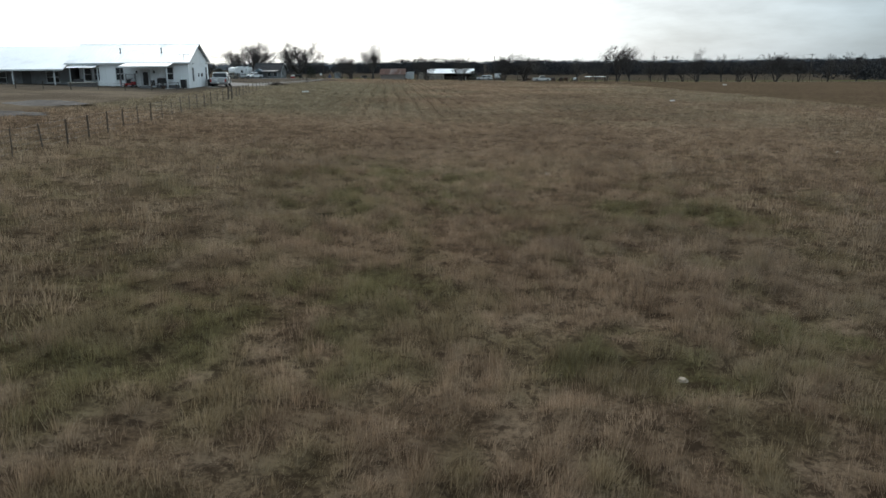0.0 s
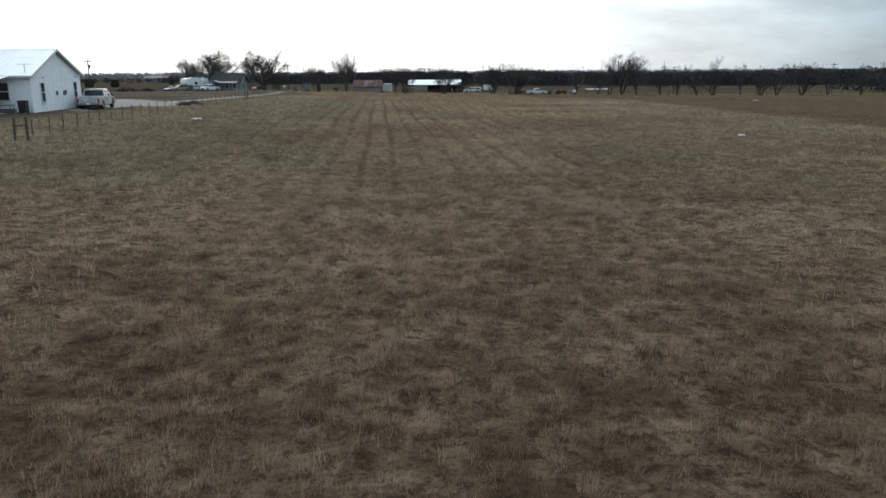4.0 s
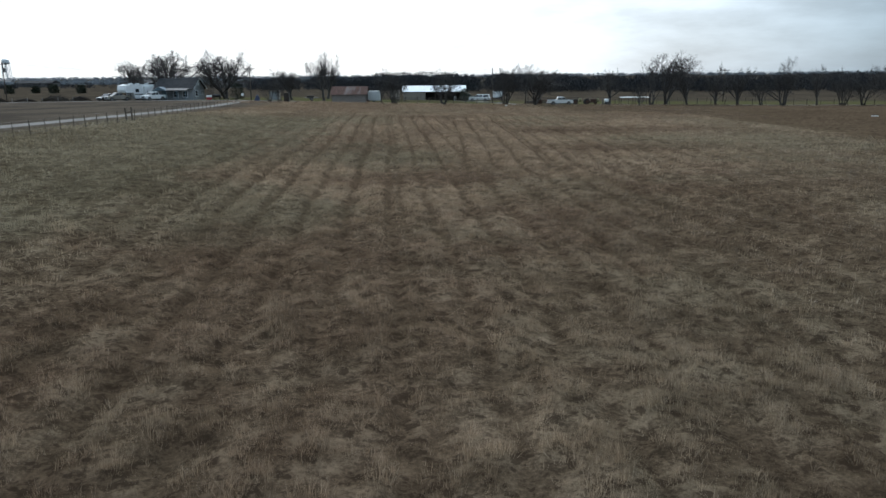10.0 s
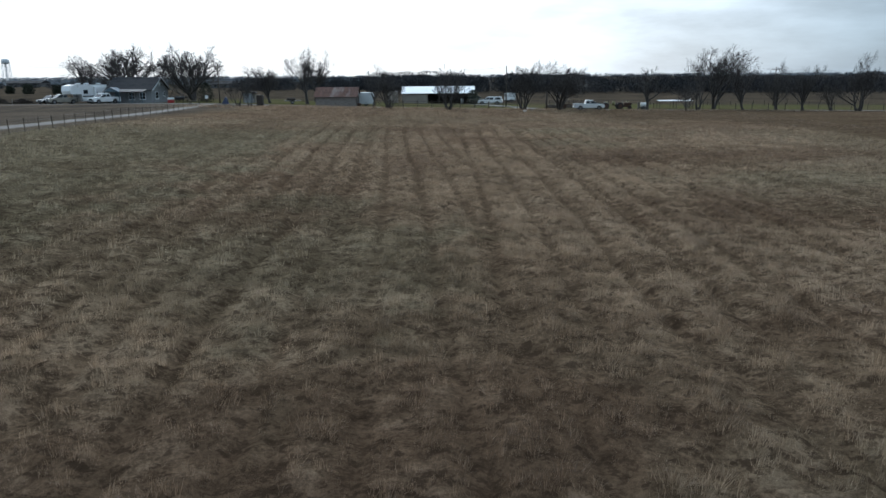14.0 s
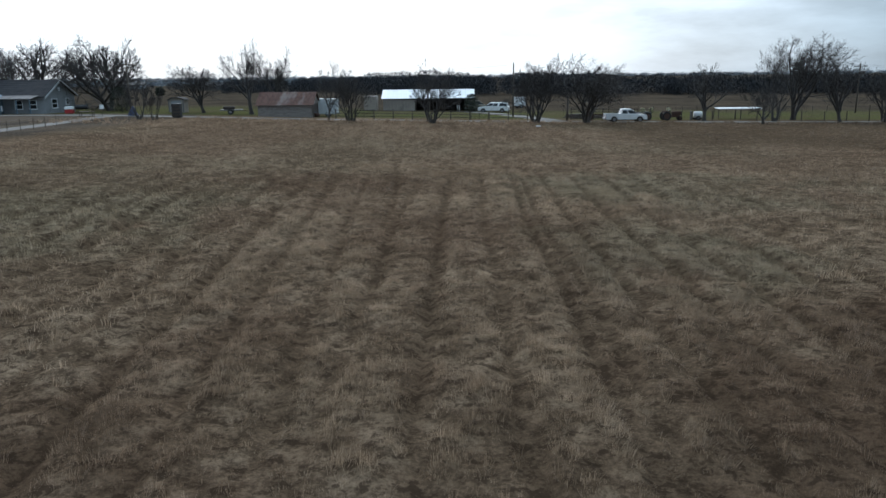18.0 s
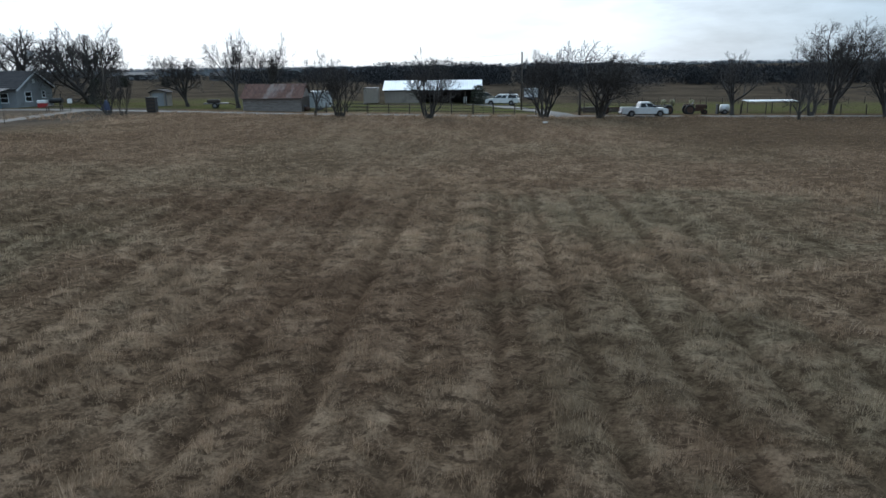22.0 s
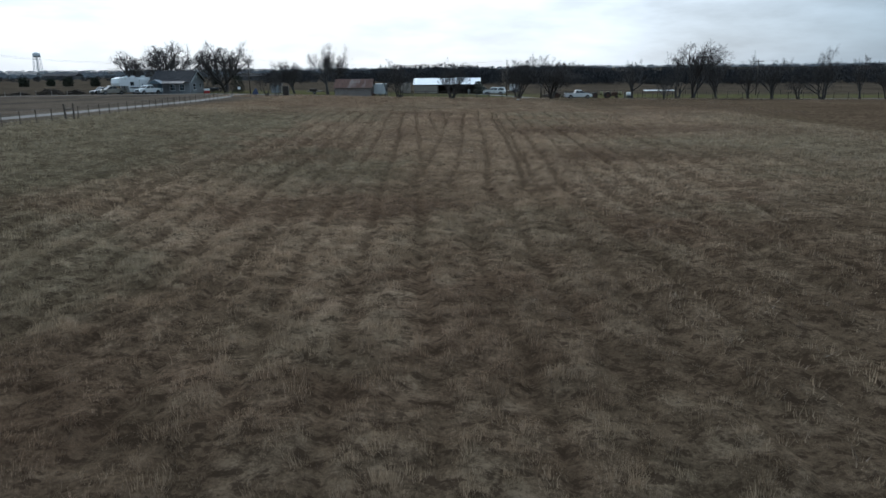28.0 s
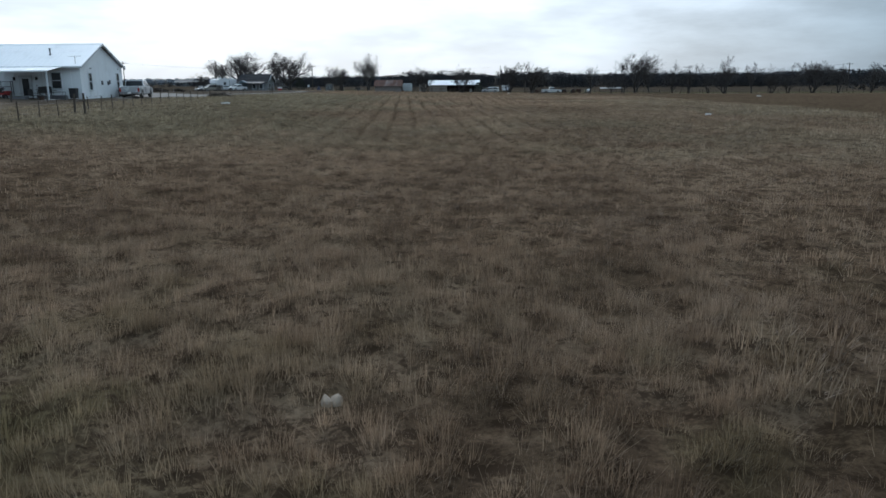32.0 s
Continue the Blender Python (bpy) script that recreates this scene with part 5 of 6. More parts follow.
# ---- vehicles: nose towards +x, standing on z = 0 ----
def vehicle(name, label, x, y, turn, paint, kind, length=5.6, width=1.95, height=1.85, z=None):
    t = thing(name, label, "car" if kind in ("suv", "sedan") else "truck", x, y, turn, z)
    h, w, l = height, width / 2, length / 2
    belt, sillz = h * (0.58 if kind == "sedan" else 0.62), h * 0.22
    nose = l - length * (0.26 if kind == "sedan" else 0.235)
    r = h * 0.22
    fa, ra = l - length * 0.17, -l + length * 0.21

    def arch(cx):
        return [(cx + r * 1.2 * math.cos(a), r + r * 1.2 * math.sin(a)) for a in [3.1416 * q / 6 for q in range(7)]]
    low = [(-l, sillz), (-l, belt * 0.95)]
    if kind == "pickup":
        low += [(-l + 0.05, belt)]
    low += [(nose, belt), (l - 0.30, belt * 0.955), (l - 0.06, belt * 0.90), (l, belt * 0.72), (l, sillz)]
    under = [(fa + r * 1.2, sillz)] + [p for p in arch(fa) if p[1] > sillz] + [(fa - r * 1.2, sillz), (ra + r * 1.2, sillz)] + [p for p in arch(ra) if p[1] > sillz] + [(ra - r * 1.2, sillz)]
    body = part("body", Shape().prism(low + under, 1, -w, w), paint, t)
    c1 = {"pickup": -l + length * 0.36, "suv": -l + 0.06, "sedan": -l + length * 0.16, "shell": -l + 0.06}[kind]
    f1 = nose + 0.05
    top0, top1 = c1 + (0.22 if kind != "sedan" else 0.7), f1 - (0.85 if kind != "sedan" else 0.95)
    S = Shape()
    wt = w * 0.84
    S.add([(c1, -w * 0.98, belt), (f1, -w * 0.98, belt), (f1, w * 0.98, belt), (c1, w * 0.98, belt), (top0, -wt, h), (top1, -wt, h), (top1, wt, h), (top0, wt, h)],
          [(0, 1, 5, 4), (1, 2, 6, 5), (2, 3, 7, 6), (3, 0, 4, 7), (4, 5, 6, 7)])
    cab = part("cab", S, paint, body)
    part("roof_panel", Shape().box(top0 + 0.03, top1 - 0.03, -wt + 0.04, wt - 0.04, h - 0.01, h + 0.035, 0.02), paint, cab)

    def pane(u0, u1, side):
        g = Shape()
        vs = []
        for u, k in ((u0, 0.12), (u1, 0.12), (u1, 0.82), (u0, 0.82)):
            xb, xt = c1 + (f1 - c1) * u, top0 + (top1 - top0) * u
            yb, yt = w * 0.98, wt
            vs.append((xb + (xt - xb) * k, side * (yb + (yt - yb) * k + 0.006), belt + (h - belt) * k))
        g.add(vs + [(v[0], v[1] - side * 0.012, v[2]) for v in vs], [(0, 1, 2, 3), (7, 6, 5, 4), (0, 4, 5, 1), (1, 5, 6, 2), (2, 6, 7, 3), (3, 7, 4, 0)])
        return g
    cuts = {"pickup": ((0.06, 0.44), (0.50, 0.95)), "suv": ((0.05, 0.30), (0.34, 0.62), (0.66, 0.95)), "sedan": ((0.08, 0.46), (0.50, 0.92)), "shell": ((0.04, 0.40), (0.48, 0.70), (0.73, 0.95))}[kind]
    for s in (-1, 1):
        for a, b in cuts:
            part("side_window", pane(a, b, s), M_PANE, cab)
        part("mirror", Shape().box(f1 - 0.45, f1 - 0.25, s * (w + 0.02), s * (w + 0.22), belt + 0.05, belt + 0.25, 0.03), M_BLACK, body)
        part("headlamp", Shape().box(l - 0.10, l + 0.005, s * (w - 0.38), s * (w - 0.05), belt * 0.62, belt * 0.8, 0.03), M_LAMPC, body)
        part("tail_lamp", Shape().box(-l - 0.015, -l + 0.05, s * (w - 0.20), s * (w - 0.02), belt * 0.55, belt * 0.9, 0.02), M_LAMPR, body)
        for wx in (fa, ra):
            wheel_part(t, wx, s * (w - 0.13), r, r, 0.25)
    for u, xb, xt in ((1, f1, top1), (-1, c1, top0)):
        g = Shape()
        vs = [(xb + (xt - xb) * k + 0.007 * u, sy * (w * 0.88 - 0.12 * k), belt + (h - belt) * k) for k, sy in ((0.12, -1), (0.12, 1), (0.85, 1), (0.85, -1))]
        g.add(vs + [(v[0] - 0.014 * u, v[1], v[2]) for v in vs], [(0, 1, 2, 3), (7, 6, 5, 4), (0, 4, 5, 1), (1, 5, 6, 2), (2, 6, 7, 3), (3, 7, 4, 0)])
        part("windscreen" if u > 0 else "rear_window", g, M_PANE, cab)
    part("front_bumper", Shape().box(l - 0.12, l + 0.10, -w * 0.97, w * 0.97, sillz - 0.02, sillz + 0.25, 0.04), M_RIM if kind in ("pickup", "shell") else paint, body)
    part("rear_bumper", Shape().box(-l - 0.12, -l + 0.1, -w * 0.97, w * 0.97, sillz, sillz + 0.22, 0.04), M_RIM if kind in ("pickup", "shell") else paint, body)
    part("grille", Shape().box(l - 0.03, l + 0.02, -w * 0.55, w * 0.55, belt * 0.55, belt * 0.82, 0.01), M_BLACK, body)
    part("number_plate", Shape().box(-l - 0.135, -l - 0.12, -0.16, 0.16, sillz + 0.05, sillz + 0.2), M_LAMPC, body)
    if kind == "pickup":
        part("bed_floor", Shape().box(-l + 0.08, c1 - 0.03, -w + 0.1, w - 0.1, belt - 0.02, belt + 0.012), M_BLACK, body)
        for s in (-1, 1):
            part("bed_rail", Shape().box(-l + 0.02, c1 - 0.02, s * (w - 0.1), s * w, belt - 0.005, belt + 0.06, 0.015), paint, body)
        part("tailgate", Shape().box(-l - 0.012, -l + 0.05, -w + 0.2, w - 0.2, sillz + 0.25, belt + 0.05, 0.015), paint, body)
    part("underside", Shape().box(-l + 0.3, l - 0.3, -w + 0.2, w - 0.2, sillz - 0.1, sillz + 0.02), M_BLACK, body)
    return t


vehicle("pickup_truck", "silver crew-cab pickup parked by the white house", -29.3, 101.6, 99, M_CARSILVER, "pickup", 5.6, 2.0, 1.8)
vehicle("pickup_truck", "white extended-cab pickup on the caliche road", 28.8, 225.9, 0, M_CARWHITE, "pickup", 5.1, 1.85, 1.6)
vehicle("pickup_truck", "white pickup with a camper shell near the shed", 14.0, 260.5, 168, M_CARWHITE, "shell", 5.2, 1.9, 1.66)
vehicle("utility_vehicle", "beige utility vehicle parked beside the shed", 11.2, 268.5, 20, M_CARTAN, "suv", 4.0, 1.7, 1.8)
vehicle("pickup_truck", "white pickup parked by the camper", -56.4, 231.4, 240, M_CARWHITE, "pickup", 5.4, 1.9, 1.8)
vehicle("sedan_car", "black car parked on the yard", -67.0, 233.4, 245, M_CARBLACK, "sedan", 4.6, 1.8, 1.5)
vehicle("pickup_truck", "beige pickup parked on the yard", -64.3, 232.4, 225, M_CARTAN, "pickup", 5.2, 1.85, 1.75)

# ---- camper ----
t = thing("camper_trailer", "white fifth-wheel camper parked beside the grey house", "trailer", -61.2, 236.0, 241)
part("body", Shape().prism([(-3.0, 0.75), (-3.0, 3.35), (3.2, 3.45), (4.4, 3.2), (4.6, 2.3), (4.4, 1.75), (2.4, 1.7), (2.2, 0.75)], 1, -1.25, 1.25), M_CARWHITE, t)
part("skirt", Shape().box(-2.9, 2.1, -1.2, 1.2, 0.45, 0.76, 0.03), M_TRIM, t)
for wx in (-2.0, -0.7, 1.5):
    for s in (-1, 1):
        w = part("window", Shape().box(wx - 0.45, wx + 0.45, s * 1.24, s * 1.27, 1.75, 2.5, 0.02), M_DARKTRIM, t)
        part("pane", Shape().box(wx - 0.38, wx + 0.38, s * 1.27, s * 1.28, 1.82, 2.43), M_PANE, w)
d = part("door", Shape().box(0.15, 0.85, -1.28, -1.25, 0.85, 2.75, 0.02), M_TRIM, t)
part("pane", Shape().box(0.3, 0.7, -1.29, -1.28, 1.9, 2.5), M_PANE, d)
part("slide_out", Shape().box(-2.6, -0.1, 1.2, 1.75, 1.0, 3.0, 0.05), M_CARWHITE, t)
for q in (-2.2, 0.3, 2.0):
    part("roof_vent", Shape().box(q - 0.35, q + 0.35, -0.35, 0.35, 3.4, 3.68, 0.08), M_TRIM, t)
part("stripe", Shape().box(-2.99, 2.2, -1.262, -1.25, 1.2, 1.45).box(-2.99, 2.2, 1.25, 1.262, 1.2, 1.45), M_FADED, t, "grey painted side stripe")
for wx in (-1.6, -0.7):
    for s in (-1, 1):
        wheel_part(t, wx, s * 1.1, 0.36, 0.36, 0.24)
for s in (-1, 1):
    part("landing_leg", Shape().tube((3.0, s * 0.8, 0), (3.0, s * 0.8, 1.72), 0.06, 0.06, 8).box(2.85, 3.15, s * 0.8 - 0.15, s * 0.8 + 0.15, 0, 0.04), M_BLACK, t)

# ---- grey house ----
t = thing("grey_house", "grey lap-sided farmhouse with a dark shingle roof", "house", -49.3, 235.0, 0, 0.12)
L2, W2, E2, A2 = 8.0, 8.4, 2.55, 4.75
S = Shape().box(-0.1, 0.0, 0, W2, -0.4, E2)
for q in range(13):
    part("siding_board", Shape().prism([(0.004, q * 0.2), (0.03, q * 0.2), (0.012, q * 0.2 + 0.19), (0.004, q * 0.2 + 0.19)], 1, 0, W2), M_GREYSIDE, t)
part("gable_wall", S.add([(0.0, 0, E2), (0.0, W2, E2), (0.0, W2 / 2, A2 - 0.1)], [(0, 1, 2)]), M_GREYSIDE, t)
S = Shape().box(-L2, -0.1, 0, 0.12, -0.4, E2).box(-L2, -0.1, W2 - 0.12, W2, -0.4, E2).box(-L2, -L2 + 0.12, 0.12, W2 - 0.12, -0.4, E2)
part("wall", S.add([(-L2, 0, E2), (-L2, W2, E2), (-L2, W2 / 2, A2 - 0.1)], [(0, 1, 2)]), M_GREYSIDE, t)
roof2 = part("roof", Shape().prism([(-0.4, E2 - 0.14), (W2 / 2, A2 - 0.02), (W2 + 0.4, E2 - 0.14), (W2 / 2, A2 - 0.1)], 0, -L2 - 0.35, 0.4), M_SHINGLE, t, "dark grey shingle roof")
for s in (0, 1):
    for q in range(9):
        u0, u1 = q / 9, (q + 1) / 9
        y0, z0 = -0.45 + (W2 / 2 + 0.45) * u0, E2 - 0.12 + (A2 - E2 + 0.12) * u0
        y1, z1 = -0.45 + (W2 / 2 + 0.45) * u1, E2 - 0.12 + (A2 - E2 + 0.12) * u1
        if s:
            y0, y1 = W2 - y0, W2 - y1
        part("shingle_course", Shape().prism([(y0, z0 + 0.02), (y0, z0 + 0.09), (y1, z1 + 0.06), (y1, z1)], 0, -L2 - 0.4, 0.45), M_SHINGLE, roof2)
part("rake_trim", Shape().prism([(-0.47, E2 - 0.3), (-0.47, E2 - 0.1), (W2 / 2, A2 + 0.06), (W2 / 2, A2 - 0.16)], 0, 0.42, 0.5).prism([(W2 + 0.47, E2 - 0.3), (W2 + 0.47, E2 - 0.1), (W2 / 2, A2 + 0.06), (W2 / 2, A2 - 0.16)], 0, 0.42, 0.5), M_TRIM, roof2)
window(t, 0.03, 2.6, 0.85, 1.5, 1.3, "x", sign=1, frame_mat=M_WHITE)
window(t, 0.03, 6.2, 1.25, 0.8, 0.9, "x", sign=1, frame_mat=M_WHITE)
part("gable_vent", Shape().box(0.02, 0.06, W2 / 2 - 0.25, W2 / 2 + 0.25, 3.2, 3.7, 0.01), M_WHITE, t)
part("porch_roof", Shape().prism([(-2.4, 2.2), (-2.4, 2.3), (0.0, 2.7), (0.0, 2.58)], 0, -7.9, -0.6), M_FADED, t, "dull grey metal porch roof")
part("entry_gable", Shape().prism([(-7.6, 2.25), (-6.2, 3.05), (-4.8, 2.25), (-4.8, 2.15), (-6.2, 2.92), (-7.6, 2.15)], 1, -2.7, -0.2), M_BLUEGREY, t)
part("entry_pediment", Shape().prism([(-7.4, 2.25), (-6.2, 2.92), (-5.0, 2.25)], 1, -2.6, -2.5), M_BLUEGREY, t)
for px in (-8.8, -7.5, -4.9, -2.6, -0.75):
    part("porch_post", Shape().box(px - 0.07, px + 0.07, -2.4, -2.26, -0.4, 2.25, 0.015), M_BLUEGREY, t)
part("porch_floor", Shape().box(-7.9, -0.6, -2.5, 0, -0.4, 0.08, 0.02), M_CONC, t)
d = part("door", Shape().box(-6.65, -5.75, -0.05, -0.01, 0.1, 2.1, 0.01), M_BLUEGREY, t)
part("door_knob", Shape().tube((-5.85, -0.05, 1.05), (-5.85, -0.12, 1.05), 0.03, 0.03, 8), M_RIM, d)
for wx in (-8.2, -3.6, -1.6):
    window(t, wx, -0.02, 0.8, 1.1, 1.25, frame_mat=M_WHITE)
part("chimney_pipe", Shape().tube((-7.6, 5.2, 4.0), (-7.6, 5.2, 5.1), 0.09, 0.09, 10).tube((-7.6, 5.2, 5.05), (-7.6, 5.2, 5.2), 0.15, 0.15, 10), M_DARKTRIM, roof2)

t = thing("ice_chest", "red and white ice chest beside the grey house", "cooler", -45.6, 234.4, 15)
part("body", Shape().box(-0.55, 0.55, -0.35, 0.35, 0, 0.55, 0.05), M_RED, t)
part("lid", Shape().box(-0.57, 0.57, -0.37, 0.37, 0.56, 0.95, 0.05), M_SHEET, t)
t = thing("barbecue_smoker", "black drum smoker on legs beside the grey house", "grill", -44.2, 235.2, 5)
part("drum", Shape().tube((-0.8, 0, 0.85), (0.8, 0, 0.85), 0.32, 0.32, 14), M_BLACK, t)
part("chimney", Shape().tube((0.6, 0, 1.1), (0.6, 0, 1.7), 0.06, 0.06, 8), M_BLACK, t)
for sx in (-0.6, 0.6):
    for sy in (-0.22, 0.22):
        part("leg", Shape().tube((sx, sy, 0), (sx, sy, 0.7), 0.03, 0.03, 6), M_BLACK, t)
t = thing("garden_table", "low weathered wooden table near the drive mouth", "table", -37.4, 222.6, 8)
part("tabletop", Shape().box(-0.85, 0.85, -0.4, 0.4, 0.55, 0.61, 0.01), M_POLE, t)
for sx in (-0.75, 0.75):
    for sy in (-0.32, 0.32):
        part("leg", Shape().box(sx - 0.04, sx + 0.04, sy - 0.04, sy + 0.04, 0, 0.95 if sx > 0 else 0.55), M_POLE, t)
t = thing("tarp_pile", "small dark heap under a faded blue tarp among the bushes", "tarp", -33.2, 226.2, 0)
S = Shape()
n = 14
vs = [(0, 0, 1.25)]
for k in range(1, 5):
    for q in range(n):
        r = (0.15 * k) * (1 + 0.22 * math.sin(q * 2.1 + k))
        vs.append((math.cos(6.2832 * q / n) * r, math.sin(6.2832 * q / n) * r * 0.8, 1.25 * (1 - (k / 4) ** 1.5) + 0.06 * math.sin(q * 1.7)))
fs = [(0, 1 + q, 1 + (q + 1) % n) for q in range(n)]
for k in range(3):
    fs += [(1 + k * n + q, 1 + (k + 1) * n + q, 1 + (k + 1) * n + (q + 1) % n, 1 + k * n + (q + 1) % n) for q in range(n)]
part("tarp", S.add(vs, fs), M_BLUE, t, smooth=True)
t = thing("small_sign", "small white notice on a thin post by the drive", "sign", -35.0, 221.6, 10)
part("post", Shape().tube((0, 0, -0.2), (0, 0, 1.5), 0.03, 0.03, 6), M_POST, t)
part("board", Shape().box(-0.25, 0.25, -0.045, -0.03, 0.95, 1.45, 0.01), M_SHEET, t)

t = thing("garden_shed", "small pale garden shed with a low dark rounded roof", "shed", -32.8, 240.0, 4)
part("wall", Shape().box(-1.05, 1.05, 0, 2.4, -0.1, 1.85), M_TAN, t)
part("roof", Shape().prism([(-1.25, 1.82), (-0.6, 2.10), (0, 2.18), (0.6, 2.10), (1.25, 1.82), (1.25, 1.74), (0.6, 2.01), (0, 2.09), (-0.6, 2.01), (-1.25, 1.74)], 1, -0.25, 2.6), M_SHINGLE, t)
part("gable", Shape().prism([(-1.05, 1.8), (-0.6, 1.99), (0, 2.07), (0.6, 1.99), (1.05, 1.8)], 1, -0.01, 2.4), M_TAN, t)
for px in (-1.02, 1.02):
    part("corner_trim", Shape().box(px - 0.06, px + 0.06, -0.06, 0.0, -0.1, 1.8), M_DARKTRIM, t)
d = part("door", Shape().box(-0.75, 0.75, -0.04, -0.01, 0.0, 1.7), M_GREYSIDE, t)
part("latch", Shape().box(-0.05, 0.05, -0.07, -0.04, 0.8, 0.9), M_BLACK, d)
t = thing("feed_bin", "tall dark brown wooden bin by the road", "bin", -26.7, 223.8, 0)
part("body", Shape().box(-0.5, 0.5, -0.4, 0.4, 0, 1.6, 0.02), M_BLACK, t)
part("lid", Shape().box(-0.56, 0.56, -0.46, 0.46, 1.6, 1.68, 0.02), M_BLACK, t)
for q in range(4):
    part("slat", Shape().box(-0.52, 0.52, -0.425, -0.4, 0.15 + q * 0.37, 0.42 + q * 0.37), M_BRUSH, t)

# ---- rusty barn ----
t = thing("rusty_barn", "old board barn with a rusted sheet-iron roof", "barn", -18.8, 231.8, 0, -0.55)
BL, BW, BE, BA = 7.3, 5.0, 1.9, 3.45
rng = random.Random(4)
for q in range(9):
    z0 = q * 0.21
    cuts = [0.0, rng.uniform(2.2, 3.0), rng.uniform(4.6, 5.4), BL]
    for a, b in zip(cuts, cuts[1:]):
        part("board", Shape().box(a + 0.012, b - 0.012, -0.03 + rng.uniform(-0.012, 0.012), 0.02, z0 + 0.008, z0 + 0.2), M_GREYWOOD, t)
part("frame", Shape().box(0.02, BL - 0.02, 0.02, 0.1, -0.1, BE).box(0.0, 0.1, 0.1, BW, -0.1, BE).box(BL - 0.1, BL, 0.1, BW, -0.1, BE).box(0.02, BL - 0.02, BW - 0.1, BW, -0.1, BE), M_BRUSH, t)
for gx0 in (0.0, BL - 0.08):
    part("gable", Shape().prism([(0, BE), (BW / 2, BA - 0.1), (BW, BE)], 0, gx0, gx0 + 0.08), M_GREYWOOD, t)
for q in range(9):
    x0 = -0.25 + q * (BL + 0.5) / 9
    j = rng.uniform(-0.02, 0.03)
    part("roof_sheet", Shape().ribbed((x0, -0.35 - abs(j), BE - 0.10 + j), ((BL + 0.5) / 9 + 0.02, 0, 0), (0, BW / 2 + 0.35, BA - BE + 0.12), 5, 0.02, 0.04), M_RUST, t)
    part("roof_sheet", Shape().ribbed((x0 + (BL + 0.5) / 9, BW + 0.35, BE - 0.10 + j), (-(BL + 0.5) / 9 - 0.02, 0, 0), (0, -BW / 2 - 0.35, BA - BE + 0.12), 5, 0.02, 0.04), M_RUST, t)
t = thing("storage_trailer", "pale weathered box trailer beside the rusty barn", "trailer", -10.6, 236.5, 3, -0.55)
part("box", Shape().box(-1.7, 1.7, 0, 2.2, 0.35, 2.45, 0.04), M_GALV, t)
for q in range(6):
    part("rib", Shape().box(-1.55 + q * 0.62, -1.49 + q * 0.62, -0.03, 0, 0.4, 2.4), M_TRIM, t)
for s in (0.1, 2.1):
    wheel_part(t, 0.3, s, 0.33, 0.33, 0.2)
t = thing("tarp_bundle", "blue and maroon bundle beside the barn wall", "tarp", -11.9, 233.6, 0)
part("bundle", Shape().tube((-0.4, 0, 0.35), (0.5, 0.1, 0.4), 0.36, 0.30, 9), M_BLUE, t, smooth=True)
part("wrap", Shape().tube((0.4, -0.3, 0.3), (0.95, 0.1, 0.28), 0.28, 0.24, 9), M_RUSTIRON, t, smooth=True)
t = thing("storage_container", "tan storage container behind the farm fence", "container", -7.2, 261.5, 2)
part("box", Shape().ribbed((-1.1, 0, 0.1), (2.2, 0, 0), (0, 0, 2.3), 9, 0.03, 0.08).box(-1.1, 1.1, 0.02, 4.0, 0.1, 2.4), M_TAN, t)
part("roof", Shape().box(-1.14, 1.14, -0.04, 4.05, 2.4, 2.47, 0.02), M_FADED, t)
t = thing("old_trailer", "grey broken-down flat trailer under the hackberry", "trailer", -23.8, 237.0, 12)
part("bed", Shape().box(-1.6, 1.4, -0.8, 0.8, 0.55, 0.7, 0.02), M_FADED, t)
part("load", Shape().box(-1.2, 0.4, -0.6, 0.6, 0.7, 1.15, 0.12), M_BRUSH, t)
for s in (-0.85, 0.85):
    wheel_part(t, -0.2, s, 0.36, 0.36, 0.2)
part("drawbar", Shape().tube((1.4, 0, 0.6), (2.6, 0, 0.35), 0.05, 0.05, 6), M_RUSTIRON, t)

# ---- open pole shed ----
t = thing("pole_shed", "long pole shed with a white metal roof, open front", "shed", -5.3, 264.8, 0, -1.25)
SL, SW = 15.8, 6.2
part("front_wall", Shape().ribbed((0, 0, -0.1), (5.6, 0, 0), (0, 0, 2.32), 9, 0.03, 0.06), M_TAN, t, "tan metal wall of the closed bay")
part("side_wall", Shape().box(0, 0.08, 0.05, SW, -0.1, 2.3), M_TAN, t)
part("side_wall", Shape().box(5.5, 5.6, 0.05, SW, -0.1, 2.3), M_TAN, t)
part("back_wall", Shape().box(0, SL, SW - 0.08, SW, -0.1, 2.3), M_DARKIN, t)
part("end_wall", Shape().box(SL - 0.08, SL, 2.6, SW, -0.1, 2.3), M_DARKIN, t)
S = Shape()
part("roof", S.ribbed((-0.3, -0.4, 2.30), (SL + 0.6, 0, 0), (0, 3.5, 1.50), 22, 0.03, 0.06).ribbed((SL + 0.3, SW + 0.4, 2.30), (-SL - 0.6, 0, 0), (0, -3.5, 1.50), 22, 0.03, 0.06), M_ROOFW, t, "white metal roof")
part("eave_beam", Shape().box(0, SL, -0.05, 0.08, 2.12, 2.3), M_DARKIN, t)
part("gable_end", Shape().prism([(0, 2.28), (SW / 2, 3.72), (SW, 2.28)], 0, SL - 0.06, SL).prism([(0, 2.28), (SW / 2, 3.72), (SW, 2.28)], 0, 0, 0.06), M_TAN, t)
for px in (8.2, 10.8, 13.3, 15.7):
    part("post", Shape().box(px - 0.09, px + 0.09, -0.02, 0.16, -0.1, 2.2), M_POLE, t)
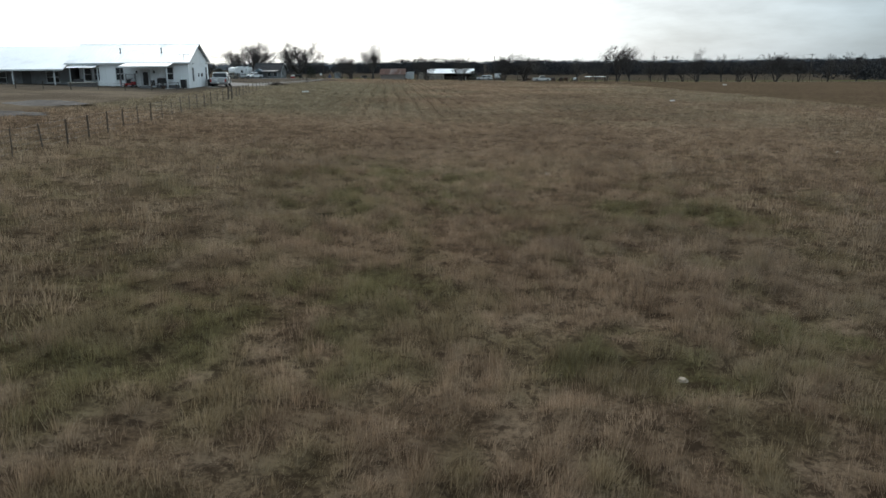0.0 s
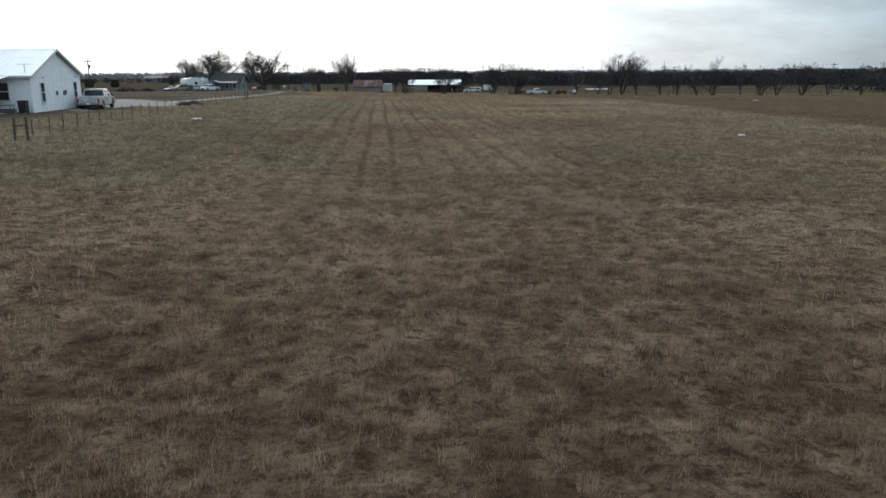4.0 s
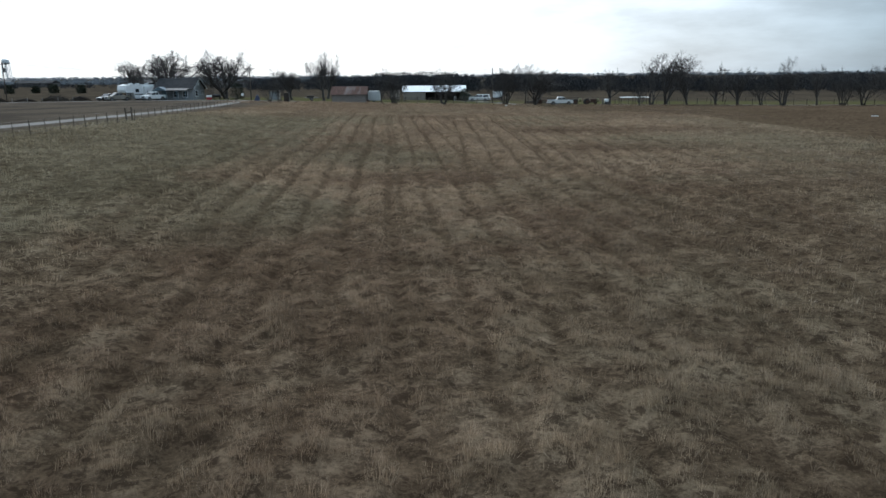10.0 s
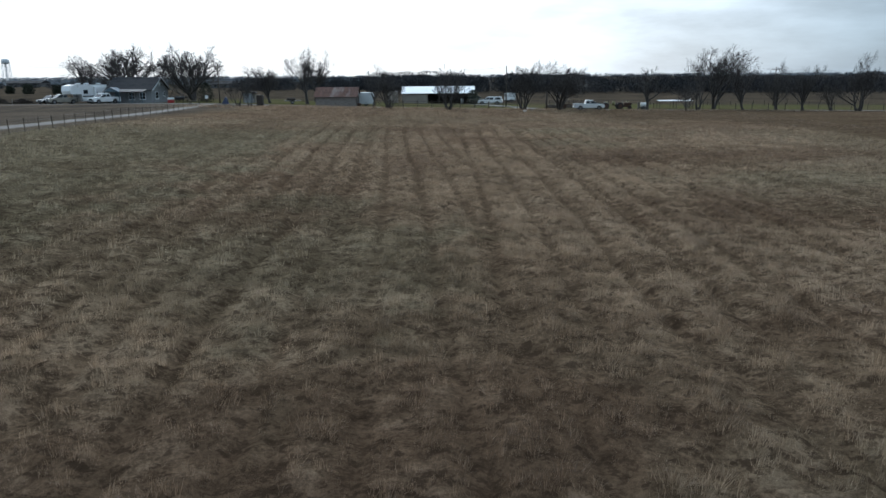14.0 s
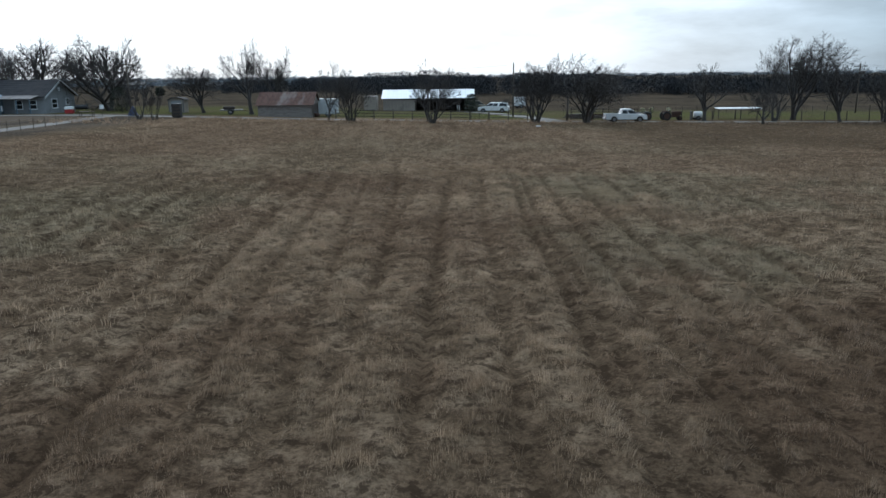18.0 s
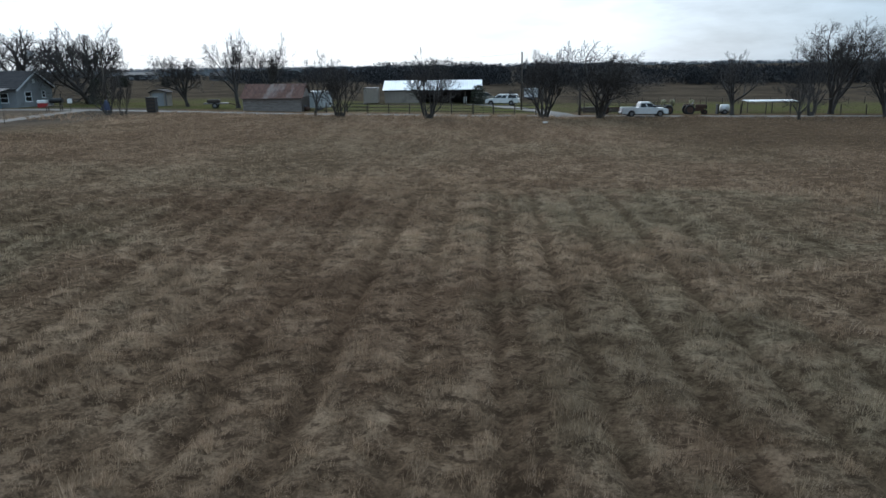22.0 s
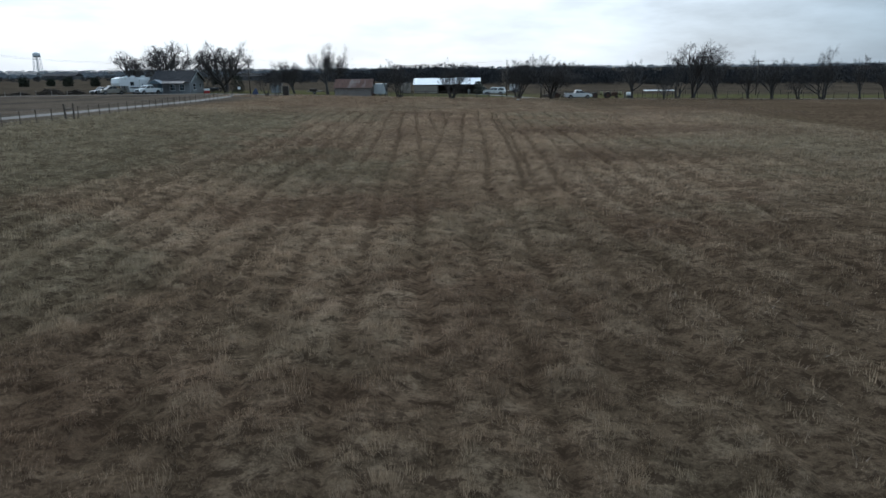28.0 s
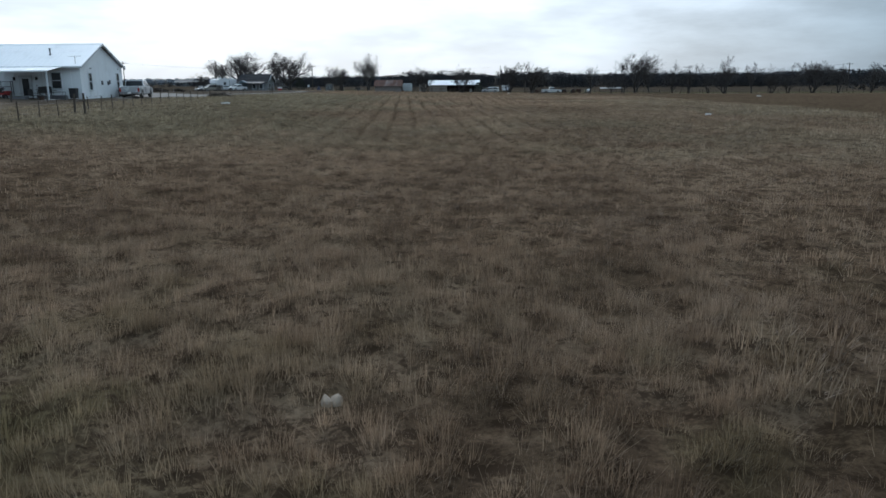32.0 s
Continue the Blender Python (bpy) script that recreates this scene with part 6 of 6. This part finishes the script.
for nm, lb, cat, bx, mt in (("workbench", "dark workbench inside the open shed", "bench", (6.4, 8.0, 3.0, 3.9, 0, 0.9), M_POLE), ("storage_drum", "pale drum standing in the open shed", "drum", (13.0, 13.5, 1.4, 1.9, 0, 1.15), M_SHEET),
                           ("stacked_crates", "dark crates stacked in the open shed", "crate", (9.2, 10.4, 2.4, 3.4, 0, 1.3), M_BRUSH)):
    o = thing(nm, lb, cat, -5.3 + (bx[0] + bx[1]) / 2, 264.8 + (bx[2] + bx[3]) / 2, 0, -1.32)
    hx, hy = (bx[1] - bx[0]) / 2, (bx[3] - bx[2]) / 2
    if nm == "storage_drum":
        part("barrel", Shape().tube((0, 0, 0.06), (0, 0, 1.1), 0.29, 0.29, 14), mt, o, smooth=True)
        part("rim", Shape().tube((0, 0, 1.1), (0, 0, 1.14), 0.31, 0.31, 14), M_TRIM, o)
    elif nm == "workbench":
        part("tabletop", Shape().box(-hx, hx, -hy, hy, 0.85, 0.92, 0.01), mt, o)
        for sx in (-1, 1):
            for sy in (-1, 1):
                part("leg", Shape().box(sx * hx * 0.9 - 0.04, sx * hx * 0.9 + 0.04, sy * hy * 0.85 - 0.04, sy * hy * 0.85 + 0.04, 0, 0.86), mt, o)
    else:
        for q in range(3):
            part("crate", Shape().box(-hx + 0.05 * q, hx - 0.08 * q, -hy, hy, q * 0.43, q * 0.43 + 0.4, 0.02), mt, o)

# ---- rail fence and gates in front of the shed ----
t = thing("rail_fence", "weathered wooden rail fence before the pole shed", "fence", -8.0, 229.6, 0, gz(2, 229.6))
for q in range(11):
    x = q * 2.5
    z = gz(-8 + x, 229.6) - gz(2, 229.6)
    part("post", Shape().tube((x, 0, z - 0.3), (x, 0, z + 1.25), 0.075, 0.07, 8), M_POLE, t)
    if q < 10 and q != 7:
        z2 = gz(-8 + x + 2.5, 229.6) - gz(2, 229.6)
        for h in (0.35, 0.72, 1.08):
            part("rail", Shape().tube((x, -0.06, z + h), (x + 2.5, -0.06, z2 + h), 0.04, 0.04, 6), M_POLE, t)
for gx0 in (-5.4, 9.6):
    t = thing("farm_gate", "dark steel tube farm gate in the rail fence", "gate", gx0, 229.2, 2)
    for h in (0.25, 0.5, 0.78, 1.12):
        part("rail", Shape().tube((0, 0, h), (2.3, 0, h), 0.025, 0.025, 6), M_BLACK, t)
    for x in (0.02, 1.15, 2.28):
        part("stile", Shape().tube((x, 0, 0.1), (x, 0, 1.16), 0.03, 0.03, 6), M_BLACK, t)
for x in (17.6, 22.0):
    solo("gate_post", Shape().tube((0, 0, -0.4), (0, 0, 3.1), 0.15, 0.13, 10).tube((0, 0, 3.1), (0, 0, 3.16), 0.15, 0.10, 10), M_POLE, "thick dark gate post beside the road", "post", x, 228.6, group="gate posts", smooth=True)


t = thing("corral_fence", "dark pipe corral fence with many rails by the tractors", "fence", 23.0, 232.2, 0)
z0 = gz(23.0, 232.2)
for q in range(6):
    x = q * 2.1
    z = gz(23 + x, 232.2) - z0
    part("post", Shape().tube((x, 0, z - 0.3), (x, 0, z + 1.55), 0.06, 0.06, 8), M_POLE, t)
    if q < 5:
        z2 = gz(25.1 + x, 232.2) - z0
        for h in (0.35, 0.7, 1.05, 1.4):
            part("rail", Shape().tube((x, -0.05, z + h), (x + 2.1, -0.05, z2 + h), 0.035, 0.035, 6), M_POLE, t)


def shrub(x, y, h, w, seed, label):
    """A dense dark evergreen bush of many small leaves on a few stems."""
    rng = np.random.default_rng(seed)
    n = 2600
    th, q = rng.uniform(0, 6.2832, n), rng.uniform(0, 1, n)
    r = rng.uniform(0.15, 1, n) ** 0.5 * w / 2 * np.sqrt(np.clip(1 - ((q - 0.42) / 0.6) ** 2, 0.02, 1)) * (1 + 0.22 * np.sin(3 * th + seed) + 0.15 * np.sin(7 * q + 2 * th))
    p = np.stack([np.cos(th) * r, np.sin(th) * r, 0.1 + q * h], 1)
    d, s = rng.normal(0, 0.10, (n, 3)) + [0, 0, 0.08], rng.normal(0, 0.035, (n, 3))
    t = thing("evergreen_shrub", label, "shrub", x, y)
    leaves = mesh_from("foliage", np.stack([p - s, p + s, p + d], 1).reshape(-1, 3), np.arange(3 * n).reshape(-1, 3))
    leaves.materials.append(M_CEDAR)
    part("foliage", leaves, None, t)
    for k in range(3):
        a = 2.1 * k + seed
        part("stem", Shape().tube((0.08 * math.cos(a), 0.08 * math.sin(a), -0.15), (0.3 * math.cos(a), 0.3 * math.sin(a), h * 0.6), 0.05, 0.02, 6), M_BARK, t)


shrub(10.2, 261.0, 2.9, 2.6, 3, "dark evergreen bush at the end of the pole shed")
shrub(-41.0, 240.5, 3.4, 3.0, 5, "dark evergreen bush behind the blue tarp heap")


# ---- poles and lines ----
def utility_pole(name, label, x, y, top, arm=True, can=True, turn=0.0, r=0.13):
    t = thing(name, label, "utility pole", x, y, turn)
    h = top - gz(x, y)
    part("pole", Shape().tube((0, 0, -0.5), (0, 0, h), r, r * 0.7, 10), M_POLE, t, smooth=True)
    if arm:
        part("crossarm", Shape().box(-1.1, 1.1, -0.16, -0.06, h - 0.55, h - 0.42, 0.01), M_POLE, t)
        for s in (-1.0, -0.35, 0.35, 1.0):
            part("insulator", Shape().tube((s, -0.11, h - 0.42), (s, -0.11, h - 0.24), 0.05, 0.03, 8), M_TRIM, t)
    else:
        part("insulator", Shape().tube((0, 0, h), (0, 0, h + 0.2), 0.05, 0.03, 8), M_TRIM, t)
    if can:
        part("transformer", Shape().tube((0.36, -0.05, h - 2.2), (0.36, -0.05, h - 1.35), 0.22, 0.22, 12).tube((0.36, -0.05, h - 1.35), (0.36, -0.05, h - 1.2), 0.08, 0.05, 8), M_FADED, t, "grey transformer can")
        part("bracket", Shape().box(0.05, 0.3, -0.05, 0.05, h - 1.75, h - 1.65), M_BLACK, t)
    return Vector((x, y, top - 0.2))


A = utility_pole("utility_pole", "wooden utility pole with a transformer by the shed", 16.0, 242.5, 6.5, False)
B = utility_pole("utility_pole", "wooden utility pole near the oak", -35.8, 231.5, 7.2, True, False)
C0 = utility_pole("utility_pole", "leaning wooden utility pole with a transformer by the yard", -88.2, 232.5, 8.6)
D0 = utility_pole("utility_pole", "distant utility pole beyond the pasture", 74.6, 260, 6.2)
E0 = utility_pole("utility_pole", "distant utility pole at the woods edge", 133.0, 280, 6.9, True, False)
G0 = utility_pole("utility_pole", "tall wooden utility pole past the gravel yard", -76.9, 184.6, 8.4, True, False)
F0 = utility_pole("utility_pole", "distant utility pole far along the road", -190, 236, 8.4, True, False)
for a, b, n in ((A, D0, 2), (D0, E0, 2), (A, B, 1), (B, C0, 2), (C0, G0, 2), (C0, F0, 2)):
    S = Shape()
    for k in range(n):
        prev = None
        for q in range(17):
            u = q / 16
            p = a.lerp(b, u) + Vector((0, 0.5 * k, -1.1 * 4 * u * (1 - u) - 0.25 * k))
            if prev is not None:
                S.tube(prev, p, 0.011, 0.011, 3, False)
            prev = p
    ob = new("power_line", S.mesh("power_line", M_BLACK))
    tagged(ob, "thin black power lines strung between wooden poles", "cable", "power lines")


# ---- old farm machinery ----
def tractor(x, y, turn, paint, label, k=1.0):
    t = thing("farm_tractor", label, "tractor", x, y, turn, group="old tractors by the road")
    part("hood", Shape().box(0.2 * k, 1.7 * k, -0.28 * k, 0.28 * k, 0.85 * k, 1.4 * k, 0.1), paint, t)
    part("engine", Shape().box(-0.5 * k, 1.5 * k, -0.2 * k, 0.2 * k, 0.45 * k, 0.9 * k, 0.05), M_RUSTIRON, t)
    part("radiator_grille", Shape().box(1.68 * k, 1.78 * k, -0.25 * k, 0.25 * k, 0.7 * k, 1.35 * k, 0.03), M_BLACK, t)
    part("seat", Shape().box(-0.95 * k, -0.55 * k, -0.22 * k, 0.22 * k, 1.05 * k, 1.12 * k, 0.03).box(-1.0 * k, -0.92 * k, -0.2 * k, 0.2 * k, 1.05 * k, 1.35 * k, 0.02), M_BLACK, t)
    part("steering_wheel", Shape().tube((0.15 * k, 0, 1.3 * k), (-0.2 * k, 0, 1.55 * k), 0.02, 0.02, 6).tube((-0.2 * k, 0, 1.55 * k), (-0.22 * k, 0, 1.57 * k), 0.2 * k, 0.2 * k, 14), M_BLACK, t)
    part("exhaust_stack", Shape().tube((0.9 * k, 0.12, 1.35 * k), (0.9 * k, 0.12, 2.0 * k), 0.035, 0.035, 8), M_RUSTIRON, t)
    for s in (-1, 1):
        part("fender", Shape().prism([(-1.35 * k, 1.15 * k), (-1.2 * k, 1.42 * k), (-0.4 * k, 1.45 * k), (-0.15 * k, 1.2 * k), (-0.45 * k, 1.38 * k), (-1.15 * k, 1.36 * k)], 1, s * 0.5 * k, s * 0.82 * k), paint, t)
        wheel_part(t, -0.75 * k, s * 0.72 * k, 0.68 * k, 0.68 * k, 0.3 * k, rim=0.66, name="rear_wheel", rim_mat=M_RUSTIRON)
        wheel_part(t, 1.45 * k, s * 0.4 * k, 0.33 * k, 0.33 * k, 0.16 * k, name="front_wheel", rim_mat=M_RUSTIRON)
    part("axle", Shape().tube((-0.75 * k, -0.7 * k, 0.68 * k), (-0.75 * k, 0.7 * k, 0.68 * k), 0.09, 0.09, 8).tube((1.45 * k, -0.4 * k, 0.34 * k), (1.45 * k, 0.4 * k, 0.34 * k), 0.05, 0.05, 8), M_RUSTIRON, t)


tractor(32.2, 231.2, 178, M_FADED, "faded grey old tractor parked by the road", 0.78)
tractor(35.9, 231.4, 2, M_RUSTIRON, "rusty old tractor with large rear wheels", 0.85)
t = thing("feed_tank", "white barrel tank on a dark frame by the tractors", "tank", 39.4, 231.6, 0)
part("barrel", Shape().tube((-0.3, 0, 0.75), (0.65, 0, 0.75), 0.42, 0.42, 14), M_SHEET, t, smooth=True)
part("frame", Shape().box(-0.75, -0.6, -0.4, 0.4, 0, 1.2, 0.02).box(-0.6, 0.7, -0.4, -0.3, 0.2, 0.3).box(-0.6, 0.7, 0.3, 0.4, 0.2, 0.3), M_BLACK, t)
for sy in (-0.5, 0.5):
    wheel_part(t, 0.1, sy, 0.3, 0.3, 0.16)
t = thing("hay_rake", "tangled rusty farm implement beside the road", "implement", 27.2, 231.0, 4)
part("beam", Shape().box(-2.0, 2.0, -0.06, 0.06, 0.75, 0.87), M_RUSTIRON, t)
for q in range(9):
    x = -1.9 + q * 0.475
    part("tine", Shape().tube((x, 0, 0.8), (x + 0.1, -0.5, 0.55), 0.03, 0.02, 5).tube((x + 0.1, -0.5, 0.55), (x, -0.65, 0.05), 0.02, 0.015, 5), M_RUSTIRON, t)
for s in (-1.8, 1.8):
    wheel_part(t, s, 0.3, 0.5, 0.5, 0.12, rim=0.8, rim_mat=M_RUSTIRON)
for q, (x, y) in enumerate(((25.0, 236.0), (28.5, 237.5), (24.6, 239.0))):
    t = thing("lumber_stack", "dark stack of old boards and posts", "lumber", x, y, 10 * q)
    rng = random.Random(q)
    for k in range(8):
        z = 0.08 + 0.14 * (k // 2)
        part("board", Shape().box(-1.5 + rng.uniform(-0.3, 0.3), 1.5 + rng.uniform(-0.3, 0.3), -0.5 + 0.55 * (k % 2), -0.05 + 0.5 * (k % 2), z - 0.06, z + 0.06), M_POLE, t)
t = thing("low_shelter", "low flat white sheet roof on short posts", "shelter", 46.5, 236.0, 0)
part("roof", Shape().ribbed((-3.1, -0.9, 1.42), (6.2, 0, 0), (0, 2.2, 0.12), 10, 0.02, 0.05).box(-3.1, 3.1, -0.92, -0.9, 1.36, 1.45), M_GALV, t)
for x in (-3.0, 0, 3.0):
    for y in (-0.8, 1.2):
        part("post", Shape().box(x - 0.05, x + 0.05, y - 0.05, y + 0.05, -0.1, 1.42), M_POLE, t)
t = thing("flat_trailer", "small white utility trailer behind the parked pickup", "trailer", 20.0, 283, 20)
part("box", Shape().box(-1.1, 1.1, -0.9, 0.9, 0.5, 2.2, 0.05), M_CARWHITE, t)
part("deck", Shape().box(-2.6, 1.2, -1.0, 1.0, 0.4, 0.5), M_BLACK, t)
for s in (-1.0, 1.0):
    wheel_part(t, 0, s, 0.34, 0.34, 0.2)
for x, y in ((38.6, 258), (40.2, 259), (43.0, 258.5)):
    t = thing("yellow_drum", "pale yellow drum in the green pasture", "drum", x, y, group="yellow drums in the pasture")
    part("barrel", Shape().tube((0, 0, 0), (0, 0, 0.85), 0.36, 0.36, 14), M_YELLOW, t, smooth=True)
    part("rim", Shape().tube((0, 0, 0.83), (0, 0, 0.88), 0.38, 0.38, 14), M_YELLOW, t)

# ---- across the left pasture ----
t = thing("portable_toilet", "red portable toilet cabin standing by the road", "toilet", -100.2, 237, 10)
part("cabin", Shape().box(-0.58, 0.58, -0.58, 0.58, 0.08, 2.05, 0.04), M_RED, t)
part("roof", Shape().prism([(-0.62, 2.05), (-0.4, 2.25), (0.4, 2.25), (0.62, 2.05)], 1, -0.62, 0.62), M_RED, t)
part("door", Shape().box(-0.42, 0.42, -0.61, -0.58, 0.15, 1.95, 0.01), M_RED, t)
part("skid", Shape().box(-0.6, -0.4, -0.65, 0.65, 0, 0.08).box(0.4, 0.6, -0.65, 0.65, 0, 0.08), M_BLACK, t)
for q, (x, y, w, h) in enumerate(((-83, 243, 6.0, 1.3), (-77, 242, 4.0, 0.9), (-97, 244, 5.0, 0.8), (-90, 243, 4.0, 0.6))):
    rng = np.random.default_rng(100 + q)
    n = 900
    u, th = np.sqrt(rng.uniform(0, 1, n)), rng.uniform(0, 6.28, n)
    p = np.stack([np.cos(th) * u * w / 2, np.sin(th) * u * 1.0, h * (1 - u ** 2) * rng.uniform(0.3, 1.1, n)], 1)
    d = rng.normal(0, 1, (n, 3)) * [0.7, 0.4, 0.25]
    s = rng.normal(0, 1, (n, 3)) * 0.035
    ob = new("brush_pile", mesh_from("brush_pile", np.stack([p - s, p + s, p + d], 1).reshape(-1, 3), np.arange(3 * n).reshape(-1, 3)))
    ob.data.materials.append(M_BRUSH)
    ob.matrix_world = pose(x, y, gz(x, y))
    tagged(ob, "low dark heap of cut brush and earth", "brush pile", "brush piles beyond the road", "stuff")
t = thing("water_tower", "distant white municipal water tower on tall legs", "water tower", -898, 1669, 0)
gz0 = -gz(-898, 1669)
n, prof = 20, [(0.5, 45.5), (4, 45), (6.6, 43.5), (7.4, 41.5), (7.4, 37.5), (6.2, 35.5), (3, 34.6), (1.2, 34.4)]
S = Shape()
S.add([(math.cos(6.2832 * q / n) * r, math.sin(6.2832 * q / n) * r, z) for r, z in prof for q in range(n)],
      [(k * n + q, k * n + (q + 1) % n, (k + 1) * n + (q + 1) % n, (k + 1) * n + q) for k in range(len(prof) - 1) for q in range(n)])
part("tank", S, M_TRIM, t, smooth=True)
part("riser", Shape().tube((0, 0, 0), (0, 0, 34.5), 1.2, 1.2, 12), M_TRIM, t)
for q in range(6):
    a = 6.2832 * q / 6 + 0.3
    part("leg", Shape().tube((math.cos(a) * 9.5, math.sin(a) * 9.5, 0), (math.cos(a) * 7.2, math.sin(a) * 7.2, 38), 0.55, 0.5, 8), M_TRIM, t)
part("balcony", Shape().tube((0, 0, 37.6), (0, 0, 38.1), 8.1, 8.1, 20), M_TRIM, t)
for q, (x, y, w, d, h, tn) in enumerate(((-215, 640, 22, 10, 5, 12), (-330, 700, 30, 12, 5, -8), (-20, 470, 14, 9, 5, 5), (-130, 560, 18, 9, 4.5, 0), (-420, 800, 26, 12, 6, 10))):
    t = thing("distant_house", "small pale distant farm building among scrub", "house", x, y, tn, group="distant farm buildings")
    part("wall", Shape().box(-w / 2, w / 2, 0, d, -0.5, h * 0.6), M_FADED if q % 2 else M_GREYSIDE, t)
    part("roof", Shape().prism([(-0.6, h * 0.58), (d / 2, h), (d + 0.6, h * 0.58)], 0, -w / 2 - 0.6, w / 2 + 0.6), M_FADED if q % 2 == 0 else M_SHINGLE, t)
    for k in range(3):
        part("window", Shape().box(-w / 3 + k * w / 3 - 0.6, -w / 3 + k * w / 3 + 0.6, -0.06, 0, 0.9, 2.1), M_PANE, t)

# ---- litter, stones and small heaps in the field ----
def boulder(x, y, sx, sy, sz, seed, label, turn=0, lobes=1):
    """A broken stone: one or two angular lumps with chipped edges."""
    rng = random.Random(seed)
    bm = bmesh.new()
    for q in range(lobes):
        c = Vector(((q - (lobes - 1) / 2) * sx * 0.95, 0, sz * (0.62 if q == 0 else 0.5)))
        new_verts = []
        for a in range(26):
            d = Vector((rng.gauss(0, 1), rng.gauss(0, 1), rng.gauss(0, 1))).normalized() * rng.uniform(0.82, 1.08)
            k = 1.0 if lobes == 1 else 0.68
            new_verts.append(bm.verts.new(c + Vector((d.x * sx * k, d.y * sy, d.z * sz))))
        r = bmesh.ops.convex_hull(bm, input=new_verts)
        loose = [g for g in r["geom_interior"] if isinstance(g, bmesh.types.BMVert)]
        bmesh.ops.delete(bm, geom=loose, context="VERTS")
    bmesh.ops.bevel(bm, geom=bm.edges[:], offset=min(sx, sy, sz) * 0.07, segments=1, affect="EDGES", clamp_overlap=True)
    me = bpy.data.meshes.new("stone")
    bm.to_mesh(me)
    bm.free()
    me.materials.append(M_ROCK)
    ob = new("stone", me)
    ob.matrix_world = pose(x, y, gz(x, y) + float(turf(np.array(x), np.array(y))) - 0.03, 0, 0, turn)
    tagged(ob, label, "stone")


boulder(3.65, 28.0, 0.105, 0.085, 0.085, 3, "pale angular limestone lump lying in the grass", 20, 2)
boulder(2.98, 9.75, 0.10, 0.07, 0.05, 4, "small flat pale stone lying in the grass", -20)
boulder(18.0, 35.1, 0.15, 0.12, 0.09, 5, "small pale stone lying in the grass", 10)
for x, y, w, tn in ((-16.0, 88.8, 0.5, 15), (24.1, 81.4, 0.3, -20), (62.0, 170.0, 0.5, 0), (16.5, 211, 0.3, 0)):
    n = 7
    S = Shape()
    vs = [((i / (n - 1) - 0.5) * w * 1.5, (j / (n - 1) - 0.5) * w * 0.8, 0.22 + 0.05 * math.sin(i * 1.9 + j) + 0.03 * math.sin(j * 2.3)) for j in range(n) for i in range(n)]
    S.add(vs, [(j * n + i, j * n + i + 1, j * n + n + i + 1, j * n + n + i) for j in range(n - 1) for i in range(n - 1)])
    S.add([(v[0], v[1], v[2] - 0.012) for v in vs], [(j * n + i, j * n + n + i, j * n + n + i + 1, j * n + i + 1) for j in range(n - 1) for i in range(n - 1)])
    solo("plastic_sheet", S, M_SHEET, "crumpled white plastic scrap caught in the grass", "litter", x, y, tn, group="white scraps in the field")
for x, y, w, seed in ((-24.6, 112.5, 1.1, 1), (-25.1, 117.5, 1.4, 2)):
    rng = np.random.default_rng(seed)
    n = 200
    u, th = np.sqrt(rng.uniform(0, 1, n)), rng.uniform(0, 6.28, n)
    p = np.stack([np.cos(th) * u * w / 2, np.sin(th) * u * 0.5, 0.55 * (1 - u ** 2) * rng.uniform(0.2, 1.0, n)], 1)
    d, s = rng.normal(0, 1, (n, 3)) * [0.4, 0.3, 0.2], rng.normal(0, 1, (n, 3)) * 0.03
    ob = new("brush_pile", mesh_from("brush_pile", np.stack([p - s, p + s, p + d], 1).reshape(-1, 3), np.arange(3 * n).reshape(-1, 3)))
    ob.data.materials.append(M_BRUSH)
    ob.matrix_world = pose(x, y, gz(x, y))
    tagged(ob, "small dark heap of dead brush against the wire fence", "brush pile", "brush piles at the fence", "stuff")
for x, y, r, h, q in ((-29.5, 56, 3.6, 0.3, 1), (-27.2, 46, 3.0, 0.22, 2)):
    n, k = 22, 8
    S = Shape()
    rng = random.Random(q)
    vs = [(0, 0, h)] + [(math.cos(6.2832 * a / n) * r * b / k * (1 + 0.18 * math.sin(3 * a + q)), math.sin(6.2832 * a / n) * r * 0.7 * b / k, h * (1 - (b / k) ** 1.6) - 0.06 + rng.uniform(-0.05, 0.05)) for b in range(1, k + 1) for a in range(n)]
    S.add(vs, [(0, 1 + a, 1 + (a + 1) % n) for a in range(n)] + [(1 + b * n + a, 1 + b * n + n + a, 1 + b * n + n + (a + 1) % n, 1 + b * n + (a + 1) % n) for b in range(k - 1) for a in range(n)])
    solo("earth_mound", S, M_BRUSH, "low mound of dark bare earth beside the yard", "mound", x, y, 0, group="earth mounds", smooth=True)
